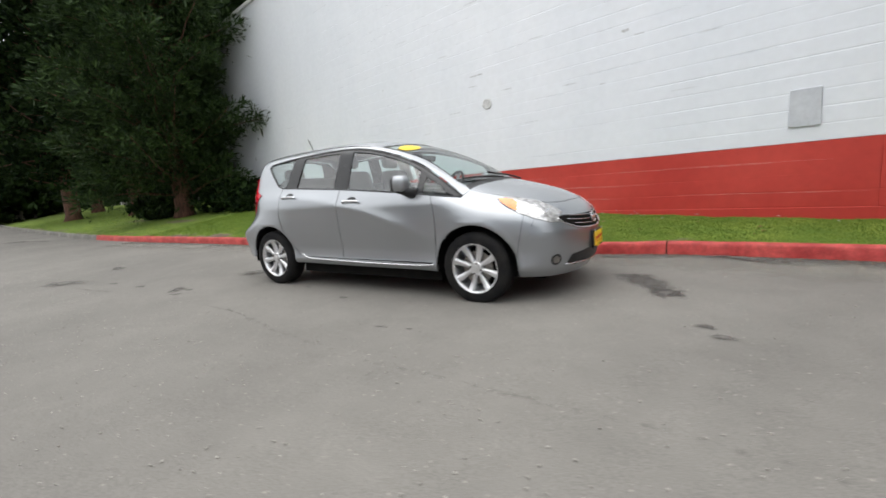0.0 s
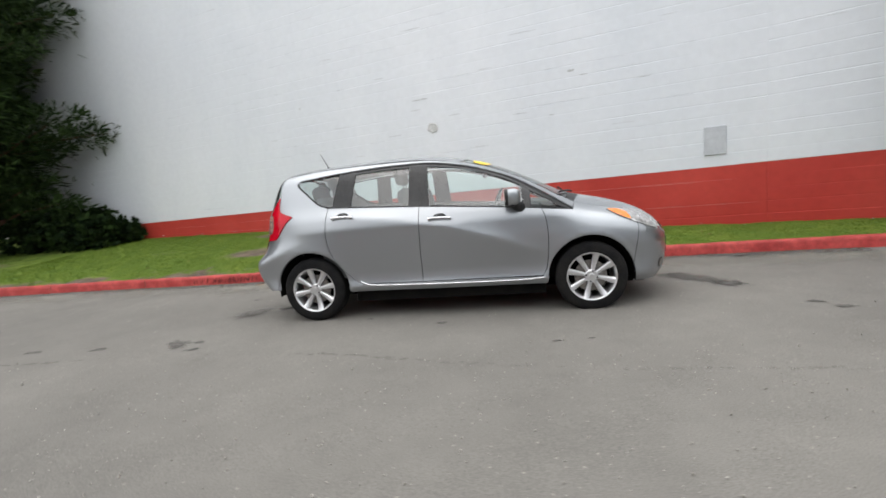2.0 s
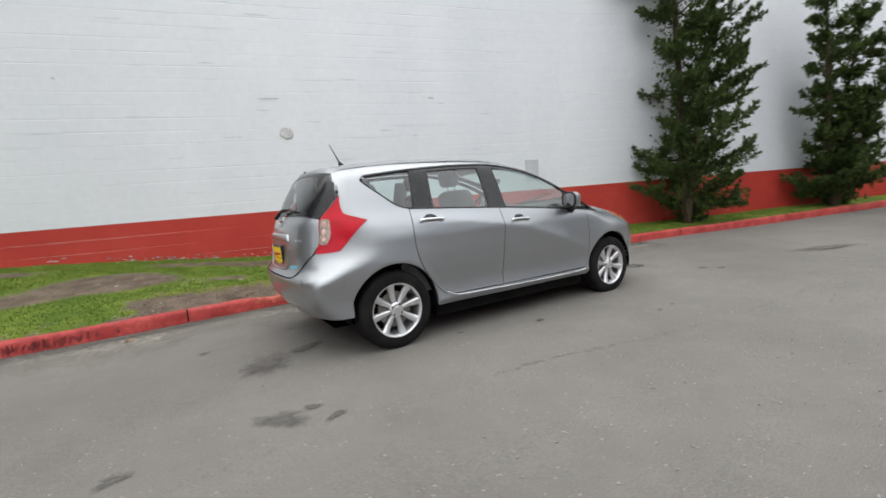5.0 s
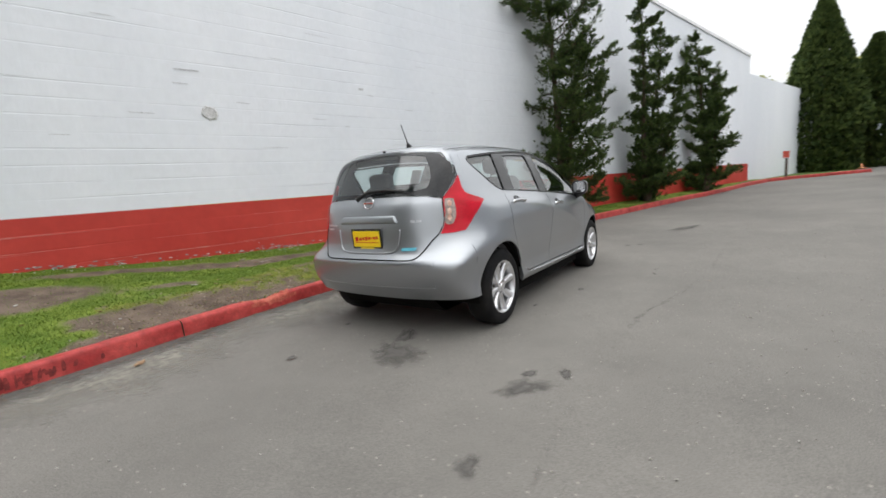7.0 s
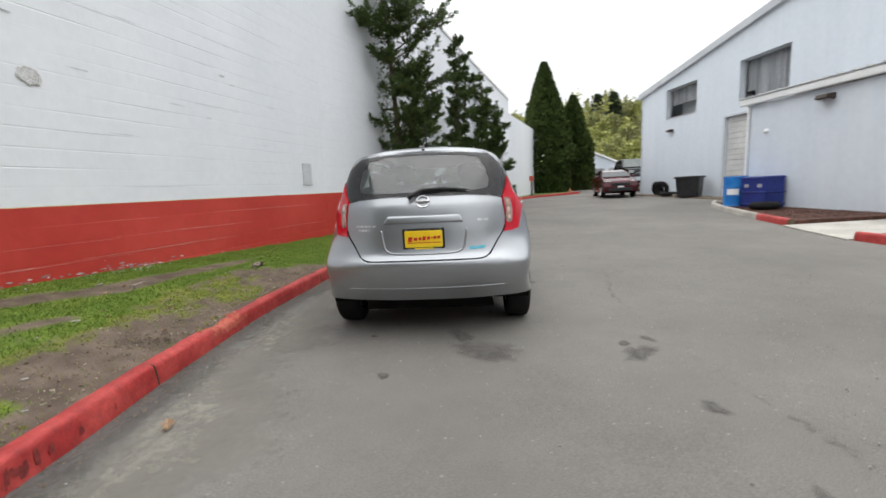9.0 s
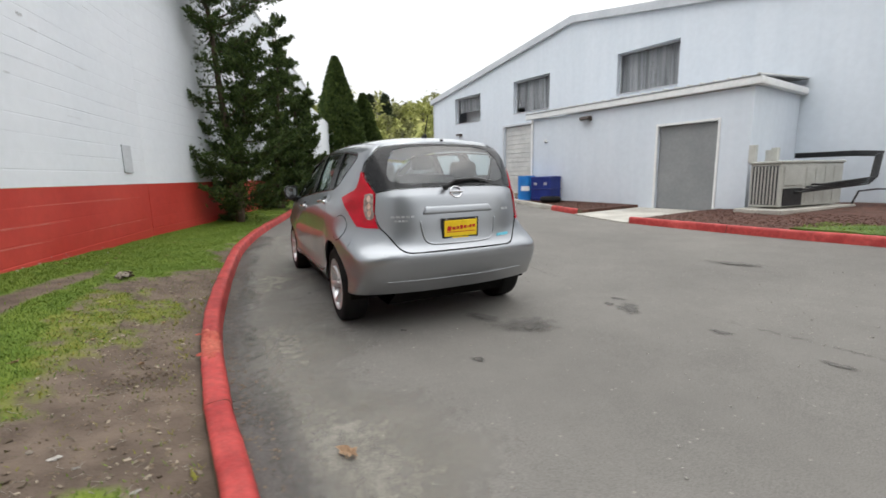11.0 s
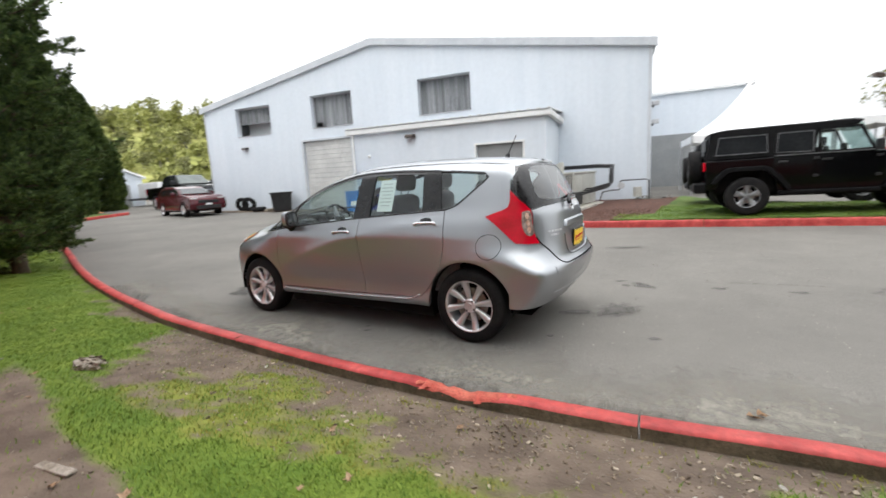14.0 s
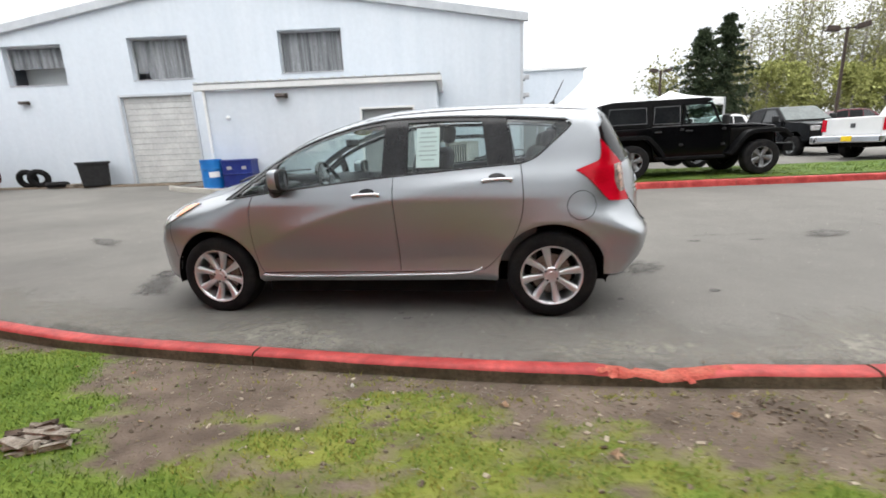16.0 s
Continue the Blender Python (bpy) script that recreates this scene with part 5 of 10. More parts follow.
juniper((8.15, 1.35, lawn_z(8.15, 1.35)), 7.9, [(0.0, 0.0, 1.0), (0.12, -0.16, 0.55)], 1.02, 3, "ragged dark green juniper close to the white wall", 0.070, 1.1,
        shape=[(0, 0.90), (0.12, 1.0), (0.4, 0.88), (0.6, 0.70), (0.75, 0.75), (0.9, 0.6), (1, 0.15)], boughs=40, arms=((0.62, -0.7, 0.35, 0.3, 1.3), (0.60, -0.1, -0.95, 0.22, 2.1), (0.57, 0.1, -0.9, 0.15, 1.5), (0.64, -0.1, -0.8, 0.6, 1.6), (0.66, -0.6, -0.3, 0.5, 1.1)))
juniper((12.15, 0.0, lawn_z(12.1, 0.0)), 5.8, [(-0.05, 0.14, 1.0), (0.05, -0.30, 0.92), (0.05, -0.50, 0.72), (0.0, -0.1, 0.45)], 0.66, 5, "twin-topped dark green juniper against the wall", 0.085, 0.65,
        shape=[(0, 0.85), (0.15, 1.0), (0.35, 0.85), (0.55, 0.55), (0.8, 0.45), (1, 0.2)], boughs=26)
juniper((16.0, -1.40, lawn_z(16.0, -1.40)), 5.8, [(0.02, -0.15, 1.0), (0.0, -0.42, 0.78), (0.0, 0.05, 0.6)], 0.70, 9, "slim ragged juniper near the wall's end", 0.095, 0.6,
        shape=[(0, 0.85), (0.15, 1.0), (0.35, 0.85), (0.55, 0.6), (0.8, 0.5), (1, 0.2)], boughs=26)


def broad_conifer(base, height, radius, seed, label, trunk_r=0.3, n=9000, leaf=None, tuft=0.28, clear=1.2, east=0.0, big=None, slim=0.16):
    """A big shaggy conifer: tiers of drooping fans round a stout trunk."""
    r = random.Random(seed)
    t = thing("conifer_tree", Matrix.Translation(base), label, "tree", "big conifers beside the wall")
    g = Geo()
    g.tube([(0, 0, -0.3), (0.02, 0.03, 0.25), (0.0, 0.05, height * 0.4), (0.1, 0, height * 0.8), (0.1, 0, height)], [trunk_r * 1.5, trunk_r, trunk_r * 0.75, trunk_r * 0.3, 0.03], 12)
    cs, ns = [], []
    lobes = int(70 + height * (9 if east else 5))
    for b in range(lobes):
        s = (b + r.random()) / lobes
        z = clear + (height - clear) * s
        az = b * 2.399 + r.uniform(-0.4, 0.4)
        env = radius * (0.72 + 0.28 * math.sin(min(1.0, s * 3.2) * 1.57)) * (1 - s) ** 0.55
        ln = env * r.uniform(0.72, 1.12) * (1 + east * max(0.0, math.cos(az)) ** 2)
        if east and math.sin(az) > 0.05:
            ln = min(ln, max(0.8, (wall_y(base[0] + ln * math.cos(az)) - 0.7 - base[1]) / math.sin(az)))
        pts = limb((0, 0, z), (math.cos(az), math.sin(az), 0.25), ln, (0, 0, r.uniform(-0.25, 0.35)), seed * 31 + b, 6)
        g.tube(pts, [0.06 * (1 - s * 0.7) * (1 - 0.85 * q / 6) + 0.004 for q in range(7)], 5, False)
        size = big or 0.30 + 0.05 * radius
        for _ in range(int(n / lobes)):
            if r.random() < 0.28:
                c = pts[0].lerp(pts[6], r.uniform(0.15, 0.8))
                off = Vector((r.gauss(0, 1), r.gauss(0, 1), r.gauss(0, 0.8))) * size
            else:
                c = pts[r.choice((4, 5, 5, 6, 6))]
                off = Vector((r.gauss(0, 1), r.gauss(0, 1), r.gauss(0, 0.55))).normalized() * size * r.uniform(0.5, 1.15)
                off.z *= 0.62
            cs.append(c + off)
            ns.append((Vector((math.cos(az), math.sin(az), 0.35)) * 0.6 + off * 1.6).normalized())
    link("trunk", g, RED_BARK, t, smooth=True)
    crown = new("crown", tufts_mesh("crown", cs, ns, [tuft * r.uniform(0.6, 1.3) for _ in cs], leaf or JUNIPER_DARK, 4, seed, slim, 0.45))
    crown.parent = t
    return t


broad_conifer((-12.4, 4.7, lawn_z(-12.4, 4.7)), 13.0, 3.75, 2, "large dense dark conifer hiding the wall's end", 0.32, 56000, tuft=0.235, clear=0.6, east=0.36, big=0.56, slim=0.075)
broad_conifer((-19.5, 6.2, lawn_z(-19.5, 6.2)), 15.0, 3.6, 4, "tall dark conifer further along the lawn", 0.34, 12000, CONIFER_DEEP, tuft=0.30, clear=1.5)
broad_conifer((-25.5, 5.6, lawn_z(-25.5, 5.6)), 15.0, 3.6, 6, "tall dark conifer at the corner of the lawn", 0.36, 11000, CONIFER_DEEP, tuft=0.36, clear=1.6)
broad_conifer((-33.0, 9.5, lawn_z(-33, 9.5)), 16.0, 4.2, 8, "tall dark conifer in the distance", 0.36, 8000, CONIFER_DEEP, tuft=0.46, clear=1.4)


def shrub(base, size, seed, label, leaf, n=900, tuft=0.12):
    r = random.Random(seed)
    t = thing("shrub", Matrix.Translation(base), label, "shrub", "dark shrubs by the wall")
    g = Geo()
    cs, ns = [], []
    for b in range(14):
        az, el = r.uniform(0, math.tau), r.uniform(0.35, 1.3)
        d = Vector((math.cos(az) * math.cos(el) * size[0], math.sin(az) * math.cos(el) * size[1], math.sin(el) * size[2]))
        pts = limb((0, 0, -0.05), d.normalized(), d.length * r.uniform(0.8, 1.1), (0, 0, 0.2), seed * 17 + b, 5)
        g.tube(pts, [0.02, 0.016, 0.012, 0.009, 0.006, 0.003], 5, False)
        for _ in range(n // 14):
            q = 0.25 + 0.75 * r.random()
            qi = min(4, int(q * 4.99))
            off = Vector((r.gauss(0, 1), r.gauss(0, 1), r.gauss(0, 0.8))) * 0.16
            cs.append(pts[qi].lerp(pts[qi + 1], q * 5 - qi) + off)
            ns.append((off.normalized() + Vector((0, 0, 0.4))).normalized())
    link("stem", g, BARK, t)
    crown = new("crown", tufts_mesh("crown", cs, ns, tuft, leaf, 6, seed, 0.28, 0.6))
    crown.parent = t
    return t


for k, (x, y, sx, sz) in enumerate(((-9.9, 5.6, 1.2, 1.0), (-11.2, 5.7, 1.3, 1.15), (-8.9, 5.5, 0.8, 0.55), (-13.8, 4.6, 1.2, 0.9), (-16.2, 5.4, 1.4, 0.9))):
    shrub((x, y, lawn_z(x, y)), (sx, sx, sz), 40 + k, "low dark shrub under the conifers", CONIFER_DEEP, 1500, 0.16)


def cone_cypress(base, height, radius, seed, label, n=7000, tuft=0.3):
    """A dense clipped cypress with a pointed top and a slightly ragged skin."""
    r = random.Random(seed)
    t = thing("cypress_tree", Matrix.Translation(base), label, "tree", "cypresses at the end of the drive")
    g = Geo()
    g.tube([(0, 0, -0.2), (0, 0, height * 0.5), (0, 0, height * 0.97)], [0.16, 0.10, 0.02], 8)
    link("trunk", g, BARK, t)
    cs, ns = [], []
    for _ in range(n):
        s = r.random() ** 1.1
        az = r.uniform(0, math.tau)
        prof = min(1.0, 0.86 + 0.7 * s) if s < 0.42 else max(0.02, (1 - (s - 0.42) / 0.585)) ** 0.82
        lump = 1 + 0.20 * noise.noise((math.cos(az) * 1.6 + seed, math.sin(az) * 1.6, s * 9)) + 0.14 * noise.noise((math.cos(az) * 5, math.sin(az) * 5 + seed, s * 28))
        rad = radius * prof * lump * r.uniform(0.80, 1.0)
        cs.append((rad * math.cos(az), rad * math.sin(az), 0.05 + s * height))
        ns.append(Vector((math.cos(az) * 0.6, math.sin(az) * 0.6, 0.8)).normalized())
    crown = new("crown", tufts_mesh("crown", cs, ns, tuft, CYPRESS, 6, seed, 0.25, 0.35))
    crown.parent = t
    return t


cone_cypress((29.5, -6.2, 0.65), 9.3, 1.75, 1, "tall dense conical cypress at the end of the drive", 9000, 0.26)
cone_cypress((31.8, -8.8, 0.78), 7.2, 1.48, 2, "second conical cypress beyond the first", 6500, 0.25)

# small signpost and cone at the end
sp = thing("small_sign", pose(23.97, -4.36, ground_z(24, -4.4) + 0.1, 0, 0, -80), "small red square sign on a brown post", "sign")
beveled("post", (-0.05, -0.05, -0.2), (0.05, 0.05, 0.9), BROWN_METAL, sp, 0.01)
beveled("board", (-0.13, 0.051, 0.92), (0.13, 0.07, 1.24), SIGN_RED, sp, 0.01)
for z in (1.0, 1.08, 1.16):
    beveled("bar", (-0.09, 0.071, z - 0.014), (0.09, 0.074, z + 0.014), WHITE_PAINT, sp, 0.001, "unreadable pale bar")
co = thing("traffic_cone", pose(30.0, -7.9, ground_z(30, -7.9)) @ Matrix.Scale(1.35, 4), "faded orange traffic cone by the cypress", "traffic cone")
g = Geo()
g.tube([(0, 0, 0.04), (0, 0, 0.35), (0, 0, 0.75)], [0.20, 0.12, 0.03], 16)
link("cone", g, ORANGE_CONE, co)
beveled("foot", (-0.25, -0.25, 0), (0.25, 0.25, 0.04), ORANGE_CONE, co, 0.01)
wl_ = thing("white_shed", pose(34.2, -9.3, 0.85, 0, 0, 14), "small white shed with a sloping roof in the distance", "shed")
g = Geo()
g.add([(0, -4, -0.1), (0, 0.5, -0.1), (0, 0.5, 3.9), (0, -4, 2.25), (5, -4, -0.1), (5, 0.5, -0.1), (5, 0.5, 3.9), (5, -4, 2.25)], [(1, 0, 3, 2), (0, 4, 7, 3), (1, 2, 6, 5), (4, 5, 6, 7)])
link("wall", g, SIDING, wl_)
g = Geo()
g.add([(-0.2, -4.2, 2.18), (-0.2, 0.7, 3.97), (5.2, 0.7, 3.97), (5.2, -4.2, 2.18), (-0.2, -4.2, 2.32), (-0.2, 0.7, 4.11), (5.2, 0.7, 4.11), (5.2, -4.2, 2.32)],
      [(0, 1, 2, 3), (7, 6, 5, 4), (4, 5, 1, 0), (5, 6, 2, 1), (6, 7, 3, 2), (7, 4, 0, 3)])
link("roof", g, TRIM_WHITE, wl_)
beveled("door", (-0.06, -2.9, -0.1), (-0.003, -1.9, 1.75), DOOR_GREY, wl_, 0.01)

# ---- distance ----


def hill_h(x, y):
    s = max(0.0, min(1.0, (x - 60) / 38.0))
    s = s * s * (3 - 2 * s)
    return 0.9 + s * (17 + 6 * noise.noise((x * 0.018, y * 0.018, 0)) - 0.05 * (y + 40))


g = Geo()
g.grid([[(x, y, hill_h(x, y)) for x in np.linspace(58, 240, 34)] for y in np.linspace(-150, 160, 50)])
tagged(link("hillside", g, HILL, smooth=True), "scrubby green hillside in the distance", "hill", kind="structure")


def woods(name, spots, leaf, seed, label, per=70, tuft=1.0, limbs=9):
    """Far trees, all in one mesh: each a stem with clumps of leaves and gaps."""
    r = random.Random(seed)
    cs, ns, g = [], [], Geo()
    for x, y, z, h, w in spots:
        g.tube([(x, y, z - 0.5), (x + r.uniform(-0.3, 0.3), y, z + h * 0.6), (x + r.uniform(-0.6, 0.6), y, z + h)], [0.16, 0.10, 0.03], 5, False)
        for b in range(limbs):
            p = Vector((x, y, z + h * r.uniform(0.08, 0.9)))
            d = Vector((r.gauss(0, 1), r.gauss(0, 1), r.uniform(0.2, 1.3)))
            ln = w * r.uniform(0.5, 1.0)
            pts = limb(p, d, ln, (0, 0, 0.4), r.randint(0, 99999), 4)
            g.tube(pts, [0.06, 0.05, 0.035, 0.025, 0.012], 3, False)
            for _ in range(per // limbs):
                c = pts[r.randint(1, 4)] + Vector((r.gauss(0, 1), r.gauss(0, 1), r.gauss(0, 0.8))) * w * 0.24
                cs.append(c)
                ns.append((0, 0, 1))
    tagged(link(name + "_stems", g, GREY_BARK), label + ", stems", "woods", kind="stuff")
    tagged(new(name, tufts_mesh(name, cs, ns, [tuft * r.uniform(0.5, 1.3) for _ in cs], leaf, 5, seed, 0.33, 0.9)), label, "woods", kind="stuff")


r = random.Random(77)
far_a, far_b = [], []
for k in range(420):
    x = 64 + 76 * r.random() ** 1.1
    y = -x * r.uniform(0.10, 0.85) if k < 370 else r.uniform(-100, 60)
    tall = r.choice((1.5, 2, 2.5, 3, 3.5)) if k % 8 else r.uniform(5, 8)
    (far_a if r.random() < 0.7 else far_b).append((x, y, hill_h(x, y), tall * r.uniform(0.9, 1.1), r.uniform(1.3, 2.4)))
woods("hill_woods", far_a, SPRING, 21, "young yellow-green trees on the hillside", 100, 0.58)
woods("hill_scrub", far_b, SPRING_DULL, 22, "olive budding trees on the hillside", 100, 0.52)
row = [(-36 - 3.3 * k + r.uniform(-1, 1), -64 - 1.5 * r.random() * 6, 1.6, r.uniform(14, 21), r.uniform(3.0, 4.5)) for k in range(12)]
row += [(-33 - 2.6 * k + r.uniform(-1, 1), -70 - 5 * r.random(), 1.6, r.uniform(12, 20), r.uniform(3.0, 4.5)) for k in range(16)]
woods("roadside_trees", row, SPRING_PALE, 23, "tall thin budding trees behind the car park", 1100, 0.20, 40)
row = [(-26 - 2.4 * k + r.uniform(-1, 1), -80 - 6 * r.random(), 1.6, r.uniform(9, 15), r.uniform(3.0, 4.2)) for k in range(24)]
woods("far_roadside_trees", row, SPRING_PALE, 28, "pale budding trees further behind the car park", 400, 0.42)
row = [(-33 - 4 * k + r.uniform(-1, 1), -60 - r.random() * 6, 1.4, r.uniform(6, 9), r.uniform(2.5, 3.5)) for k in range(10)]
woods("roadside_bushes", row, SPRING, 24, "yellow-green bushes behind the car park", 900, 0.36)


def fir(base, height, radius, seed, label):
    """A far pointed fir with separate whorls."""
    r = random.Random(seed)
    t = thing("fir_tree", Matrix.Translation(base), label, "tree", "far firs")
    g = Geo()
    g.tube([(0, 0, -0.5), (0, 0, height)], [0.3, 0.03], 7)
    cs, ns = [], []
    for b in range(96):
        s = 0.08 + 0.92 * b / 96
        az = b * 2.399
        ln = radius * (1 - s) ** 0.8 * r.choice((0.5, 0.7, 0.9, 1.0, 1.25)) + 0.25
        pts = limb((0, 0, height * s), (math.cos(az), math.sin(az), 0.1), ln, (0, 0, -0.3), seed * 7 + b, 5)
        g.tube(pts, [0.05, 0.04, 0.03, 0.02, 0.015, 0.01], 4, False)
        for _ in range(60):
            q = r.random()
            qi = min(4, int(q * 5))
            cs.append(pts[qi].lerp(pts[qi + 1], q * 5 - qi) + Vector((r.gauss(0, 0.18), r.gauss(0, 0.18), r.gauss(0, 0.12))))
            ns.append((math.cos(az) * 0.7, math.sin(az) * 0.7, 0.2))
    link("trunk", g, BARK, t)
    crown = new("crown", tufts_mesh("crown", cs, ns, 0.34, FIR_GREEN, 6, seed, 0.16, 0.5))
    crown.parent = t
    return t


fir((-24.6, -64.5, 1.5), 13.0, 6.2, 1, "tall dark fir behind the car park")
fir((-28.0, -65.5, 1.5), 14.8, 5.2, 2, "tallest dark fir behind the car park")
fir((92, -31.5, hill_h(92, -31.5)), 6.5, 1.8, 3, "lone dark fir on the hillside")
fir((98, -30, hill_h(98, -30)), 6, 1.6, 4, "dark fir low on the hillside")

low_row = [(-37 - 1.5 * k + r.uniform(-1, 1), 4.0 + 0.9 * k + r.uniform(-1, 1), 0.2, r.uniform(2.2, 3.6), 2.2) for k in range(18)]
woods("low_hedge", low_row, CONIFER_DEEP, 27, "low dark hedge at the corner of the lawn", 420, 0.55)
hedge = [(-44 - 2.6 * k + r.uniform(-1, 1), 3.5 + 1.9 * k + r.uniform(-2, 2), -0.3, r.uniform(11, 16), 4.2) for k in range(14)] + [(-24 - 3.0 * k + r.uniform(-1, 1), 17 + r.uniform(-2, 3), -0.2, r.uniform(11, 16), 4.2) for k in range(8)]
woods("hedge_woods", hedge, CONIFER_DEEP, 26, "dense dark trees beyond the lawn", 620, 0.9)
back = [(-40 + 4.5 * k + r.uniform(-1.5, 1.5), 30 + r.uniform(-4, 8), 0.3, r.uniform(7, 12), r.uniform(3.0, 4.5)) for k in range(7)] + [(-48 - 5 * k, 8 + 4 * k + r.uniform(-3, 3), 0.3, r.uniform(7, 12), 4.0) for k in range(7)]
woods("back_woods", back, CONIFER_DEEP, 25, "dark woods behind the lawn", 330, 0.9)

# ---- the silver hatchback ----
from mathutils.geometry import delaunay_2d_cdt

PAINT = mat("silver_metallic_paint", (0.345, 0.361, 0.380), 0.37, 0.86, vary=(0.365, 0.381, 0.400), scale=1.1, fine=900, fine_amount=0.10, coat=0.9)
LENS_RED = mat("red_lamp_plastic", (0.44, 0.002, 0.012), 0.10, vary=(0.60, 0.004, 0.022), scale=5, fine=120, fine_amount=0.15, stretch=(1, 1, 2.0), spec=0.4)
LENS_CLEAR = mat("clear_lamp_plastic", (0.34, 0.335, 0.33), 0.12, 0.5, vary=(0.74, 0.73, 0.72), scale=26, fine=70, fine_amount=0.35, coat=0.7)
LENS_REAR = mat("clear_rear_lamp", (0.20, 0.14, 0.12), 0.12, 0.3, vary=(0.50, 0.40, 0.36), scale=24, fine=80, fine_amount=0.3, coat=0.5)
LENS_SMOKE = mat("amber_tinted_lamp", (0.50, 0.25, 0.18), 0.15, vary=(0.70, 0.52, 0.42), scale=26, fine=90, fine_amount=0.3, coat=1.0)
LENS_AMBER = mat("amber_lamp_plastic", (0.85, 0.20, 0.02), 0.15, vary=(0.95, 0.30, 0.05), scale=30, fine=120, coat=1.0)
CHROME = mat("chrome", (0.75, 0.76, 0.78), 0.12, 1.0, vary=(0.8, 0.8, 0.82), scale=5, fine=40, fine_amount=0.04)
ALLOY = mat("silver_alloy", (0.66, 0.66, 0.67), 0.28, 0.8, vary=(0.72, 0.72, 0.73), scale=9, fine=80, fine_amount=0.06, coat=0.5)
GLOSS_BLACK = mat("gloss_black_trim", (0.010, 0.010, 0.011), 0.2, vary=(0.02, 0.02, 0.021), scale=6, fine=60)
LINER = mat("matt_black_liner", (0.005, 0.005, 0.005), 0.95, vary=(0.010, 0.009, 0.008), scale=8, fine=60, spec=0.1)
CLOTH = mat("charcoal_seat_cloth", (0.085, 0.086, 0.090), 0.95, vary=(0.125, 0.126, 0.130), scale=8, fine=140, bump=0.4, bump_scale=300)
HEADLINER = mat("grey_headliner", (0.46, 0.45, 0.43), 0.95, vary=(0.54, 0.53, 0.51), scale=5, fine=100)
YELLOW = mat("yellow_plate", (0.86, 0.58, 0.01), 0.4, vary=(0.90, 0.64, 0.03), scale=8, fine=60, fine_amount=0.06)
RED_INK = mat("red_ink", (0.50, 0.02, 0.01), 0.5, vary=(0.56, 0.03, 0.02), scale=20, fine=90)
PAPER = mat("white_paper", (0.80, 0.81, 0.80), 0.7, vary=(0.84, 0.85, 0.84), scale=9, fine=60, fine_amount=0.03)
GREY_INK = mat("grey_print", (0.45, 0.46, 0.47), 0.8, vary=(0.5, 0.5, 0.5), scale=20, fine=90)
BLUE_BADGE = mat("blue_badge", (0.10, 0.42, 0.55), 0.3, vary=(0.15, 0.5, 0.62), scale=20, fine=90)
BRAKE = mat("brake_steel", (0.22, 0.21, 0.20), 0.4, 0.9, vary=(0.30, 0.28, 0.26), scale=12, fine=90)


def window_glass(name, tint, shine=0.10):
    m = bpy.data.materials.new(name)
    m.use_nodes = True
    n, l = m.node_tree.nodes, m.node_tree.links
    n.remove(n["Principled BSDF"])
    tr, gl, lw, mx = n.new("ShaderNodeBsdfTransparent"), n.new("ShaderNodeBsdfGlossy"), n.new("ShaderNodeLayerWeight"), n.new("ShaderNodeMixShader")
    tr.inputs["Color"].default_value = (*tint, 1)
    gl.inputs["Roughness"].default_value = 0.015
    lw.inputs["Blend"].default_value = 0.5
    pw, ml = n.new("ShaderNodeMath"), n.new("ShaderNodeMath")
    pw.operation, pw.inputs[1].default_value = "POWER", 4.0
    ml.operation, ml.inputs[1].default_value, ml.inputs[2].default_value = "MULTIPLY_ADD", 0.86, shine
    l.new(lw.outputs["Facing"], pw.inputs[0])
    l.new(pw.outputs[0], ml.inputs[0])
    l.new(ml.outputs[0], mx.inputs[0])
    l.new(tr.outputs[0], mx.inputs[1])
    l.new(gl.outputs[0], mx.inputs[2])
    l.new(mx.outputs[0], n["Material Output"].inputs["Surface"])
    return m


GLASS = window_glass("car_glass", (0.80, 0.90, 0.885), 0.07)
# right-hand panes: raised shine adds a pale reflected haze
HAZE_GLASS = window_glass("added_haze_car_glass", (0.78, 0.87, 0.86), 0.15)
GLASS_TINT = window_glass("rear_glass", (0.78, 0.86, 0.855), 0.12)


def tab(*pts):
    """A smooth curve through points as a fast array function."""
    xs = np.linspace(pts[0][0], pts[-1][0], 400)
    ys = np.array([curve(pts, float(v)) for v in xs])
    ker = np.hanning(15)
    ker /= ker.sum()
    pad = np.r_[2 * ys[0] - ys[7:0:-1], ys, 2 * ys[-1] - ys[-2:-9:-1]]
    ys = np.convolve(pad, ker, "valid")
    return lambda v: np.interp(v, xs, ys)


TOP = tab((-0.80, 1.37), (-0.48, 1.448), (-0.3, 1.480), (0.0, 1.514), (0.4, 1.534), (0.8, 1.541), (1.15, 1.532), (1.4, 1.497), (1.7, 1.425), (1.92, 1.340), (2.2, 1.205), (2.46, 1.075),
          (2.60, 1.030), (2.8, 0.982), (3.0, 0.924), (3.1, 0.885), (3.2, 0.832), (3.3, 0.762), (3.37, 0.70), (3.5, 0.55))
REAR = tab((0.10, -0.48), (0.28, -0.578), (0.36, -0.640), (0.42, -0.682), (0.46, -0.702), (0.52, -0.722), (0.57, -0.733), (0.605, -0.735), (0.64, -0.708), (0.665, -0.690), (0.69, -0.680), (0.76, -0.668), (0.85, -0.660), (0.95, -0.645), (1.02, -0.630), (1.08, -0.600),
           (1.2, -0.540), (1.3, -0.480), (1.42, -0.400), (1.6, -0.28))
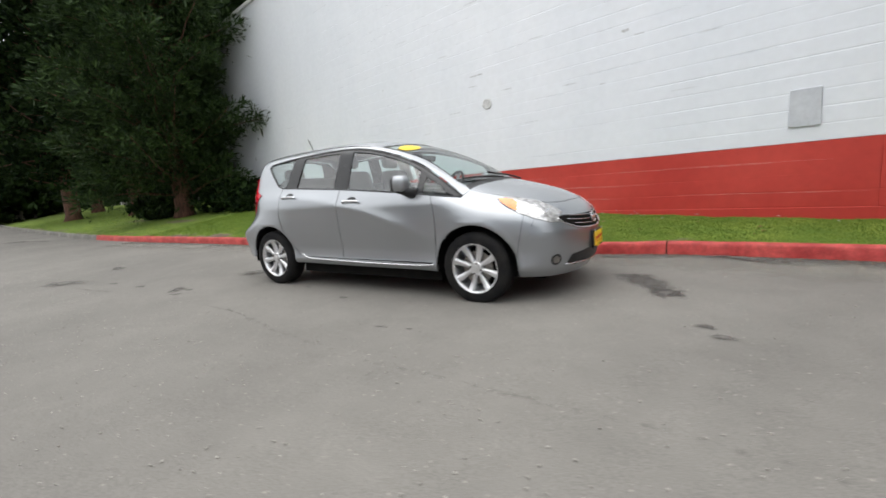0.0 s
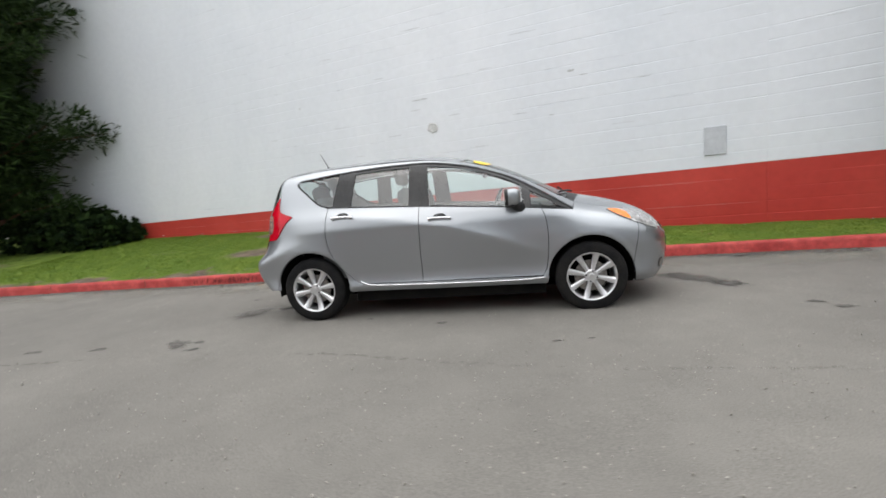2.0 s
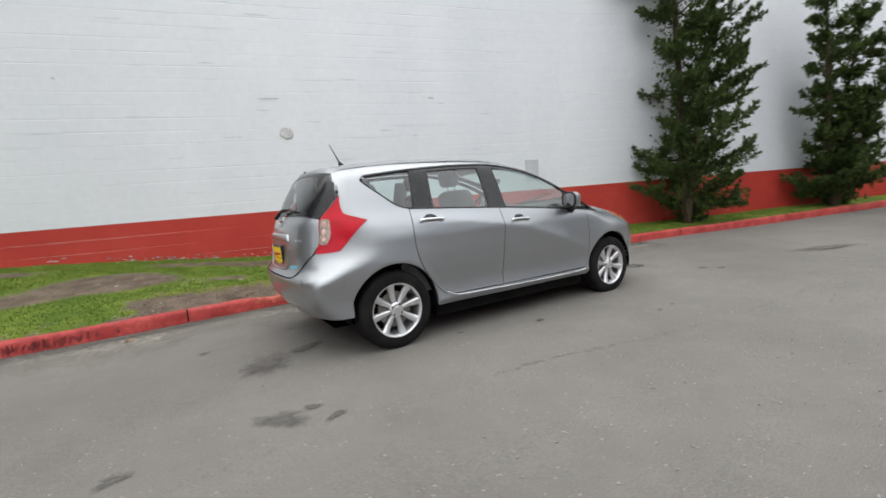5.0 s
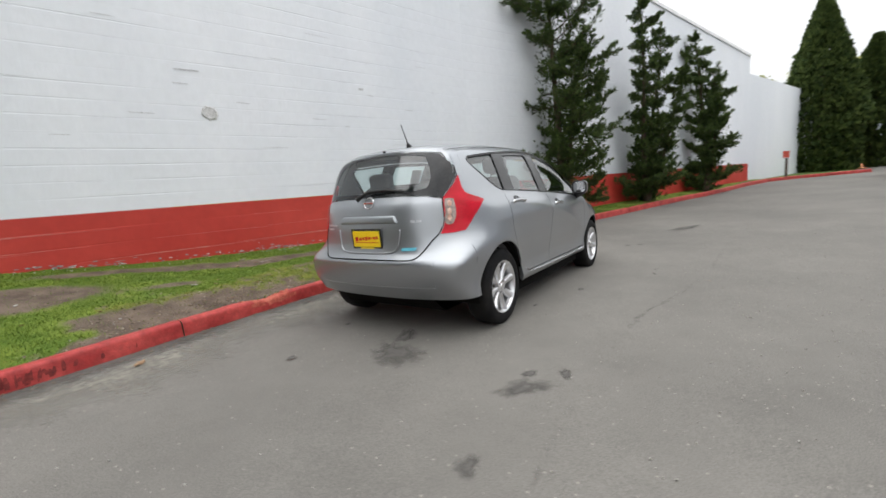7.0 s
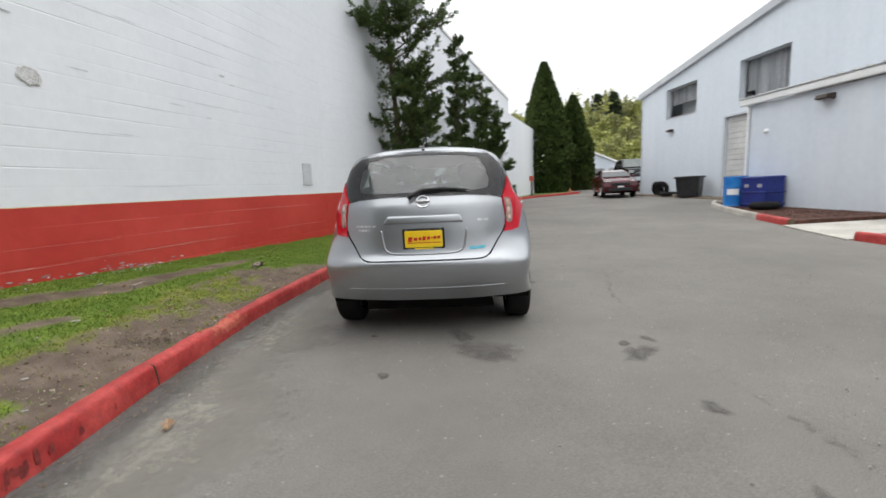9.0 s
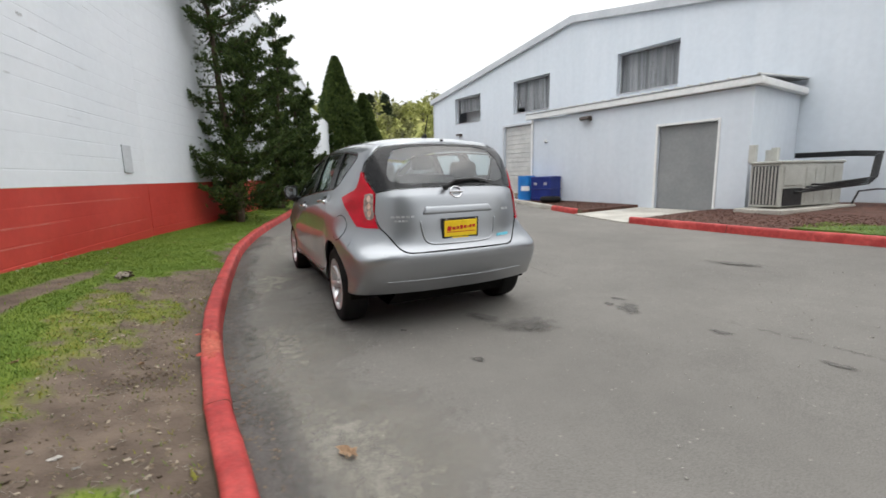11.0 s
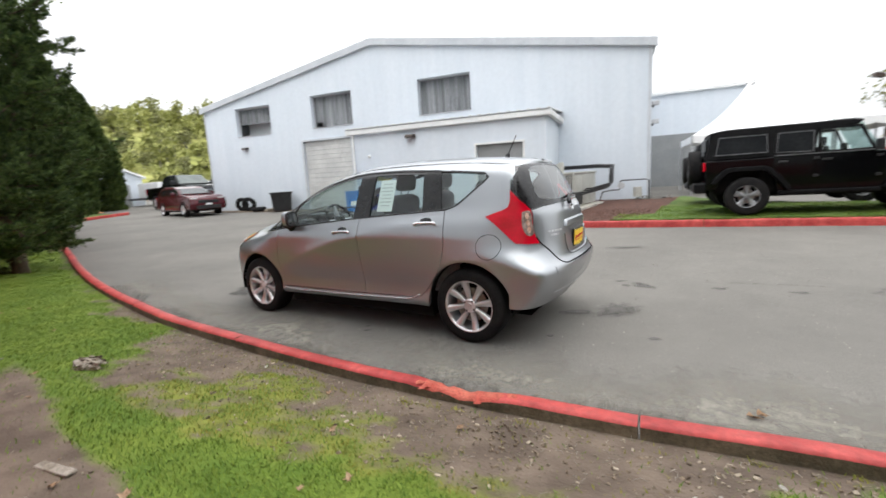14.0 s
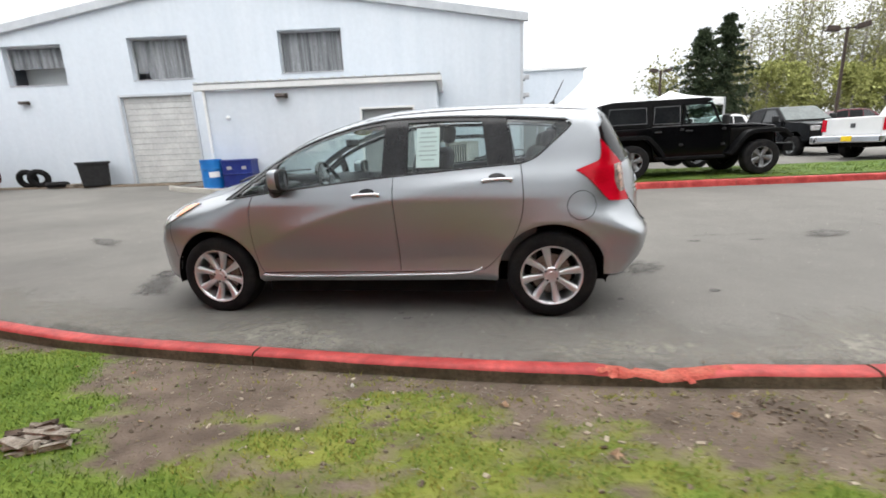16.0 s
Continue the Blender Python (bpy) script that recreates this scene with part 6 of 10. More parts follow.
FRONT = tab((0.10, 3.21), (0.22, 3.325), (0.33, 3.388), (0.48, 3.412), (0.57, 3.415), (0.64, 3.400), (0.70, 3.386), (0.80, 3.345), (1.0, 3.2), (1.6, 2.6))
SIDE = tab((0.10, 0.61), (0.20, 0.725), (0.265, 0.788), (0.315, 0.822), (0.37, 0.812), (0.43, 0.808), (0.50, 0.817), (0.62, 0.836), (0.75, 0.846), (0.85, 0.846), (0.95, 0.824), (1.0, 0.803), (1.05, 0.778),
           (1.1, 0.756), (1.2, 0.716), (1.3, 0.672), (1.4, 0.624), (1.47, 0.575), (1.6, 0.46))
PLAN = tab((-0.9, 0.08), (-0.6, 0.038), (-0.3, 0.014), (0.1, 0.002), (0.6, 0.0), (2.2, 0.0), (2.6, 0.012), (3.0, 0.055), (3.3, 0.11), (3.6, 0.19))
CABIN = tab((-0.9, 0.10), (-0.4, 0.050), (0.2, 0.010), (0.8, 0.0), (1.6, 0.008), (2.1, 0.030), (2.6, 0.07), (3.6, 0.12))
CREASE = tab((-0.6, 1.10), (0.1, 1.035), (0.45, 0.985), (0.72, 0.952), (1.05, 0.900), (1.33, 0.842), (1.6, 0.768), (1.9, 0.665), (2.2, 0.555), (2.6, 0.42), (3.5, 0.3))


def body(p):
    """Signed field of the body: below nought inside."""
    x, y, z = p[:, 0], np.abs(p[:, 1]), p[:, 2]
    high = 1 / (1 + np.exp(-(z - 1.05) / 0.05))
    w = SIDE(z) - PLAN(x) * (1 - high) - CABIN(x) * high
    dc = CREASE(x) - z
    ridge = np.exp(-(np.sqrt(dc ** 2 + 0.024 ** 2) - 0.024) / np.where(dc > 0, 0.12, 0.07))
    w = w + 0.024 * ridge * (1 - high) / (1 + np.exp((x - 2.1) / 0.10)) / (1 + np.exp(-(x - 0.25) / 0.12))
    for cx in (0.0, 2.6):
        r = np.hypot(x - cx, z - 0.31)
        w = w + 0.009 * np.exp(-((r - 0.378) / 0.035) ** 2) + 0.012 * np.exp(-((r - 0.40) / 0.11) ** 2)
    f1 = y - w
    e = 1e-3
    slope = (TOP(x + e) - TOP(x - e)) / (2 * e)
    crown = 0.050 * (y / 0.6) ** 2 + 0.03 * (y / 0.6) ** 4
    f2 = (z - TOP(x) + crown) / np.sqrt(1 + slope ** 2)
    s3 = (REAR(z + e) - REAR(z - e)) / (2 * e)
    up = 1 / (1 + np.exp(-(z - 0.71) / 0.055))
    deep = 1.1 * (1 - 0.30 / (1 + np.exp(-(z - 1.25) / 0.06)))
    bow = (1 - up) * (0.12 * y ** 2 + 0.22 * y ** 6) + up * deep * y ** 4
    turn = (1 - up) * (0.24 * y + 1.32 * y ** 5) + up * deep * 4 * y ** 3
    f3 = (REAR(z) + bow - x) / np.sqrt(1 + s3 ** 2 + turn ** 2)
    s4 = (FRONT(z + e) - FRONT(z - e)) / (2 * e)
    f4 = (x - FRONT(z) + 0.42 * y ** 2 + 0.25 * y ** 6) / np.sqrt(1 + s4 ** 2 + (0.84 * y) ** 2)
    k = 0.022 + 0.022 / (1 + np.exp(-(x - 2.5) / 0.10))
    st = np.stack([f1, f2, f3, f4])
    top = st.max(0)
    return top + k * np.log(np.exp((st - top) / k).sum(0))


def cast(o, d, reach):
    """Where rays from o along d meet the body, and the normals there."""
    d = np.asarray(d, float)
    lo, hi = np.zeros(len(o)), np.full(len(o), float(reach))
    for s in np.linspace(0, reach, 76)[1:]:
        inside = body(o + d * s) < 0
        fresh = inside & (hi == reach)
        hi = np.where(fresh, s, hi)
        lo = np.where(fresh, s - reach / 75, lo)
    for _ in range(22):
        mid = (lo + hi) / 2
        ins = body(o + d * mid[:, None]) < 0
        hi, lo = np.where(ins, mid, hi), np.where(ins, lo, mid)
    p = o + d * hi[:, None]
    e = 2e-3
    n = np.stack([body(p + v) - body(p - v) for v in np.eye(3) * e], 1)
    return p, n / (np.linalg.norm(n, axis=1, keepdims=True) + 1e-12)


def frame_of(d):
    d = Vector(d).normalized()
    e1 = d.cross(Vector((0, 0, 1))) if abs(d.z) < 0.95 else Vector((1, 0, 0))
    e1.normalize()
    return np.array(d), np.array(e1), np.array(e1.cross(d))


SIDE_R, SIDE_L, BACK, FACE, DOWN = (0, 1, 0), (0, -1, 0), (1, 0, 0), (-1, 0, 0), (0, 0, -1)


def lifted(pts, d, off=0.0):
    """Rough points moved along d on to the body (and off it by off)."""
    dv = np.array(Vector(d).normalized())
    q = np.asarray(pts, float)
    q = q - dv * ((q - np.array([1.35, 0, 0.8])) @ dv)[:, None] - dv * 2.6
    p, n = cast(q, dv, 3.3)
    return p + n * off


def dense(pts, step, closed=True):
    pts = [np.asarray(p, float) for p in pts]
    out = []
    for a, b in zip(pts, pts[1:] + pts[:1] if closed else pts[1:]):
        k = max(1, int(np.linalg.norm(b - a) / step))
        out += [a + (b - a) * i / k for i in range(k)]
    return out if closed else out + [pts[-1]]


def smooth_line(pts, n=6):
    """A rounded open line through points."""
    P = [np.asarray(p, float) for p in pts]
    out = []
    for i in range(len(P) - 1):
        p0, p1, p2, p3 = P[max(i - 1, 0)], P[i], P[i + 1], P[min(i + 2, len(P) - 1)]
        for k in range(n):
            t = k / n
            out.append(0.5 * (2 * p1 + (p2 - p0) * t + (2 * p0 - 5 * p1 + 4 * p2 - p3) * t * t + (3 * p1 - p0 - 3 * p2 + p3) * t ** 3))
    return out + [P[-1]]


def skin(name, outline, d, material, parent, off=0.0, step=0.035, flange=0.0, label="", flip=False):
    """A panel of the body: an outline seen along d, filled, laid on the body and given an edge of its own."""
    dv, e1, e2 = frame_of(d)
    pts = [np.asarray(p, float) * ((1, -1, 1) if flip else (1, 1, 1)) for p in outline]
    rim = dense(pts, step)
    rim2 = [(float(p @ e1), float(p @ e2)) for p in rim]
    lo, hi = np.min(rim2, 0), np.max(rim2, 0)
    poly = np.array(rim2)

    def inside(x, y):
        a, b = poly, np.roll(poly, 1, 0)
        cr = (a[:, 1] > y) != (b[:, 1] > y)
        with np.errstate(divide="ignore", invalid="ignore"):
            xx = (b[:, 0] - a[:, 0]) * (y - a[:, 1]) / (b[:, 1] - a[:, 1]) + a[:, 0]
        return bool((cr & (x < xx)).sum() % 2)
    inner = []
    for gx in np.arange(lo[0], hi[0], step):
        for gy in np.arange(lo[1], hi[1], step):
            if inside(gx, gy) and np.min((poly[:, 0] - gx) ** 2 + (poly[:, 1] - gy) ** 2) > (0.45 * step) ** 2:
                inner.append((float(gx), float(gy)))
    k = len(rim2)
    vs, _, fs, _, _, _ = delaunay_2d_cdt([Vector(p) for p in rim2 + inner], [(i, (i + 1) % k) for i in range(k)], [], 1, 1e-6)
    q = np.array([[v.x, v.y] for v in vs])
    o = q[:, :1] * e1 + q[:, 1:] * e2
    o = o + dv * (np.array([1.35, 0, 0.8]) @ dv) - dv * 2.6
    p, n = cast(o, dv, 3.3)
    p = p + n * off
    nv = len(p)
    verts = [tuple(v) for v in p]
    normals = [tuple(v) for v in n]
    faces = []
    for f in fs:
        a, b, c = (p[i] for i in f[:3])
        faces.append(tuple(f) if np.dot(np.cross(b - a, c - a), n[f[0]]) > 0 else tuple(reversed(f)))
    if flange:
        used = {}
        for f in faces:
            for i in range(len(f)):
                used[(f[i], f[(i + 1) % len(f)])] = 1
        for a, b in list(used):
            if (b, a) not in used:
                base = len(verts)
                verts += [tuple(p[a]), tuple(p[b]), tuple(p[b] - n[b] * flange), tuple(p[a] - n[a] * flange)]
                normals += [(0, 0, 0)] * 4
                faces.append((base + 1, base, base + 3, base + 2))
    me = bpy.data.meshes.new(name)
    me.from_pydata(verts, [], faces)
    me.materials.append(material)
    me.shade_smooth()
    me.normals_split_custom_set_from_vertices(normals)
    me.update()
    ob = new(name, me)
    ob.parent = parent
    return tagged(ob, label)


def ribbon(name, pts, d, width, material, parent, off=0.0015, label="", flip=False):
    """A narrow strip laid on the body along rough points."""
    q = np.array([np.asarray(p, float) * ((1, -1, 1) if flip else (1, 1, 1)) for p in dense(smooth_line(pts), 0.02, False)])
    p = lifted(q, d, off)
    t = np.gradient(p, axis=0)
    dv = np.array(Vector(d).normalized())
    s = np.cross(t, dv)
    s /= np.linalg.norm(s, axis=1, keepdims=True) + 1e-9
    g = Geo()
    g.grid([[tuple(v) for v in p + s * width / 2], [tuple(v) for v in p], [tuple(v) for v in p - s * width / 2]])
    return link(name, g, material, parent, label)


def cord(name, pts, d, radius, material, parent, off=0.0, label="", flip=False, sides=8):
    q = np.array([np.asarray(p, float) * ((1, -1, 1) if flip else (1, 1, 1)) for p in dense(smooth_line(pts), 0.03, False)])
    g = Geo()
    g.tube([tuple(v) for v in lifted(q, d, off)], radius, sides)
    return link(name, g, material, parent, label, True)


# the roof's rear edge, from the corner to the middle
ROOF_BACK = [tuple(float(c) for c in lifted([(x, y, 1.5)], DOWN)[0]) for x, y in ((-0.262, 0.515), (-0.300, 0.45), (-0.335, 0.30), (-0.352, 0.15), (-0.358, 0.0))]

car = thing("hatchback_car", Matrix(), "silver metallic compact hatchback parked beside the red kerb", "car")


def xz(x, z):
    return (x, 0.9, z)


def arc(cx, r, a0, a1, n=26):
    return [xz(cx + r * math.cos(radians(a0 + (a1 - a0) * i / n)), 0.31 + r * math.sin(radians(a0 + (a1 - a0) * i / n))) for i in range(n + 1)]


BELT = tab((-0.2, 1.105), (0.2, 1.088), (0.4, 1.078), (1.0, 1.043), (1.2, 1.030), (1.66, 0.992), (2.07, 0.955), (2.5, 0.905))
WTOP = tab((-0.25, 1.352), (-0.1, 1.366), (0.2, 1.398), (0.45, 1.418), (0.8, 1.436), (1.05, 1.438), (1.2, 1.432), (1.43, 1.398), (1.7, 1.330), (1.95, 1.235), (2.2, 1.095), (2.48, 0.912))
RAIL = tab((-0.6, 1.40), (-0.35, 1.428), (0.0, 1.462), (0.4, 1.482), (0.8, 1.487), (1.1, 1.478), (1.4, 1.442), (1.7, 1.368), (1.95, 1.276), (2.2, 1.142), (2.42, 1.012), (2.55, 0.975))
GAP = 0.003
door_front = [(2.205, 0.934), (2.232, 0.85), (2.246, 0.70), (2.240, 0.55), (2.222, 0.42), (2.185, 0.345)]
door_mid = [(1.104, 1.034), (1.098, 0.8), (1.090, 0.6), (1.088, 0.345)]
door_rear = [(0.205, 1.084), (0.192, 0.95), (0.190, 0.82), (0.212, 0.70), (0.262, 0.585), (0.335, 0.485), (0.415, 0.40), (0.475, 0.352)]


def belt_run(x0, x1, dz=0.0, n=14):
    return [xz(x0 + (x1 - x0) * i / n, float(BELT(x0 + (x1 - x0) * i / n)) + dz) for i in range(n + 1)]


def top_run(x0, x1, dz=0.0, n=18, fn=None):
    return [xz(x0 + (x1 - x0) * i / n, float((fn or WTOP)(x0 + (x1 - x0) * i / n)) + dz) for i in range(n + 1)]


for flip, d in ((False, SIDE_L), (True, SIDE_R)):
    A = dict(parent=car, flip=flip)
    left = not flip
    df = [xz(x - GAP, z) for x, z in smooth_line(door_front, 3)]
    dmf = [xz(x + GAP, z) for x, z in door_mid]
    dmr = [xz(x - GAP, z) for x, z in door_mid]
    dr = [xz(x + GAP, z) for x, z in smooth_line(door_rear, 3)]
    # doors
    fd = skin("front_door", belt_run(1.107, 2.200) + df + list(reversed(dmf)), d, PAINT, flange=0.02, step=0.024, **A)
    rd = skin("rear_door", belt_run(0.212, 1.098) + dmr + list(reversed(dr)), d, PAINT, flange=0.02, step=0.024, **A)
    # fender, sill, quarter
    fender = [xz(x + GAP, z) for x, z in smooth_line(door_front, 3)] + [xz(2.235, 0.29)] + arc(2.6, 0.372, 180, 8) + \
             [xz(3.03, 0.45), xz(3.06, 0.58), xz(3.09, 0.70), xz(3.06, 0.80), xz(2.99, 0.858), xz(2.931, 0.877), xz(2.80, 0.903), xz(2.712, 0.917), xz(2.62, 0.934), xz(2.537, 0.958), xz(2.50, 0.965), xz(2.475, 0.905)] + belt_run(2.45, 2.21, n=4)
    skin("front_fender", fender, d, PAINT, flange=0.012, **A)
    sill = [xz(2.232, 0.336), xz(2.20, 0.334), xz(1.8, 0.337), xz(1.1, 0.339), xz(0.6, 0.343), xz(0.47, 0.352), xz(0.385, 0.405), xz(0.370, 0.36), xz(0.371, 0.29), xz(0.385, 0.275), xz(1.2, 0.266), xz(2.22, 0.266), xz(2.228, 0.30)]
    skin("sill", sill, d, PAINT, flange=0.05, **A)
    cord("sill_strip", [xz(2.20, 0.330), xz(2.0, 0.313), xz(1.5, 0.313), xz(1.0, 0.320), xz(0.62, 0.330), xz(0.52, 0.352), xz(0.48, 0.375)], d, 0.006, CHROME, off=0.002, label="thin bright sill moulding", **A)
    quarter = [xz(x - GAP, z) for x, z in smooth_line(door_rear, 3)] + [xz(0.41, 0.36)] + arc(0.0, 0.372, 8, 172) + [xz(-0.375, 0.325), xz(-0.40, 0.320), xz(-0.40, 0.6), xz(-0.40, 0.80), xz(-0.36, 0.90), xz(-0.30, 1.05), xz(-0.265, 1.15), xz(-0.255, 1.222), xz(-0.235, 1.33), xz(-0.205, 1.425)] + \
              [xz(-0.18, 1.444), xz(-0.1, 1.378), xz(-0.15, 1.350), xz(-0.14, 1.325), xz(-0.02, 1.225), xz(0.10, 1.125), xz(0.16, 1.100)]
    skin("quarter_panel", quarter, d, PAINT, flange=0.012, **A)
    # roof rail and A pillar
    rail = top_run(-0.1, 2.475, 0.012, 40) + [xz(2.50, 0.965), xz(2.47, 0.985)] + list(reversed(top_run(-0.2, 2.42, 0, 40, RAIL)))
    skin("roof_rail", rail, d, PAINT, **A)
    cord("roof_moulding", top_run(-0.05, 1.35, -0.006, 20, RAIL), d, 0.0028, GLOSS_BLACK, off=-0.001, label="black roof drip strip", **A)
    # glasshouse: black pillars and frames, glass set in
    pil = {
        "b_pillar": [xz(1.003, 1.040), xz(1.195, 1.028), xz(1.178, 1.432), xz(1.005, 1.438)],
        "c_pillar": [xz(0.245, 1.085), xz(0.428, 1.075), xz(0.473, 1.418), xz(0.300, 1.405)],
        "mirror_pillar": [xz(2.045, 0.955), xz(2.112, 0.95), xz(2.112, 1.16), xz(2.04, 1.205)],
    }
    for nm, o in pil.items():
        skin(nm, o, d, GLOSS_BLACK, off=-0.003, flange=0.02, **A)
    cord("belt_moulding", belt_run(0.20, 2.47, 0.004), d, 0.008, GLOSS_BLACK, off=-0.002, label="black window sill strip", **A)
    cord("window_frame", top_run(-0.12, 2.47, 0.001, 40), d, 0.008, GLOSS_BLACK, off=-0.005, label="black window surround", **A)
    cord("window_frame", [xz(-0.12, 1.352), xz(-0.13, 1.325), xz(-0.02, 1.228), xz(0.10, 1.130), xz(0.19, 1.095)], d, 0.010, GLOSS_BLACK, off=-0.006, **A)
    for x0, x1 in ((1.17, 2.44), (0.45, 1.01)):
        skin("window_seal", top_run(x0, x1, 0.003, 24) + list(reversed(top_run(x0, x1, -0.027, 24))), d, GLOSS_BLACK, off=-0.004, **A)
    skin("corner_trim", [xz(2.36, 0.952), xz(2.46, 0.915), xz(2.46, 0.93), xz(2.25, 1.06), xz(2.115, 1.14), xz(2.115, 1.105), xz(2.25, 1.035)], d, GLOSS_BLACK, off=-0.004, flange=0.02, **A)
    # added reflection haze on the right side only
    pane = GLASS if left else HAZE_GLASS
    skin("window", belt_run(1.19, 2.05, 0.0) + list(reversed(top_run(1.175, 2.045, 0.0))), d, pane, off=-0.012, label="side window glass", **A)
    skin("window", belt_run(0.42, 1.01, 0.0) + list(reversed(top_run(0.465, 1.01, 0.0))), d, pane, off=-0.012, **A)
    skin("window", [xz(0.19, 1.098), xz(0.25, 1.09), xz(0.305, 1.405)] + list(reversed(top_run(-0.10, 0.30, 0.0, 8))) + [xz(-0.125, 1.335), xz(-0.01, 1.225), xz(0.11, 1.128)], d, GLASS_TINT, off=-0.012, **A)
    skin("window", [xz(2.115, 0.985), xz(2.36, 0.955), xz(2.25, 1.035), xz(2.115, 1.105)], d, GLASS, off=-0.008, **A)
    # lamps
    sgn = 1 if left else -1
    od = Vector((1.0, -0.85 * sgn, 0)).normalized()
    lamp = [(-0.324, 0.648, 1.224), (-0.352, 0.643, 1.192), (-0.385, 0.637, 1.153), (-0.42, 0.622, 1.118), (-0.45, 0.607, 1.085), (-0.472, 0.600, 1.060), (-0.482, 0.608, 1.01), (-0.487, 0.615, 0.965), (-0.490, 0.619, 0.91), (-0.508, 0.614, 0.854), (-0.528, 0.598, 0.804),
            (-0.45, 0.66, 0.806), (-0.372, 0.713, 0.816), (-0.335, 0.732, 0.858), (-0.301, 0.748, 0.902), (-0.23, 0.76, 0.968), (-0.160, 0.766, 1.029), (-0.20, 0.75, 1.045), (-0.258, 0.727, 1.065), (-0.30, 0.708, 1.080), (-0.321, 0.693, 1.097), (-0.331, 0.676, 1.137), (-0.328, 0.660, 1.18)]
    tl = skin("tail_lamp", lamp, od, LENS_RED, parent=car, off=0.007, flange=0.03, label="red wraparound tail lamp", flip=flip, step=0.02)
    clear = [(-0.418, 0.655, 1.050), (-0.466, 0.608, 1.052), (-0.480, 0.617, 0.964), (-0.495, 0.620, 0.881), (-0.45, 0.656, 0.872), (-0.421, 0.672, 0.95)]
    skin("reverse_lamp", smooth_line(clear + clear[:1], 3)[:-1], od, LENS_REAR, parent=tl, off=0.010, flange=0.004, label="clear reversing lens", flip=flip, step=0.015)
    for zc in (1.020, 0.965, 0.915):
        xc = -0.452 - 0.10 * (1.0 - zc)
        skin("bulb_reflector", [(xc, 0.638 + 0.020 * math.cos(a), zc + 0.024 * math.sin(a)) for a in np.linspace(0, math.tau, 15)[:-1]], od, LENS_SMOKE, parent=tl, off=0.0125, flange=0.003, flip=flip, step=0.012)
    hd = Vector((-0.9, -0.95 * sgn, -0.75)).normalized()
    head = [(2.768, 0.669, 0.882), (2.811, 0.634, 0.889), (2.870, 0.604, 0.885), (2.931, 0.582, 0.876), (3.00, 0.553, 0.862), (3.072, 0.526, 0.844), (3.147, 0.503, 0.811), (3.225, 0.475, 0.772), (3.262, 0.470, 0.744), (3.240, 0.530, 0.733), (3.258, 0.569, 0.680),
            (3.202, 0.645, 0.688), (3.103, 0.711, 0.718), (2.991, 0.740, 0.761), (2.930, 0.738, 0.788), (2.876, 0.730, 0.815), (2.808, 0.704, 0.852)]
    hl = skin("head_lamp", head, hd, LENS_CLEAR, parent=car, off=0.006, flange=0.02, label="clear headlamp with chrome reflectors", flip=flip, step=0.018)
    amb = [(2.778, 0.672, 0.878), (2.84, 0.648, 0.876), (2.89, 0.636, 0.868), (2.935, 0.655, 0.843), (2.962, 0.733, 0.784), (2.925, 0.735, 0.793), (2.87, 0.726, 0.820), (2.808, 0.701, 0.853)]
    skin("turn_lamp", amb, hd, LENS_AMBER, parent=hl, off=0.011, flange=0.003, label="amber turn signal", flip=flip, step=0.012)
    for cx_, cy_, cz_, rr in ((3.045, 0.645, 0.795, 0.036), (3.150, 0.580, 0.755, 0.040)):
        ring = [(cx_ + rr * 0.5 * math.sin(a), cy_ + rr * math.cos(a) * 0.8, cz_ + rr * 0.8 * math.sin(a)) for a in np.linspace(0, math.tau, 17)[:-1]]
        skin("reflector", ring, hd, CHROME, parent=hl, off=0.010, flange=0.003, label="round chrome reflector", flip=flip, step=0.012)
    # corner of the rear, bumper corners front
    col = [(-0.40, 0.8, 0.320), (-0.40, 0.8, 0.80), (-0.36, 0.8, 0.90), (-0.30, 0.8, 1.05), (-0.265, 0.8, 1.15), (-0.255, 0.8, 1.222), (-0.235, 0.8, 1.33), (-0.205, 0.8, 1.425), (-0.18, 0.8, 1.444)]
    edge_s = [tuple(v) for v in lifted([np.array(p) * (1, sgn, 1) for p in dense(col, 0.08, False)], d)]
    rear_line = [(-0.7, 0.598, 0.312), (-0.7, 0.598, 0.795), (-0.5, 0.614, 0.86), (-0.5, 0.618, 0.92), (-0.5, 0.600, 1.062), (-0.4, 0.637, 1.153), (-0.4, 0.648, 1.224), (-0.4, 0.606, 1.33), (-0.4, ROOF_BACK[0][1], ROOF_BACK[0][2])]
    edge_r = [tuple(v) for v in lifted([np.array(p) * (1, sgn, 1) for p in dense(rear_line, 0.08, False)], BACK)]
    skin("rear_corner", edge_s + list(reversed(edge_r)), od, PAINT, car, step=0.03)
    under_s = [tuple(v) for v in lifted([np.array((p[0] + 0.05, p[1], p[2])) * (1, sgn, 1) for p in dense(col[:4], 0.08, False)], d)]
    under_r = [tuple(v) for v in lifted([np.array((p[0], p[1] - 0.05, p[2])) * (1, sgn, 1) for p in dense(rear_line[:2], 0.08, False)], BACK)]
    skin("corner_backing", under_s + list(reversed(under_r)), od, PAINT, car, off=-0.004, step=0.03)
    top_c = [(-0.10, 0.57, 1.46), (-0.20, 0.50, 1.47), (-0.29, 0.46, 1.45), (-0.325, 0.50, 1.425), (-0.345, 0.565, 1.370), (-0.355, 0.60, 1.335), (-0.29, 0.655, 1.28), (-0.20, 0.65, 1.31), (-0.12, 0.64, 1.38)]
    skin("pillar_top", [(x, y * sgn, z) for x, y, z in top_c], Vector((0.6, -0.7 * sgn, -1.0)).normalized(), PAINT, car, off=-0.003, step=0.02)
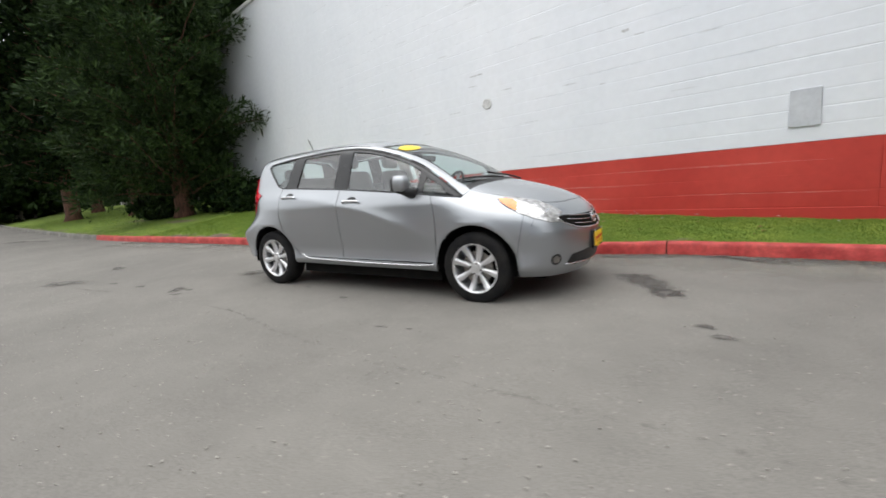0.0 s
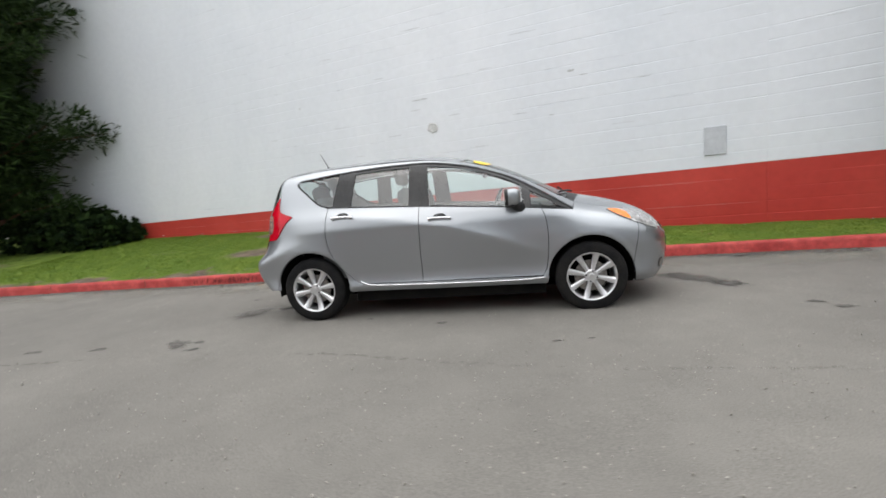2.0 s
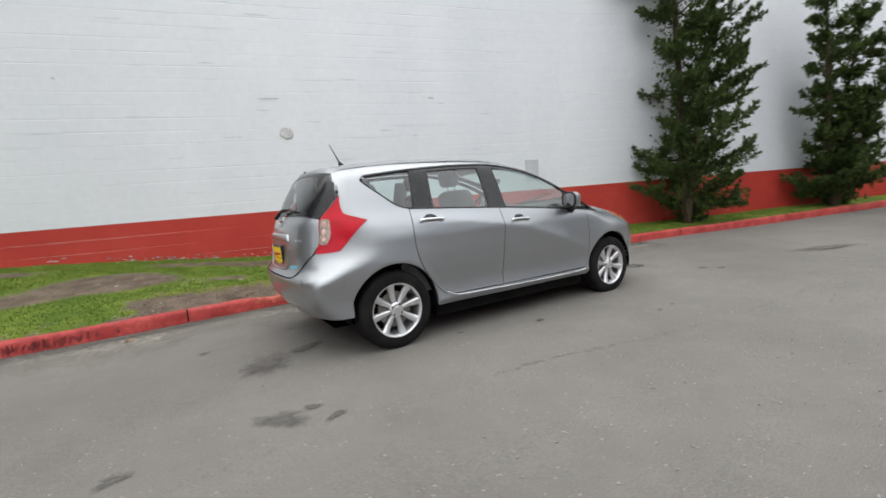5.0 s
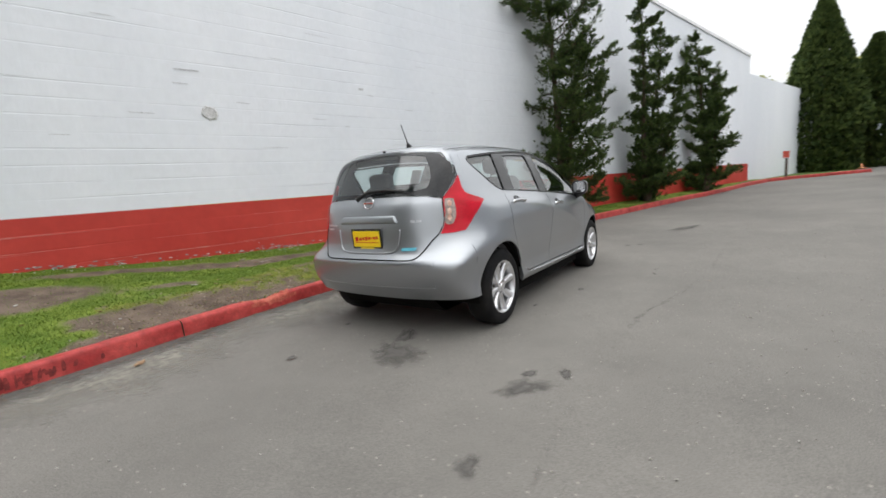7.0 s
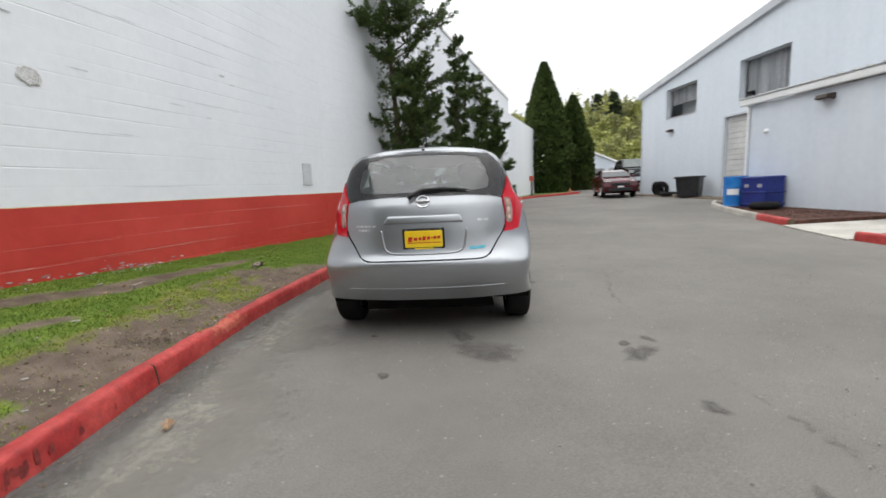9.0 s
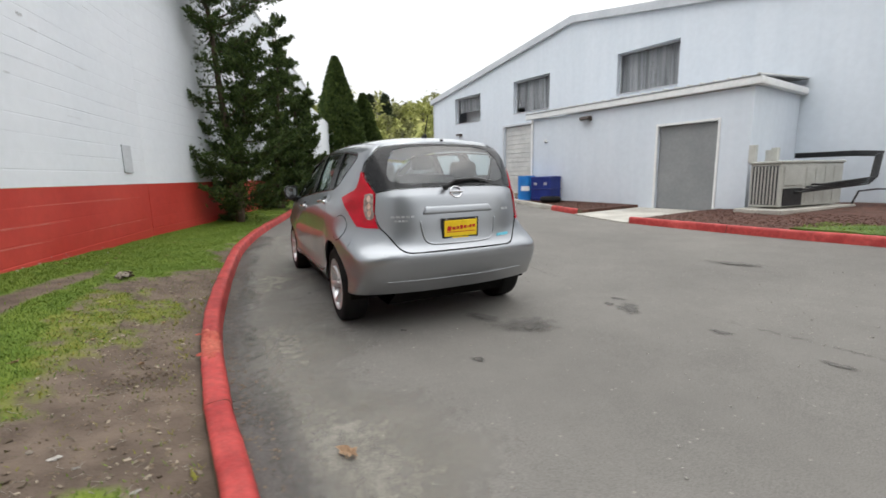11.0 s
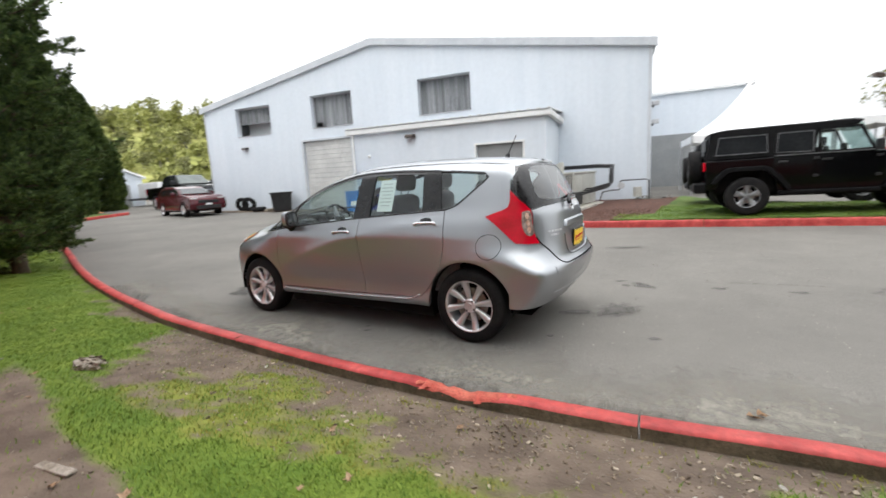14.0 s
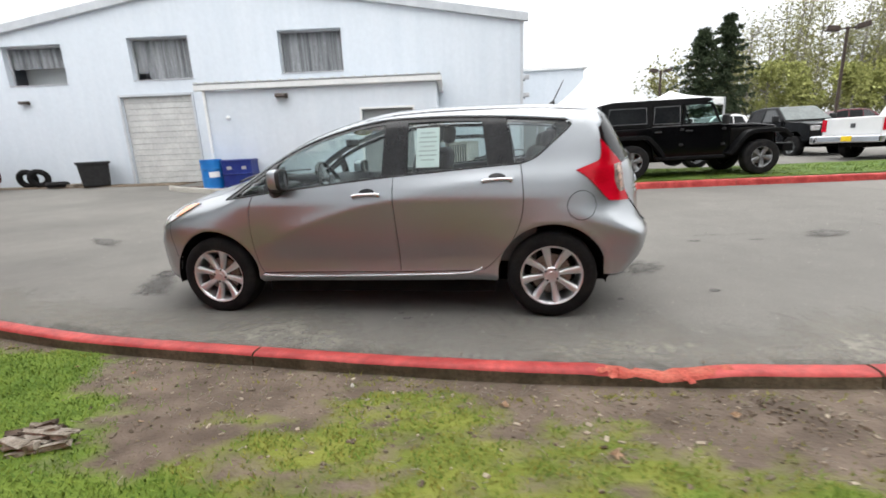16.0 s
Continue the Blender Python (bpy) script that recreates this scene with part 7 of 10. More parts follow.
    skin("nose_filler", [(x, y * sgn, z) for x, y, z in ((3.02, 0.60, 0.84), (3.14, 0.52, 0.80), (3.22, 0.40, 0.79), (3.33, 0.34, 0.72), (3.31, 0.46, 0.66), (3.22, 0.60, 0.68))], Vector((-0.9, -0.75 * sgn, -0.75)).normalized(), PAINT, car, off=-0.004, step=0.02)
    f_side = [xz(3.03, 0.45), xz(3.06, 0.58), xz(3.09, 0.70), xz(3.06, 0.80)]
    fs3 = [tuple(v) for v in lifted([np.array(p) * (1, sgn, 1) for p in dense([xz(2.962, 0.24), xz(2.972, 0.31), xz(2.968, 0.362)] + f_side, 0.06, False)], d)]
    ff3 = [tuple(v) for v in lifted([np.array(p) * (1, sgn, 1) for p in dense([(3.4, 0.42, 0.22), (3.4, 0.42, 0.45), (3.4, 0.42, 0.70), (3.4, 0.42, 0.735)], 0.06, False)], FACE)]
    skin("front_corner", fs3 + list(reversed(ff3)), Vector((-1, -0.9 * sgn, 0)), PAINT, car, step=0.03)
    # handles, fuel flap, badges, mirror
    for hx, hz, dl in ((0.365, 0.985, rd), (1.295, 0.915, fd)):
        cup = [xz(hx + 0.115 * math.cos(a), hz + 0.034 * math.sin(a)) for a in np.linspace(0, math.tau, 25)[:-1]]
        skin("handle_cup", cup, d, PAINT, dl, off=0.001, step=0.012, flip=flip)
        # flat black patch paints the shade in the handle cup
        dark = [xz(hx + 0.058 * math.cos(a), hz + 0.022 + 0.026 * math.sin(a)) for a in np.linspace(0, math.tau, 19)[:-1]]
        skin("handle_recess_shade", dark, d, GLOSS_BLACK, dl, off=0.0025, step=0.012, flip=flip, label="black patch painting the shaded hollow behind the handle")
        cord("handle", [xz(hx - 0.105, hz - 0.002), xz(hx - 0.06, hz + 0.002), xz(hx + 0.06, hz), xz(hx + 0.105, hz - 0.006)], d, 0.0115, CHROME, dl, off=0.020, label="chrome door handle", flip=flip)
        cord("handle_root", [xz(hx - 0.105, hz - 0.004), xz(hx - 0.085, hz - 0.002)], d, 0.016, CHROME, dl, off=0.008, flip=flip)
        cord("handle_root", [xz(hx + 0.085, hz - 0.002), xz(hx + 0.105, hz - 0.006)], d, 0.016, CHROME, dl, off=0.008, flip=flip)
    cap = new("side_mirror")
    cap.parent = car
    fore, wide = (0.055, 0.070) if left else (0.078, 0.080)
    bm = bmesh.new()
    bmesh.ops.create_uvsphere(bm, u_segments=24, v_segments=16, radius=1.0)
    for v in bm.verts:
        x, y, z = v.co
        sq = lambda t, pw: math.copysign(abs(t) ** pw, t)
        v.co = (fore * sq(x, 0.8) if x > 0 else 0.045 * sq(x, 0.25), wide * 1.02 * sq(y, 0.62), 0.074 * sq(z, 0.62))
    bm.transform(Matrix.Translation((1.945, sgn * 0.893, 1.057)) @ Matrix.Rotation(radians(-8 * sgn), 4, "Z"))
    part("mirror_shell", bm, PAINT, cap, smooth=True)
    g = Geo()
    rim_m = [(wide * math.copysign(abs(math.cos(a)) ** 0.6, math.cos(a)), 0.072 * math.copysign(abs(math.sin(a)) ** 0.6, math.sin(a))) for a in np.linspace(0, math.tau, 29)[:-1]]
    g.add([(1.925, sgn * 0.893 + y, 1.057 + z) for y, z in rim_m] + [(1.892, sgn * 0.893 + y * 1.03, 1.057 + z * 1.03) for y, z in rim_m] + [(1.890, sgn * 0.893 + y * 0.88, 1.057 + z * 0.86) for y, z in rim_m] + [(1.900, sgn * 0.893 + y * 0.86, 1.057 + z * 0.84) for y, z in rim_m],
          [(r0 * 28 + i, r0 * 28 + (i + 1) % 28, (r0 + 1) * 28 + (i + 1) % 28, (r0 + 1) * 28 + i) for r0 in range(3) for i in range(28)])
    link("mirror_bezel", g, BLACK_PLASTIC, cap, "black bezel round the mirror glass", True)
    bm = bmesh.new()
    bmesh.ops.create_uvsphere(bm, u_segments=20, v_segments=12, radius=1.0)
    for v in bm.verts:
        v.co = (0.055 * v.co.x, wide * 0.92 * v.co.y, 0.040 * v.co.z)
    bm.transform(Matrix.Translation((1.945, sgn * 0.885, 1.006)))
    part("mirror_base", bm, BLACK_PLASTIC, cap, "black mirror foot", True)
    g = Geo()
    g.tube([(1.97, sgn * 0.90, 1.005), (1.99, sgn * 0.84, 0.975), (2.02, sgn * 0.795, 0.955)], [0.045, 0.042, 0.05], 10)
    link("mirror_stalk", g, BLACK_PLASTIC, cap, smooth=True)
    g = Geo()
    g.add([(1.897, sgn * 0.893 + y * 0.87, 1.057 + z * 0.85) for y, z in rim_m], [tuple(range(28)) if left else tuple(reversed(range(28)))])
    link("mirror_glass", g, CHROME, cap, "mirror glass")
    if left:
        ringf = [xz(-0.195 + 0.098 * math.cos(a), 0.80 + 0.098 * math.sin(a)) for a in np.linspace(0, math.tau, 41)[:-1]]
        ringi = [xz(-0.195 + 0.093 * math.cos(a), 0.80 + 0.093 * math.sin(a)) for a in np.linspace(0, math.tau, 41)[:-1]]
        skin("fuel_flap_gap", ringf, d, GLOSS_BLACK, car, off=0.0012, step=0.02)
        skin("fuel_flap", ringi, d, PAINT, car, off=0.0026, step=0.02, flange=0.0015)
    # wheel housings
    for cx_ in (0.0, 2.6):
        g = Geo()
        rows = []
        for a in np.linspace(-0.15, math.pi + 0.15, 25):
            rows.append([(cx_ + 0.372 * math.cos(a), sgn * w, 0.31 + 0.372 * math.sin(a)) for w in (0.80, 0.62, 0.52)])
        g.grid(rows)
        g.add([r[2] for r in rows], [tuple(range(25))])
        link("wheel_arch", g, LINER, car, "matt black wheel housing")

# seams in the dark: bumpers
for flip, d in ((False, SIDE_L), (True, SIDE_R)):
    ribbon("bumper_seam", [xz(2.965, 0.415), xz(2.99, 0.55), xz(3.015, 0.70), xz(3.01, 0.755)], d, 0.003, LINER, car, flip=flip)

# rear: tailgate, glass, bumper
half = lambda pts: [(-0.6, y, z) for y, z in pts] + [(-0.6, -y, z) for y, z in reversed(pts)]
gate_half = [(0.0, 0.626), (0.25, 0.626), (0.42, 0.628), (0.484, 0.657), (0.547, 0.748), (0.590, 0.804), (0.609, 0.854), (0.614, 0.91), (0.609, 0.965), (0.594, 1.058), (0.50, 1.078), (0.30, 1.090), (0.0, 1.094)]
gate = skin("tailgate", half(gate_half[:-1])[1:], BACK, PAINT, car, step=0.03, flange=0.02, label="silver tailgate with a plate recess")
edge = [(y, z - 0.024) for _, y, z in ROOF_BACK]
glass_half = [(0.0, 1.099), (0.30, 1.095), (0.50, 1.083), (0.597, 1.064), (0.634, 1.153), (0.645, 1.222), (0.604, 1.33)] + edge
gap_half = gate_half[:7]
cord("gate_gap", [(-0.7, -y, z) for y, z in reversed(gap_half)] + [(-0.7, y, z) for y, z in gap_half[1:]], BACK, 0.0045, LINER, car, off=0.001, label="dark gap round the tailgate")
skin("rear_screen", half(glass_half[:-1])[1:], BACK, GLASS_TINT, car, off=-0.002, step=0.035, label="tinted rear screen")
band = [(0.0, 1.104), (0.30, 1.100), (0.50, 1.088), (0.592, 1.07), (0.628, 1.153), (0.638, 1.222), (0.598, 1.325)] + [(y * 0.99, z - 0.006) for y, z in edge[:-1]] + [(0.0, edge[-1][1] - 0.006), (0.0, 1.415), (0.30, 1.405), (0.42, 1.380), (0.475, 1.30), (0.505, 1.20), (0.49, 1.145), (0.40, 1.125), (0.0, 1.125)]
for s in (1, -1):
    skin("screen_border", [(-0.6, s * y, z) for y, z in band], BACK, GLOSS_BLACK, car, off=0.0005, step=0.03, label="black screen border")
low_half = [(0.0, 0.619), (0.25, 0.619), (0.426, 0.621), (0.491, 0.652), (0.554, 0.743), (0.594, 0.794), (0.600, 0.794), (0.600, 0.312), (0.3, 0.304), (0.0, 0.302)]
skin("rear_bumper", half(low_half[:-1])[1:], BACK, PAINT, car, step=0.03, flange=0.03, label="silver rear bumper")
cord("bumper_lip", [(-0.7, y, 0.408 + 0.02 * y * y) for y in np.linspace(-0.59, 0.59, 15)], BACK, 0.005, PAINT, car, off=-0.0018, label="raised lip along the rear bumper")
# plate recess, plinth, plate
rec = [(0.0, 0.672), (0.22, 0.676), (0.285, 0.70), (0.315, 0.78), (0.325, 0.87), (0.29, 0.905), (0.0, 0.908)]
skin("plate_recess", half(smooth_line(rec, 3)[:-1])[1:], BACK, PAINT, gate, off=0.0015, step=0.03)
cord("recess_lip", [(-0.6, 0.318, 0.85), (-0.6, 0.30, 0.735), (-0.6, 0.27, 0.690), (-0.6, 0.2, 0.674), (-0.6, 0.0, 0.670), (-0.6, -0.2, 0.674), (-0.6, -0.27, 0.690), (-0.6, -0.30, 0.735), (-0.6, -0.318, 0.85)], BACK, 0.007, PAINT, gate, off=0.002)
bm = bmesh.new()
bmesh.ops.create_cube(bm, size=1.0, matrix=Matrix.Translation((-0.655, 0, 0.925)) @ Matrix.Diagonal((0.07, 0.60, 0.058, 1)))
for v in bm.verts:
    if v.co.z > 0.92:
        v.co.y *= 0.90
        v.co.x += 0.012
    v.co.x += 0.26 * v.co.y ** 2
bmesh.ops.bevel(bm, geom=bm.edges[:], offset=0.014, segments=3, affect="EDGES", profile=0.5)
part("plate_lamp_bar", bm, PAINT, gate, "silver grip bar above the plate", True)
PL = lifted([(-0.6, 0.0, 0.782)], BACK)[0]
plate_m = Matrix.Translation((PL[0] - 0.012, 0.0, 0.782)) @ Matrix.Rotation(radians(-4), 4, "Y")


def dealer_plate(m, parent):
    """A yellow dealer plate in a black frame with red strokes in place of lettering; faces -x."""
    pl = new("number_plate")
    pl.parent = parent
    pl.matrix_world = m
    tagged(pl, "yellow dealer plate in a black frame")
    beveled("plate_frame", (-0.004, -0.156, -0.080), (0.008, 0.156, 0.080), BLACK_PLASTIC, pl, 0.006)
    beveled("plate_face", (-0.007, -0.140, -0.062), (0.0, 0.140, 0.062), YELLOW, pl, 0.003)
    rr = random.Random(6)
    g = Geo()
    for y0, y1, h in ((0.118, 0.085, 0.040), (0.075, 0.048, 0.026), (0.040, 0.018, 0.026), (0.010, -0.014, 0.034), (-0.022, -0.046, 0.026), (-0.054, -0.066, 0.012), (-0.072, -0.092, 0.024), (-0.098, -0.122, 0.024)):
        zc = 0.004 - y0 * 0.06
        g.add([(-0.0085, y0, zc - h * 0.4), (-0.0085, y1, zc - h * 0.4), (-0.0085, y1 - 0.004, zc + h * 0.5), (-0.0085, y0 - 0.004, zc + h * 0.5),
               (-0.007, y0, zc - h * 0.4), (-0.007, y1, zc - h * 0.4), (-0.007, y1 - 0.004, zc + h * 0.5), (-0.007, y0 - 0.004, zc + h * 0.5)], [(0, 1, 2, 3), (0, 3, 7, 4), (1, 5, 6, 2), (2, 6, 7, 3), (0, 4, 5, 1)])
    link("red_strokes", g, RED_INK, pl, "red strokes of unreadable script")
    beveled("red_bar", (-0.0085, -0.125, -0.030), (-0.0065, 0.120, -0.024), RED_INK, pl, 0.001)
    beveled("yellow_bar", (-0.0055, -0.07, -0.078), (-0.003, 0.07, -0.066), YELLOW, pl, 0.001)
    for s in (1, -1):
        g = Geo()
        g.tube([(-0.004, s * 0.125, 0.071), (-0.009, s * 0.125, 0.071)], 0.006, 8)
        link("screw", g, CHROME, pl)


dealer_plate(plate_m, gate)
# emblem, badges
EM = lifted([(-0.6, 0.0, 1.055)], BACK)[0]
g = torus(0.044, 0.006, 28, 8, 0.7)
em = link("round_emblem", g, CHROME, gate, "plain round chrome emblem", True)
em.matrix_world = Matrix.Translation((EM[0] - 0.006, 0, 1.055)) @ Matrix.Rotation(radians(-70), 4, "Y") @ Matrix.Diagonal((1, 1.05, 1, 1))
beveled("emblem_bar", (EM[0] - 0.016, -0.055, 1.046), (EM[0] - 0.004, 0.055, 1.064), CHROME, gate, 0.004)
for y0, y1, z in ((0.52, 0.35, 0.885), (0.50, 0.40, 0.855)):
    k = 5 if z > 0.87 else 4
    for i in range(k):
        a, b = y0 + (y1 - y0) * i / k, y0 + (y1 - y0) * (i + 0.72) / k
        skin("badge_bar", [(-0.6, a, z - 0.007), (-0.6, b, z - 0.007), (-0.6, b, z + 0.007), (-0.6, a, z + 0.007)], BACK, ALU, gate, off=0.003, step=0.02, flange=0.003)
for a, b in ((-0.40, -0.435), (-0.445, -0.48)):
    skin("badge_bar", [(-0.6, a, 0.897), (-0.6, b, 0.897), (-0.6, b, 0.915), (-0.6, a, 0.915)], BACK, ALU, gate, off=0.003, step=0.02, flange=0.003)
skin("blue_badge", [(-0.6, -0.33, 0.690), (-0.6, -0.45, 0.694), (-0.6, -0.455, 0.716), (-0.6, -0.335, 0.712)], BACK, BLUE_BADGE, gate, off=0.004, step=0.02, flange=0.004, label="small blue badge")
# wiper, high brake lamp, spoiler lip, antenna
wp = new("rear_wiper")
wp.parent = car
g = Geo()
g.tube([tuple(v) for v in lifted([(-0.6, 0.105, 1.065), (-0.6, 0.06, 1.10), (-0.6, 0.0, 1.128), (-0.6, -0.12, 1.132)], BACK, 0.035)], [0.020, 0.014, 0.012, 0.008], 8)
link("wiper_arm", g, BLACK_PLASTIC, wp, smooth=True)
g = Geo()
g.tube([tuple(v) for v in lifted([(-0.6, 0.02, 1.122), (-0.6, -0.15, 1.138), (-0.6, -0.34, 1.122)], BACK, 0.022)], [0.010, 0.013, 0.006], 6)
link("wiper_blade", g, BLACK_PLASTIC, wp)
rows_t = []
back_x = lambda y: float(np.interp(abs(y), [p[1] for p in reversed(ROOF_BACK)], [p[0] for p in reversed(ROOF_BACK)]))
for y in np.linspace(-0.50, 0.50, 27):
    e = 1 - (abs(y) / 0.50) ** 6
    x1 = back_x(y)
    z0 = float(lifted([(x1 + 0.07, y, 1.5)], DOWN)[0][2])
    z1 = float(lifted([(x1, y, 1.5)], DOWN)[0][2])
    xg = float(lifted([(-0.6, y, z1 - 0.026)], BACK)[0][0])
    rows_t.append([(x1 + 0.07, y, z0 + 0.001), (x1, y, z1 + 0.002 + 0.003 * e), (x1 - 0.024 * e - 0.002, y, z1 - 0.004), (x1 - 0.026 * e - 0.003, y, z1 - 0.012), (xg + 0.002, y, z1 - 0.026)])
g = Geo()
g.grid(rows_t)
link("spoiler", g, PAINT, car, "silver roof spoiler lip", True)
beveled("brake_lamp", (ROOF_BACK[-1][0] - 0.034, -0.012, ROOF_BACK[-1][2] - 0.006), (ROOF_BACK[-1][0] - 0.02, 0.012, ROOF_BACK[-1][2] + 0.010), GLOSS_BLACK, car, 0.003)
an = new("roof_antenna")
an.parent = car
g = Geo()
zt = float(lifted([(-0.05, 0, 1.5)], DOWN)[0][2])
g.tube([(-0.05, 0, zt), (-0.07, 0, zt + 0.03)], [0.028, 0.012], 12)
link("antenna_foot", g, BLACK_PLASTIC, an)
g = Geo()
g.tube([(-0.06, 0, zt + 0.02), (-0.145, 0, zt + 0.185)], [0.006, 0.0035], 6)
link("antenna_rod", g, BLACK_PLASTIC, an)

# roof, windscreen, bonnet, front
rail_pts = [lifted([xz(x, float(RAIL(x)))], SIDE_L)[0] for x in np.linspace(-0.18, 2.42, 45)]
roof_edge = [p for p in rail_pts if p[0] < 1.50]
roof_out = [(p[0], p[1] + 0.002, 1.5) for p in roof_edge] + [(1.535, 0.35, 1.5), (1.555, 0.0, 1.5), (1.535, -0.35, 1.5)] + [(p[0], -p[1] - 0.002, 1.5) for p in reversed(roof_edge)] + [(x, -y, 1.5) for x, y, z in ROOF_BACK] + [(x, y, 1.5) for x, y, z in reversed(ROOF_BACK[:-1])]
skin("roof", roof_out, DOWN, PAINT, car, off=0.0, step=0.05)
for s in (1, -1):
    cord("roof_ditch", [(x, s * 0.52, 1.5) for x in np.linspace(-0.25, 1.15, 9)], DOWN, 0.0025, GLOSS_BLACK, car, off=-0.001)
scr = [p for p in rail_pts if 1.48 < p[0] < 2.40]
wd = Vector((-0.62, 0, -0.78))
screen = [(1.555, 0.0, 1.47), (1.535, 0.35, 1.46)] + [(p[0], p[1] - 0.002, p[2]) for p in scr] + [(2.435, 0.62, 1.02), (2.485, 0.35, 1.05), (2.50, 0.0, 1.06), (2.485, -0.35, 1.05), (2.435, -0.62, 1.02)] + [(p[0], -p[1] + 0.002, p[2]) for p in reversed(scr)] + [(1.535, -0.35, 1.46)]
skin("windscreen", screen, wd, GLASS, car, off=-0.003, step=0.05, label="windscreen glass")
for s in (1, -1):
    cord("screen_edge", [(p[0], s * (p[1] - 0.010), p[2]) for p in scr], wd, 0.004, GLOSS_BLACK, car, off=-0.002)
cowl = [(2.435, 0.62, 1.0), (2.485, 0.35, 1.0), (2.50, 0.0, 1.0), (2.485, -0.35, 1.0), (2.435, -0.62, 1.0), (2.50, -0.63, 1.0), (2.575, -0.35, 1.0), (2.59, 0.0, 1.0), (2.575, 0.35, 1.0), (2.50, 0.63, 1.0)]
skin("cowl", cowl, DOWN, BLACK_PLASTIC, car, off=-0.004, step=0.04, label="black cowl below the windscreen")
for y0, y1 in ((0.45, -0.10), (-0.05, -0.55)):
    cord("front_wiper", [(2.52, y0, 1.0), (2.47, (y0 + y1) / 2, 1.05), (2.40, y1, 1.08)], wd, 0.009, BLACK_PLASTIC, car, off=0.016)
skin("yellow_sticker", [(1.68 + 0.085 * math.cos(a), -0.33 + 0.15 * math.sin(a), 1.41) for a in np.linspace(0, math.tau, 23)[:-1]], DOWN, YELLOW, car, off=0.001, step=0.03, label="yellow sticker on the windscreen")
fe = [(2.50, 0.965), (2.537, 0.958), (2.62, 0.934), (2.712, 0.917), (2.80, 0.903), (2.931, 0.877)]
fe3 = [lifted([xz(*p)], SIDE_L)[0] for p in dense(fe, 0.05, False)]
hood_r = [(p[0], p[1] - 0.002, 1.0) for p in fe3]
nose = [(3.04, 0.533, 1), (3.12, 0.480, 1), (3.177, 0.355, 1), (3.203, 0.224, 1), (3.215, 0.0, 1)]
hood = [(2.50, 0.63, 1.0)] + hood_r + nose + [(x, -y, z) for x, y, z in reversed(nose[:-1])] + [(x, -y, z) for x, y, z in reversed(hood_r)] + [(2.50, -0.63, 1.0), (2.578, -0.35, 1.0), (2.593, 0.0, 1.0), (2.578, 0.35, 1.0)]
skin("bonnet", hood, DOWN, PAINT, car, off=0.001, step=0.04, flange=0.005, label="silver bonnet")
lip_in = [(2.936, 0.60), (3.044, 0.538), (3.124, 0.485), (3.182, 0.358), (3.208, 0.226), (3.220, 0.0)]
lip_out = [(3.330, 0.0), (3.312, 0.20), (3.258, 0.37), (3.165, 0.53), (3.05, 0.68)]
lip = lip_in + [(x, -y) for x, y in reversed(lip_in[:-1])] + [(x, -y) for x, y in reversed(lip_out)] + lip_out[1:]
skin("nose_panel", [(x, y, 1) for x, y in lip], DOWN, PAINT, car, step=0.03)
face_half = [(0.0, 0.22), (0.421, 0.22), (0.421, 0.745), (0.34, 0.765), (0.18, 0.778), (0.0, 0.780)]
skin("front_bumper", [(3.4, y, z) for y, z in face_half] + [(3.4, -y, z) for y, z in reversed(face_half[1:-1])], FACE, PAINT, car, step=0.03, label="silver front bumper")
gr = [(0.0, 0.578), (0.31, 0.595), (0.433, 0.627), (0.504, 0.656), (0.548, 0.692), (0.540, 0.712), (0.466, 0.712), (0.346, 0.707), (0.185, 0.700), (0.0, 0.698)]
grille = skin("grille", [(3.4, y, z) for y, z in gr] + [(3.4, -y, z) for y, z in reversed(gr[1:-1])], FACE, LINER, car, off=0.003, step=0.03, label="black grille with chrome bars")
for z0, hw in ((0.615, 0.38), (0.648, 0.46), (0.682, 0.50)):
    cord("grille_bar", [(3.4, y, z0 + 0.16 * y * y) for y in np.linspace(-hw, hw, 13)], FACE, 0.003, CHROME, grille, off=0.008)
cord("grille_frame", [(3.4, s_ * y, z) for s_, pts in ((-1, list(reversed(gr[1:5]))), (1, gr[:5])) for y, z in pts], FACE, 0.007, CHROME, grille, off=0.004)
g = torus(0.046, 0.007, 24, 8, 0.8)
fe_ = link("front_emblem", g, CHROME, grille, "plain round chrome emblem", True)
fx = float(lifted([(3.4, 0, 0.655)], FACE)[0][0])
fe_.matrix_world = Matrix.Translation((fx + 0.016, 0, 0.655)) @ Matrix.Rotation(radians(75), 4, "Y")
beveled("front_emblem_bar", (fx + 0.010, -0.055, 0.646), (fx + 0.024, 0.055, 0.664), CHROME, grille, 0.004)
lowg = [(0.0, 0.300), (0.38, 0.292), (0.49, 0.322), (0.45, 0.392), (0.20, 0.408), (0.0, 0.410)]
skin("lower_intake", [(3.4, y, z) for y, z in lowg] + [(3.4, -y, z) for y, z in reversed(lowg[1:-1])], FACE, BLACK_PLASTIC, car, off=0.002, step=0.03, label="black lower intake")
cord("intake_lip", [(3.4, y, 0.292 + 0.10 * y * y) for y in np.linspace(-0.50, 0.50, 13)], FACE, 0.006, CHROME, car, off=0.003, label="thin bright lip under the intake")
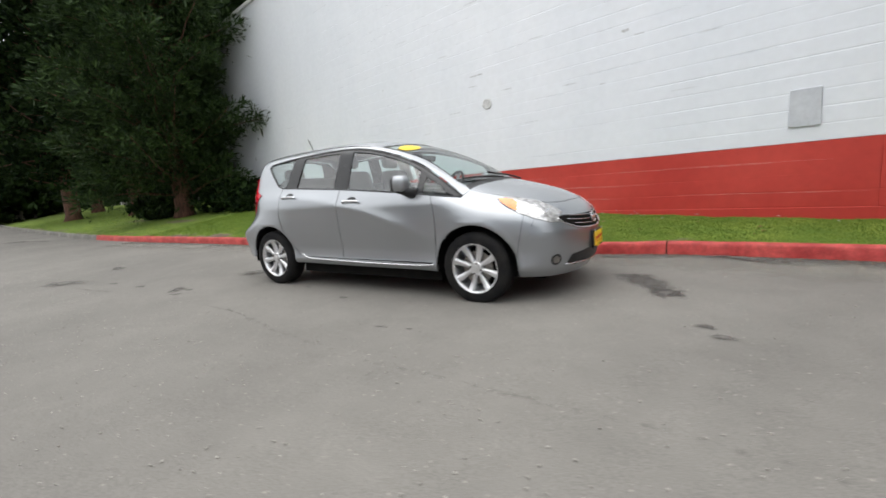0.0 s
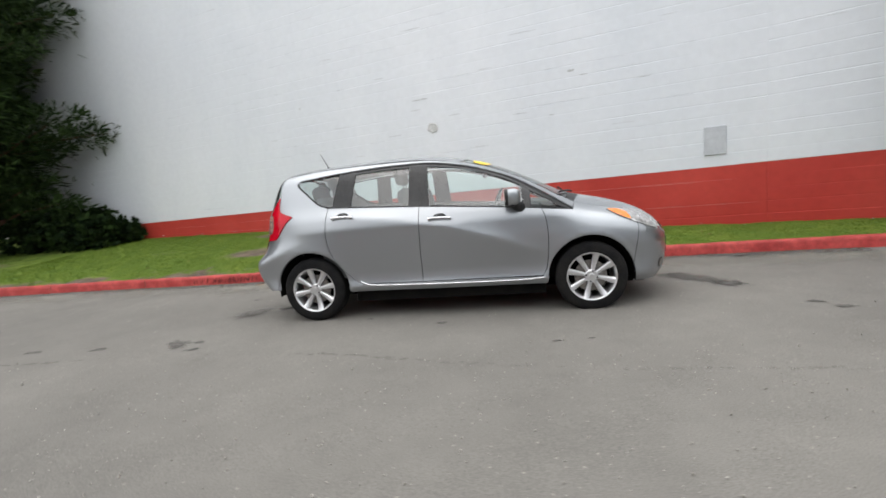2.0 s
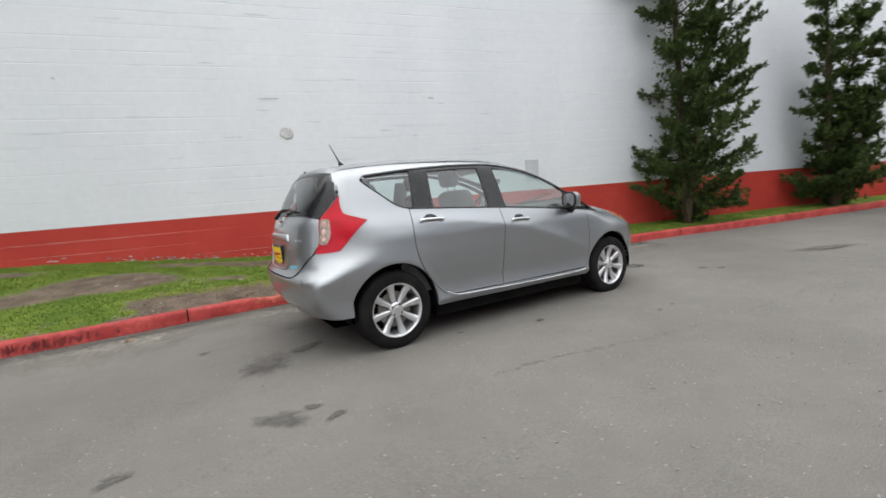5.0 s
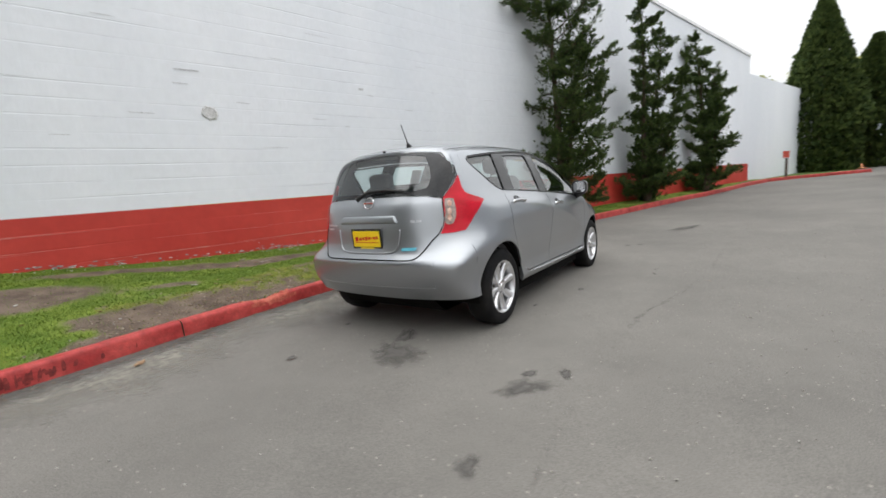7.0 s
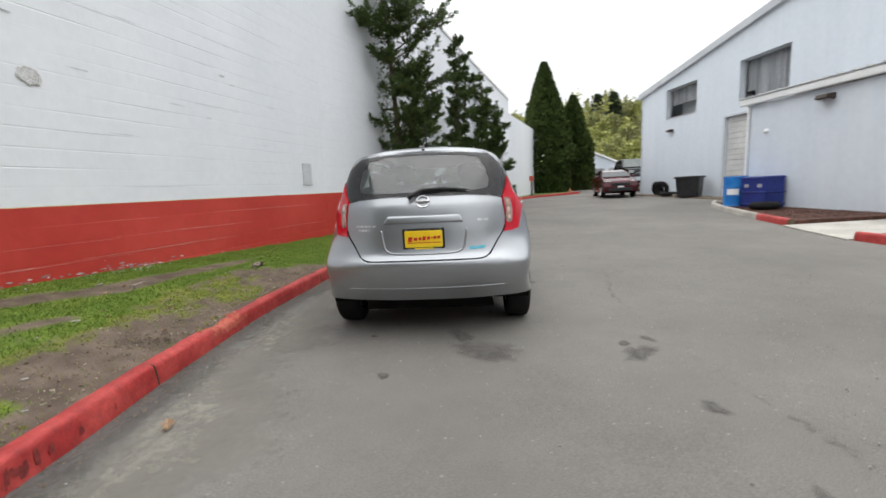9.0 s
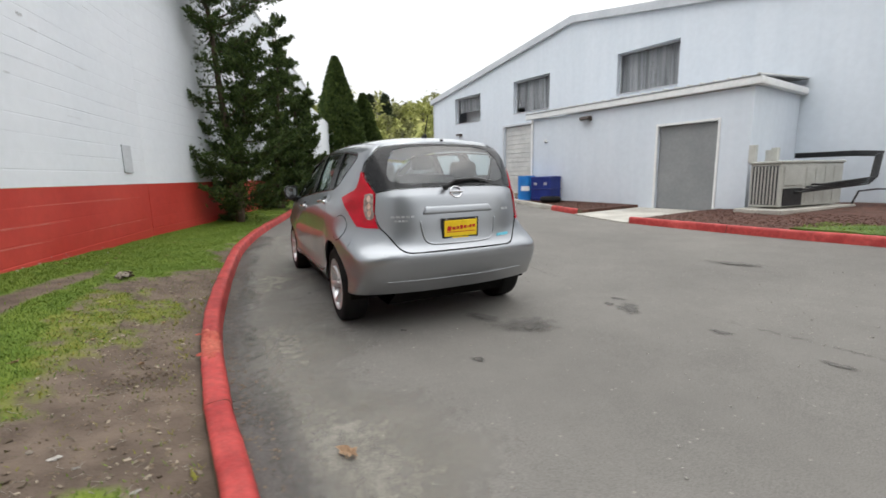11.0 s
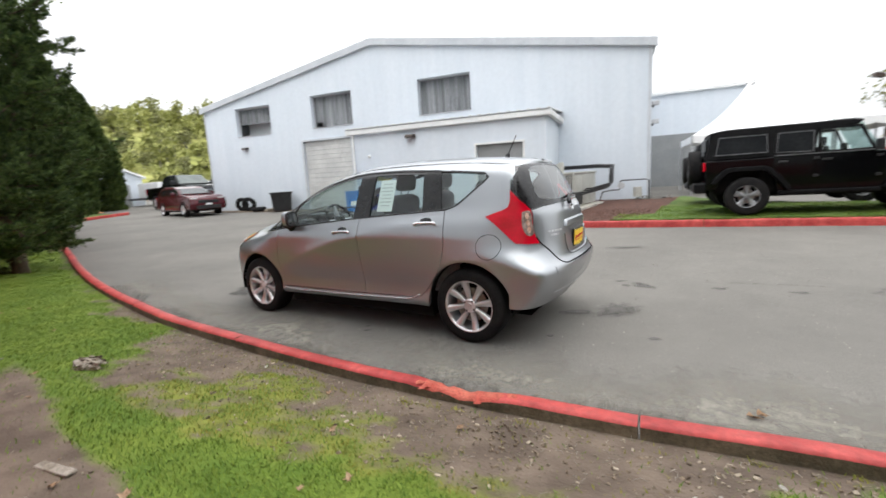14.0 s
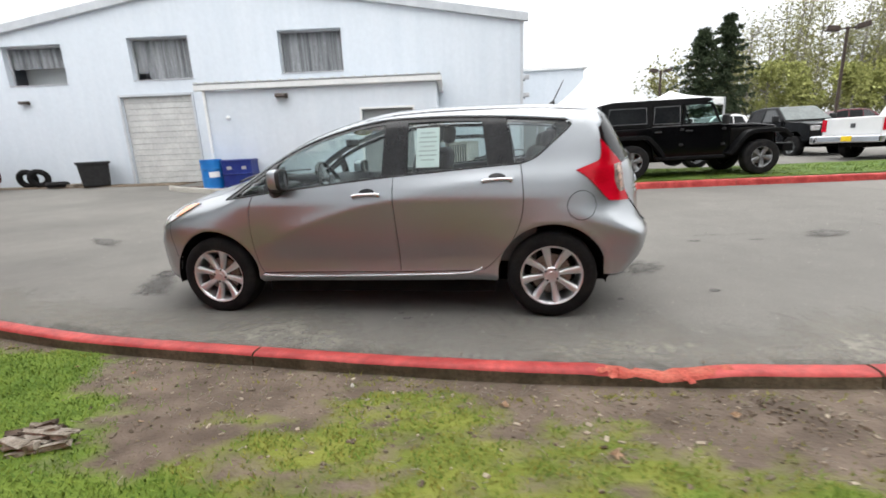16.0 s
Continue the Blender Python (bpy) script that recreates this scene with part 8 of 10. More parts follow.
for s in (1, -1):
    fd_ = Vector((-1, -0.8 * s, 0)).normalized()
    ring = [(3.255 - 0.03 * math.cos(a), s * (0.620 + 0.042 * math.cos(a)), 0.370 + 0.046 * math.sin(a)) for a in np.linspace(0, math.tau, 21)[:-1]]
    fg = skin("fog_lamp", ring, fd_, BLACK_PLASTIC, car, off=0.002, step=0.02, label="round fog lamp")
    ring = [(3.255 - 0.02 * math.cos(a), s * (0.620 + 0.027 * math.cos(a)), 0.370 + 0.030 * math.sin(a)) for a in np.linspace(0, math.tau, 19)[:-1]]
    skin("fog_lens", ring, fd_, BRAKE, fg, off=0.005, step=0.02, flange=0.003)
dealer_plate(Matrix.Translation((float(lifted([(3.4, 0, 0.47)], FACE)[0][0]) + 0.014, 0, 0.47)) @ Matrix.Rotation(math.pi, 4, "Z"), car)

# underside and cabin
g = Geo()
g.add([(-0.42, -0.52, 0.19), (3.1, -0.52, 0.19), (3.1, 0.52, 0.19), (-0.42, 0.52, 0.19), (-0.53, -0.48, 0.31), (-0.53, 0.48, 0.31), (3.22, -0.4, 0.25), (3.22, 0.4, 0.25)], [(0, 3, 2, 1), (4, 5, 3, 0), (1, 2, 7, 6)])
link("underside", g, LINER, car, "matt black underside")
g = Geo()
g.box((0.40, -0.735, 0.165), (2.21, 0.735, 0.31))
link("floor_pan", g, LINER, car)
g = Geo()
g.box((-0.55, -0.55, 0.62), (2.3, 0.55, 0.64))
g.box((2.25, -0.68, 0.3), (2.30, 0.68, 0.9))
link("cabin_floor", g, LINER, car)
for s in (1, -1):
    g = Geo()
    g.grid([[(x, s * 0.745, z) for x in np.linspace(0.1, 2.2, 8)] for z in (0.4, 1.0)])
    link("door_lining", g, CLOTH, car, "charcoal door lining")
    g = Geo()
    rr_ = [(x, s * 0.60, z) for x, z in ((-0.42, 0.65), (0.25, 0.65), (0.25, 1.07), (-0.2, 1.10), (-0.42, 1.07))]
    g.add(rr_, [tuple(range(5))])
    link("boot_lining", g, CLOTH, car)
hl_out = [(p[0], p[1] - 0.03, 1.5) for p in roof_edge] + [(1.50, 0.0, 1.5)] + [(p[0], -p[1] + 0.03, 1.5) for p in reversed(roof_edge)]
skin("headliner", hl_out, DOWN, HEADLINER, car, off=-0.03, step=0.08, label="pale grey headliner")


def rounded(name, c, size, parent, material, rx=0.0, bevel=0.05, label="", ry=0.0):
    bm = bmesh.new()
    bmesh.ops.create_cube(bm, size=1.0, matrix=Matrix.Diagonal((*size, 1)))
    bmesh.ops.bevel(bm, geom=bm.edges[:], offset=min(bevel, min(size) * 0.45), segments=3, affect="EDGES", profile=0.5)
    bm.transform(Matrix.Translation(c) @ Matrix.Rotation(radians(ry), 4, "Y"))
    return part(name, bm, material, parent, label, True)


for y in (0.36, -0.36):
    seat = new("front_seat")
    seat.parent = car
    rounded("cushion", (1.28, y, 0.66), (0.52, 0.50, 0.20), seat, CLOTH)
    rounded("backrest", (0.97, y, 0.93), (0.17, 0.45, 0.60), seat, CLOTH, ry=-14, bevel=0.08)
    rounded("headrest", (0.855, y, 1.335), (0.10, 0.25, 0.16), seat, CLOTH, ry=-10, bevel=0.05)
    for o in (-0.06, 0.06):
        g = Geo()
        g.tube([(0.90, y + o, 1.20), (0.862, y + o, 1.29)], 0.006, 6)
        link("headrest_post", g, CHROME, seat)
bench = new("rear_seat")
bench.parent = car
rounded("cushion", (0.42, 0, 0.68), (0.48, 1.24, 0.18), bench, CLOTH)
rounded("backrest", (0.10, 0, 0.94), (0.18, 1.26, 0.52), bench, CLOTH, ry=-16, bevel=0.07)
for y in (0.40, -0.40):
    rounded("headrest", (0.0, y, 1.225), (0.11, 0.26, 0.17), bench, CLOTH, ry=-12, bevel=0.055)
rounded("dashboard", (2.16, 0, 0.90), (0.52, 1.34, 0.22), car, BLACK_PLASTIC, ry=6, bevel=0.08, label="black dashboard")
rounded("instrument_hood", (1.98, 0.37, 1.03), (0.22, 0.36, 0.08), car, BLACK_PLASTIC, bevel=0.035)
wheel_g = torus(0.178, 0.016, 36, 10)
sw = link("steering_wheel", wheel_g, GLOSS_BLACK, car, smooth=True)
SW = Matrix.Translation((1.76, 0.37, 0.985)) @ Matrix.Rotation(radians(-64), 4, "Y")
sw.matrix_world = SW
hub = rounded("wheel_hub", (0, 0, -0.02), (0.12, 0.17, 0.06), sw, GLOSS_BLACK, bevel=0.025)
for a in (90, -90, 0):
    g = Geo()
    g.tube([(0, 0, -0.02), (0.17 * math.cos(radians(a)), 0.17 * math.sin(radians(a)), 0)], [0.026, 0.016], 8)
    link("wheel_spoke", g, ALU, sw)
skin("roof_header", [(1.46, y, 1.5) for y in (-0.46, -0.2, 0.0, 0.2, 0.46)] + [(1.60, 0.46, 1.5), (1.64, 0.2, 1.5), (1.65, 0.0, 1.5), (1.64, -0.2, 1.5), (1.60, -0.46, 1.5)], DOWN, HEADLINER, car, off=-0.014, step=0.05, label="grey roof header behind the windscreen")
rounded("rear_view_mirror", (1.68, 0.0, 1.300), (0.035, 0.24, 0.065), car, BLACK_PLASTIC, bevel=0.02, ry=10)
# paper sheet in a rear side window
SH = lifted([xz(0.86, 1.24)], SIDE_L, -0.03)[0]
sheet = new("window_sheet")
sheet.parent = car
sheet.matrix_world = Matrix.Translation(SH) @ Matrix.Rotation(radians(23), 4, "X")
tagged(sheet, "white printed paper sheet hung inside the window")
beveled("paper", (-0.085, -0.002, -0.15), (0.085, 0.002, 0.15), PAPER, sheet, 0.001)
for i in range(7):
    z = 0.11 - i * 0.034
    w = 0.065 if i % 3 else 0.05
    beveled("print_bar", (-w, 0.0025, z - 0.004), (w, 0.0035, z + 0.004), GREY_INK, sheet, 0.0005, "grey bar of unreadable print")

# wheels


def road_wheel(name, R, width, rim_r, spokes, spoke_w, parent, rim_mat, m, dish=0.02):
    """A tyre on a spoked rim with hub, nuts and brake disc. The outer face looks along +y."""
    w = new(name)
    w.parent = parent
    w.matrix_world = m
    g = Geo()
    prof = [(rim_r - 0.004, 0.5), (rim_r + 0.012, 0.505), (R - 0.055, 0.53), (R - 0.022, 0.49), (R - 0.006, 0.42), (R, 0.30), (R - 0.001, 0.10), (R - 0.001, -0.10), (R, -0.30), (R - 0.006, -0.42), (R - 0.03, -0.5), (rim_r, -0.5)]
    rows = []
    for i in range(57):
        a = i * math.tau / 56
        rows.append([(r * math.cos(a), o * width, r * math.sin(a)) for r, o in prof])
    g.grid(rows)
    link("tyre", g, RUBBER, w, "black road tyre", True)
    g = Geo()
    rows = []
    rp = [(rim_r + 0.004, 0.50), (rim_r - 0.003, 0.505), (rim_r - 0.010, 0.47), (rim_r - 0.016, 0.40), (rim_r - 0.022, 0.1), (rim_r - 0.03, -0.45)]
    for i in range(49):
        a = i * math.tau / 48
        rows.append([(r * math.cos(a), o * width, r * math.sin(a)) for r, o in rp])
    g.grid(rows)
    rim = link("rim", g, rim_mat, w, "silver alloy rim", True)
    yo = 0.5 * width
    me = None
    for i in range(spokes):
        if me is None:
            g = Geo()
            ra, rb = 0.030, rim_r - 0.008
            rows = []
            for q in np.linspace(0, 1, 7):
                r = ra + (rb - ra) * q
                hw = spoke_w * (0.50 + 0.68 * q)
                y = yo - dish - 0.030 * (1 - q) * q * 2 + (dish - 0.006) * q
                rows.append([(-hw, y - 0.032, r), (-hw * 0.92, y - 0.006, r), (-hw * 0.45, y, r), (hw * 0.45, y, r), (hw * 0.92, y - 0.006, r), (hw, y - 0.032, r)])
            g.grid([list(reversed(rw)) for rw in rows])
            me = g.mesh("spoke", rim_mat, True)
        s = new("spoke", me)
        s.parent = rim
        s.matrix_local = Matrix.Rotation(i * math.tau / spokes, 4, "Y")
    g = Geo()
    g.tube([(0, yo - dish - 0.04, 0), (0, yo - dish - 0.006, 0), (0, yo - dish + 0.002, 0)], [0.058, 0.058, 0.050], 24)
    hub = link("hub", g, rim_mat, w)
    g = Geo()
    g.tube([(0, yo - dish + 0.001, 0), (0, yo - dish + 0.008, 0)], [0.028, 0.024], 20)
    link("centre_cap", g, rim_mat, hub)
    for i in range(4):
        a = (i + 0.5) * math.tau / 4
        g = Geo()
        g.tube([(0.048 * math.cos(a), yo - dish - 0.012, 0.048 * math.sin(a)), (0.048 * math.cos(a), yo - dish + 0.004, 0.048 * math.sin(a))], 0.0085, 6)
        link("wheel_nut", g, DARK_METAL, hub)
    g = Geo()
    g.tube([(0, 0.02, 0), (0, 0.03, 0)], rim_r * 0.66, 30)
    link("brake_disc", g, BRAKE, w, "grey brake disc")
    g = Geo()
    g.tube([(0, -0.4 * width, 0), (0, -0.38 * width, 0)], rim_r - 0.02, 24)
    link("wheel_back", g, LINER, w)
    return w


for cx_ in (0.0, 2.6):
    for s in (1, -1):
        road_wheel("wheel", 0.310, 0.195, 0.213, 8, 0.0265, car, ALLOY, Matrix.Translation((cx_, s * 0.730, 0.310)) @ Matrix.Rotation(0 if s > 0 else math.pi, 4, "Z") @ Matrix.Rotation(0.2 + cx_ * 0.13, 4, "Y"))

# ---- other vehicles ----
BLACK_PAINT = mat("black_car_paint", (0.0025, 0.0025, 0.003), 0.08, vary=(0.004, 0.004, 0.0045), scale=3, fine=200, fine_amount=0.1, coat=0.06, spec=0.16)
MATT_TOP = mat("black_hardtop", (0.004, 0.004, 0.0045), 0.5, vary=(0.008, 0.008, 0.0085), scale=6, fine=150, bump=0.1, spec=0.12)
DARK_ALLOY = mat("dull_grey_alloy", (0.20, 0.205, 0.21), 0.4, 0.8, vary=(0.30, 0.305, 0.31), scale=9, fine=60)
MAROON = mat("dark_red_car_paint", (0.070, 0.004, 0.009), 0.2, 0.2, vary=(0.09, 0.007, 0.012), scale=3, fine=200, coat=0.5)
WHITE_CAR = mat("white_car_paint", (0.74, 0.74, 0.74), 0.25, vary=(0.78, 0.78, 0.78), scale=3, fine=200, fine_amount=0.03, coat=1.0)
CAR_GLASS_DARK = mat("dark_tinted_glass", (0.008, 0.009, 0.010), 0.04, vary=(0.014, 0.015, 0.016), scale=2, fine=20, spec=0.16)


def slab(name, prof, hw0, hw1, material, parent, bevel=0.03, label="", z_mid=None):
    """A body block: a side outline in x and z, as wide as hw0 low down and hw1 at its top, with rounded edges."""
    bm = bmesh.new()
    zs = [z for _, z in prof]
    zlo, zhi = (min(zs) if z_mid is None else z_mid), max(zs)
    rings = []
    for s in (1, -1):
        rings.append([bm.verts.new((x, s * (hw0 + (hw1 - hw0) * max(0, (z - zlo)) / max(1e-6, zhi - zlo)), z)) for x, z in prof])
    k = len(prof)
    bm.faces.new(rings[0])
    bm.faces.new(list(reversed(rings[1])))
    for i in range(k):
        bm.faces.new((rings[0][(i + 1) % k], rings[0][i], rings[1][i], rings[1][(i + 1) % k]))
    bmesh.ops.recalc_face_normals(bm, faces=bm.faces[:])
    if bevel:
        bmesh.ops.bevel(bm, geom=bm.edges[:], offset=bevel, segments=3, affect="EDGES", profile=0.5, clamp_overlap=True)
    ob = part(name, bm, material, parent, label)
    return ob


def side_pane(name, prof, hw_fn, material, parent, side, out=0.006, label=""):
    """A flat plate on a vehicle's flank; prof in x and z, hw_fn(z) its half width."""
    g = Geo()
    a = [(x, side * (hw_fn(z) + out), z) for x, z in prof]
    b = [(x, side * (hw_fn(z) - 0.02), z) for x, z in prof]
    k = len(prof)
    order = (lambda q: q) if side < 0 else (lambda q: tuple(reversed(q)))
    g.add(a + b, [order(tuple(range(k)))] + [order((i, k + i, k + (i + 1) % k, (i + 1) % k)) for i in range(k)])
    return link(name, g, material, parent, label)


def ring_pane(name, prof, width, hw_fn, material, parent, side, out=0.006, label=""):
    """A frame on a vehicle's flank: the band of that width inside an outline, with depth."""
    cx, cz = sum(x for x, _ in prof) / len(prof), sum(z for _, z in prof) / len(prof)
    sx, sz = 1 - 2 * width / (max(x for x, _ in prof) - min(x for x, _ in prof)), 1 - 2 * width / (max(z for _, z in prof) - min(z for _, z in prof))
    inner = [(cx + (x - cx) * sx, cz + (z - cz) * sz) for x, z in prof]
    k, v = len(prof), []
    for loop, o in ((prof, -0.03), (prof, out), (inner, out), (inner, -0.03)):
        v += [(x, side * (hw_fn(z) + o), z) for x, z in loop]
    order = (lambda q: tuple(reversed(q))) if side < 0 else (lambda q: q)
    g = Geo()
    g.add(v, [order((a * k + i, a * k + (i + 1) % k, (a + 1) * k + (i + 1) % k, (a + 1) * k + i)) for a in range(3) for i in range(k)])
    return link(name, g, material, parent, label)


def wheel_set(t, axles, track, R, width, rim, spokes, paint=ALLOY, sw=0.03):
    for x in axles:
        for s in (1, -1):
            w = road_wheel("wheel", R, width, rim, spokes, sw, t, paint, Matrix())
            w.matrix_world = t.matrix_world @ Matrix.Translation((x, s * track, R)) @ Matrix.Rotation(0 if s > 0 else math.pi, 4, "Z") @ Matrix.Rotation(x * 0.7, 4, "Y")


# lighter grey paints the sky's sheen along window edges and belt line
EDGE_SHEEN = mat("edge_sheen_grey", (0.10, 0.10, 0.105), 0.5, vary=(0.16, 0.16, 0.165), scale=8, fine=60)
# black off-roader on the front lawn
JM = pose(-2.25, -7.62, ground_z(-3.5, -7.9) + 0.155, 0, 0, -175.06) @ Matrix.Scale(0.935, 4)
jeep = thing("offroad_car", JM, "black boxy four-door off-road car parked on the lawn", "car")
slab("tub", [(-0.76, 0.56), (-0.76, 1.20), (2.30, 1.20), (2.30, 0.56), (2.05, 0.46), (0.55, 0.46), (0.48, 0.76), (0.30, 0.92), (-0.30, 0.92), (-0.48, 0.76), (-0.54, 0.56)], 0.76, 0.77, BLACK_PAINT, jeep, 0.025, "black body tub")
slab("bonnet", [(2.20, 0.62), (2.20, 1.22), (2.9, 1.20), (3.42, 1.13), (3.46, 0.62), (3.36, 0.60), (3.30, 0.90), (2.62, 0.92), (2.56, 0.62)], 0.62, 0.56, BLACK_PAINT, jeep, 0.05, "black bonnet with grille")
slab("hardtop", [(-0.76, 1.20), (-0.68, 1.80), (-0.4, 1.845), (1.74, 1.845), (1.90, 1.81), (1.80, 1.73), (1.2, 1.68), (1.15, 1.20)], 0.76, 0.69, MATT_TOP, jeep, 0.03, "matt black hardtop")
hwf = lambda z: 0.765 - 0.075 * max(0, z - 1.2) / 0.64
for s in (-1, 1):
    for nm, prof in (("rear_quarter_window", [(-0.58, 1.30), (0.36, 1.30), (0.34, 1.68), (-0.52, 1.68)]), ("rear_door_window", [(0.50, 1.28), (1.12, 1.26), (1.12, 1.68), (0.53, 1.68)])):
        side_pane("window_frame", [(x + (0.035 if x > 0.5 * (prof[0][0] + prof[1][0]) else -0.035), z + (0.03 if z > 1.5 else -0.03)) for x, z in prof], hwf, MATT_TOP, jeep, s, 0.006)
        side_pane("window", prof, hwf, CAR_GLASS_DARK, jeep, s, 0.011, "dark tinted side window")
        ring_pane("window_seal", prof, 0.012, hwf, EDGE_SHEEN, jeep, s, 0.014)
    fw = [(1.18, 1.22), (2.08, 1.20), (1.86, 1.72), (1.20, 1.74)]
    ring_pane("window_frame", fw, 0.05, hwf, MATT_TOP, jeep, s, 0.006)
    side_pane("window", [(1.22, 1.255), (2.0, 1.245), (1.81, 1.69), (1.235, 1.70)], hwf, GLASS, jeep, s, -0.008, "clear front side window")
    beveled("belt_strip", (0.47, s * 0.778 - 0.006, 1.212), (2.08, s * 0.778 + 0.006, 1.228), EDGE_SHEEN, jeep, 0.003)
    side_pane("front_door", [(1.17, 0.62), (2.06, 0.62), (2.12, 0.80), (2.10, 1.19), (1.15, 1.21)], lambda z: 0.768, BLACK_PAINT, jeep, s, 0.006, "black door")
    side_pane("rear_door", [(0.62, 0.62), (1.13, 0.62), (1.13, 1.21), (0.46, 1.22), (0.46, 0.95), (0.52, 0.80)], lambda z: 0.768, BLACK_PAINT, jeep, s, 0.006)
    for x in (1.25, 0.54):
        beveled("door_handle", (x, s * 0.785 - 0.02, 1.07), (x + 0.16, s * 0.785 + 0.02, 1.11), BLACK_PLASTIC, jeep, 0.01)
    for x, z in ((1.12, 1.1), (1.12, 0.75), (2.08, 1.08), (2.08, 0.72)):
        beveled("hinge", (x, s * 0.78 - 0.015, z), (x + 0.09, s * 0.78 + 0.015, z + 0.05), BLACK_PLASTIC, jeep, 0.008)
    # flat flares
    for flare, inner in (([(-0.66, 0.70), (-0.58, 0.84), (-0.40, 1.00), (-0.30, 1.03), (0.28, 1.03), (0.40, 0.99), (0.58, 0.80), (0.78, 0.52)], [(0.70, 0.50), (0.50, 0.76), (0.36, 0.90), (0.26, 0.94), (-0.26, 0.94), (-0.36, 0.91), (-0.50, 0.78), (-0.58, 0.68)]),
                         ([(2.20, 0.50), (2.42, 0.80), (2.60, 1.00), (2.72, 1.05), (3.30, 1.06), (3.46, 1.02), (3.62, 0.84)], [(3.54, 0.82), (3.40, 0.94), (3.26, 0.97), (2.76, 0.96), (2.66, 0.92), (2.50, 0.76), (2.29, 0.48)])):
        slab("wheel_flare", flare + inner, 0.13, 0.13, MATT_TOP, jeep, 0.012, "wide matt black wheel flare").matrix_local = Matrix.Translation((0, s * 0.80, 0))
    beveled("side_step", (0.55, s * 0.84 - 0.05, 0.42), (2.15, s * 0.84 + 0.05, 0.50), MATT_TOP, jeep, 0.02)
    beveled("mirror", (2.02, s * 0.93 - 0.10, 1.20), (2.12, s * 0.93 + 0.10, 1.42), BLACK_PLASTIC, jeep, 0.03)
    beveled("tail_lamp", (-0.805, s * 0.68 - 0.07, 0.98), (-0.755, s * 0.68 + 0.08, 1.17), LENS_RED, jeep, 0.01, "square red tail lamp")
    g = Geo()
    g.tube([(3.45, s * 0.36, 0.98), (3.50, s * 0.36, 0.98)], 0.105, 20)
    link("head_lamp", g, LENS_CLEAR, jeep, "round headlamp")
slab("windscreen", [(2.16, 1.20), (1.84, 1.78), (1.87, 1.79), (2.20, 1.21)], 0.68, 0.62, GLASS, jeep, 0.004, "upright windscreen")
for y in (0.36, -0.36):
    beveled("headrest", (1.30, y - 0.12, 1.36), (1.40, y + 0.12, 1.54), BLACK_PLASTIC, jeep, 0.04)
    beveled("seat_back", (1.28, y - 0.22, 1.10), (1.42, y + 0.22, 1.36), BLACK_PLASTIC, jeep, 0.05)
beveled("dashboard", (1.86, -0.66, 1.10), (2.10, 0.66, 1.27), BLACK_PLASTIC, jeep, 0.05)
beveled("rear_window", (-0.755, -0.52, 1.28), (-0.73, 0.52, 1.68), CAR_GLASS_DARK, jeep, 0.01).matrix_local = Matrix.Rotation(radians(0), 4, "Y")
beveled("rear_bumper", (-0.98, -0.80, 0.50), (-0.74, 0.80, 0.72), MATT_TOP, jeep, 0.03, "black rear bumper")
beveled("front_bumper", (3.46, -0.82, 0.50), (3.70, 0.82, 0.70), MATT_TOP, jeep, 0.03, "black front bumper")
for i in range(7):
    beveled("grille_slot", (3.445, -0.25 + i * 0.075, 0.75), (3.465, -0.21 + i * 0.075, 1.06), LINER, jeep, 0.005)
beveled("chassis", (-0.5, -0.4, 0.36), (3.3, 0.4, 0.62), LINER, jeep, 0.03)
spare = road_wheel("spare_wheel", 0.40, 0.26, 0.225, 5, 0.055, jeep, DARK_METAL, Matrix())
spare.matrix_world = JM @ Matrix.Translation((-0.92, 0.08, 1.06)) @ Matrix.Rotation(radians(90), 4, "Z")
wheel_set(jeep, (0.0, 2.95), 0.80, 0.405, 0.26, 0.235, 5, DARK_ALLOY, 0.060)
beveled("wheel_well", (-0.58, -0.66, 0.45), (3.35, 0.66, 1.10), LINER, jeep, 0.05, "dark wheel wells")
copy_thing(jeep, Matrix.Translation((0.26, -2.35, 0.0)) @ JM)


SCREEN_GLASS = mat("greenish_windscreen", (0.05, 0.065, 0.06), 0.03, vary=(0.08, 0.10, 0.095), scale=2, fine=20, spec=0.6)


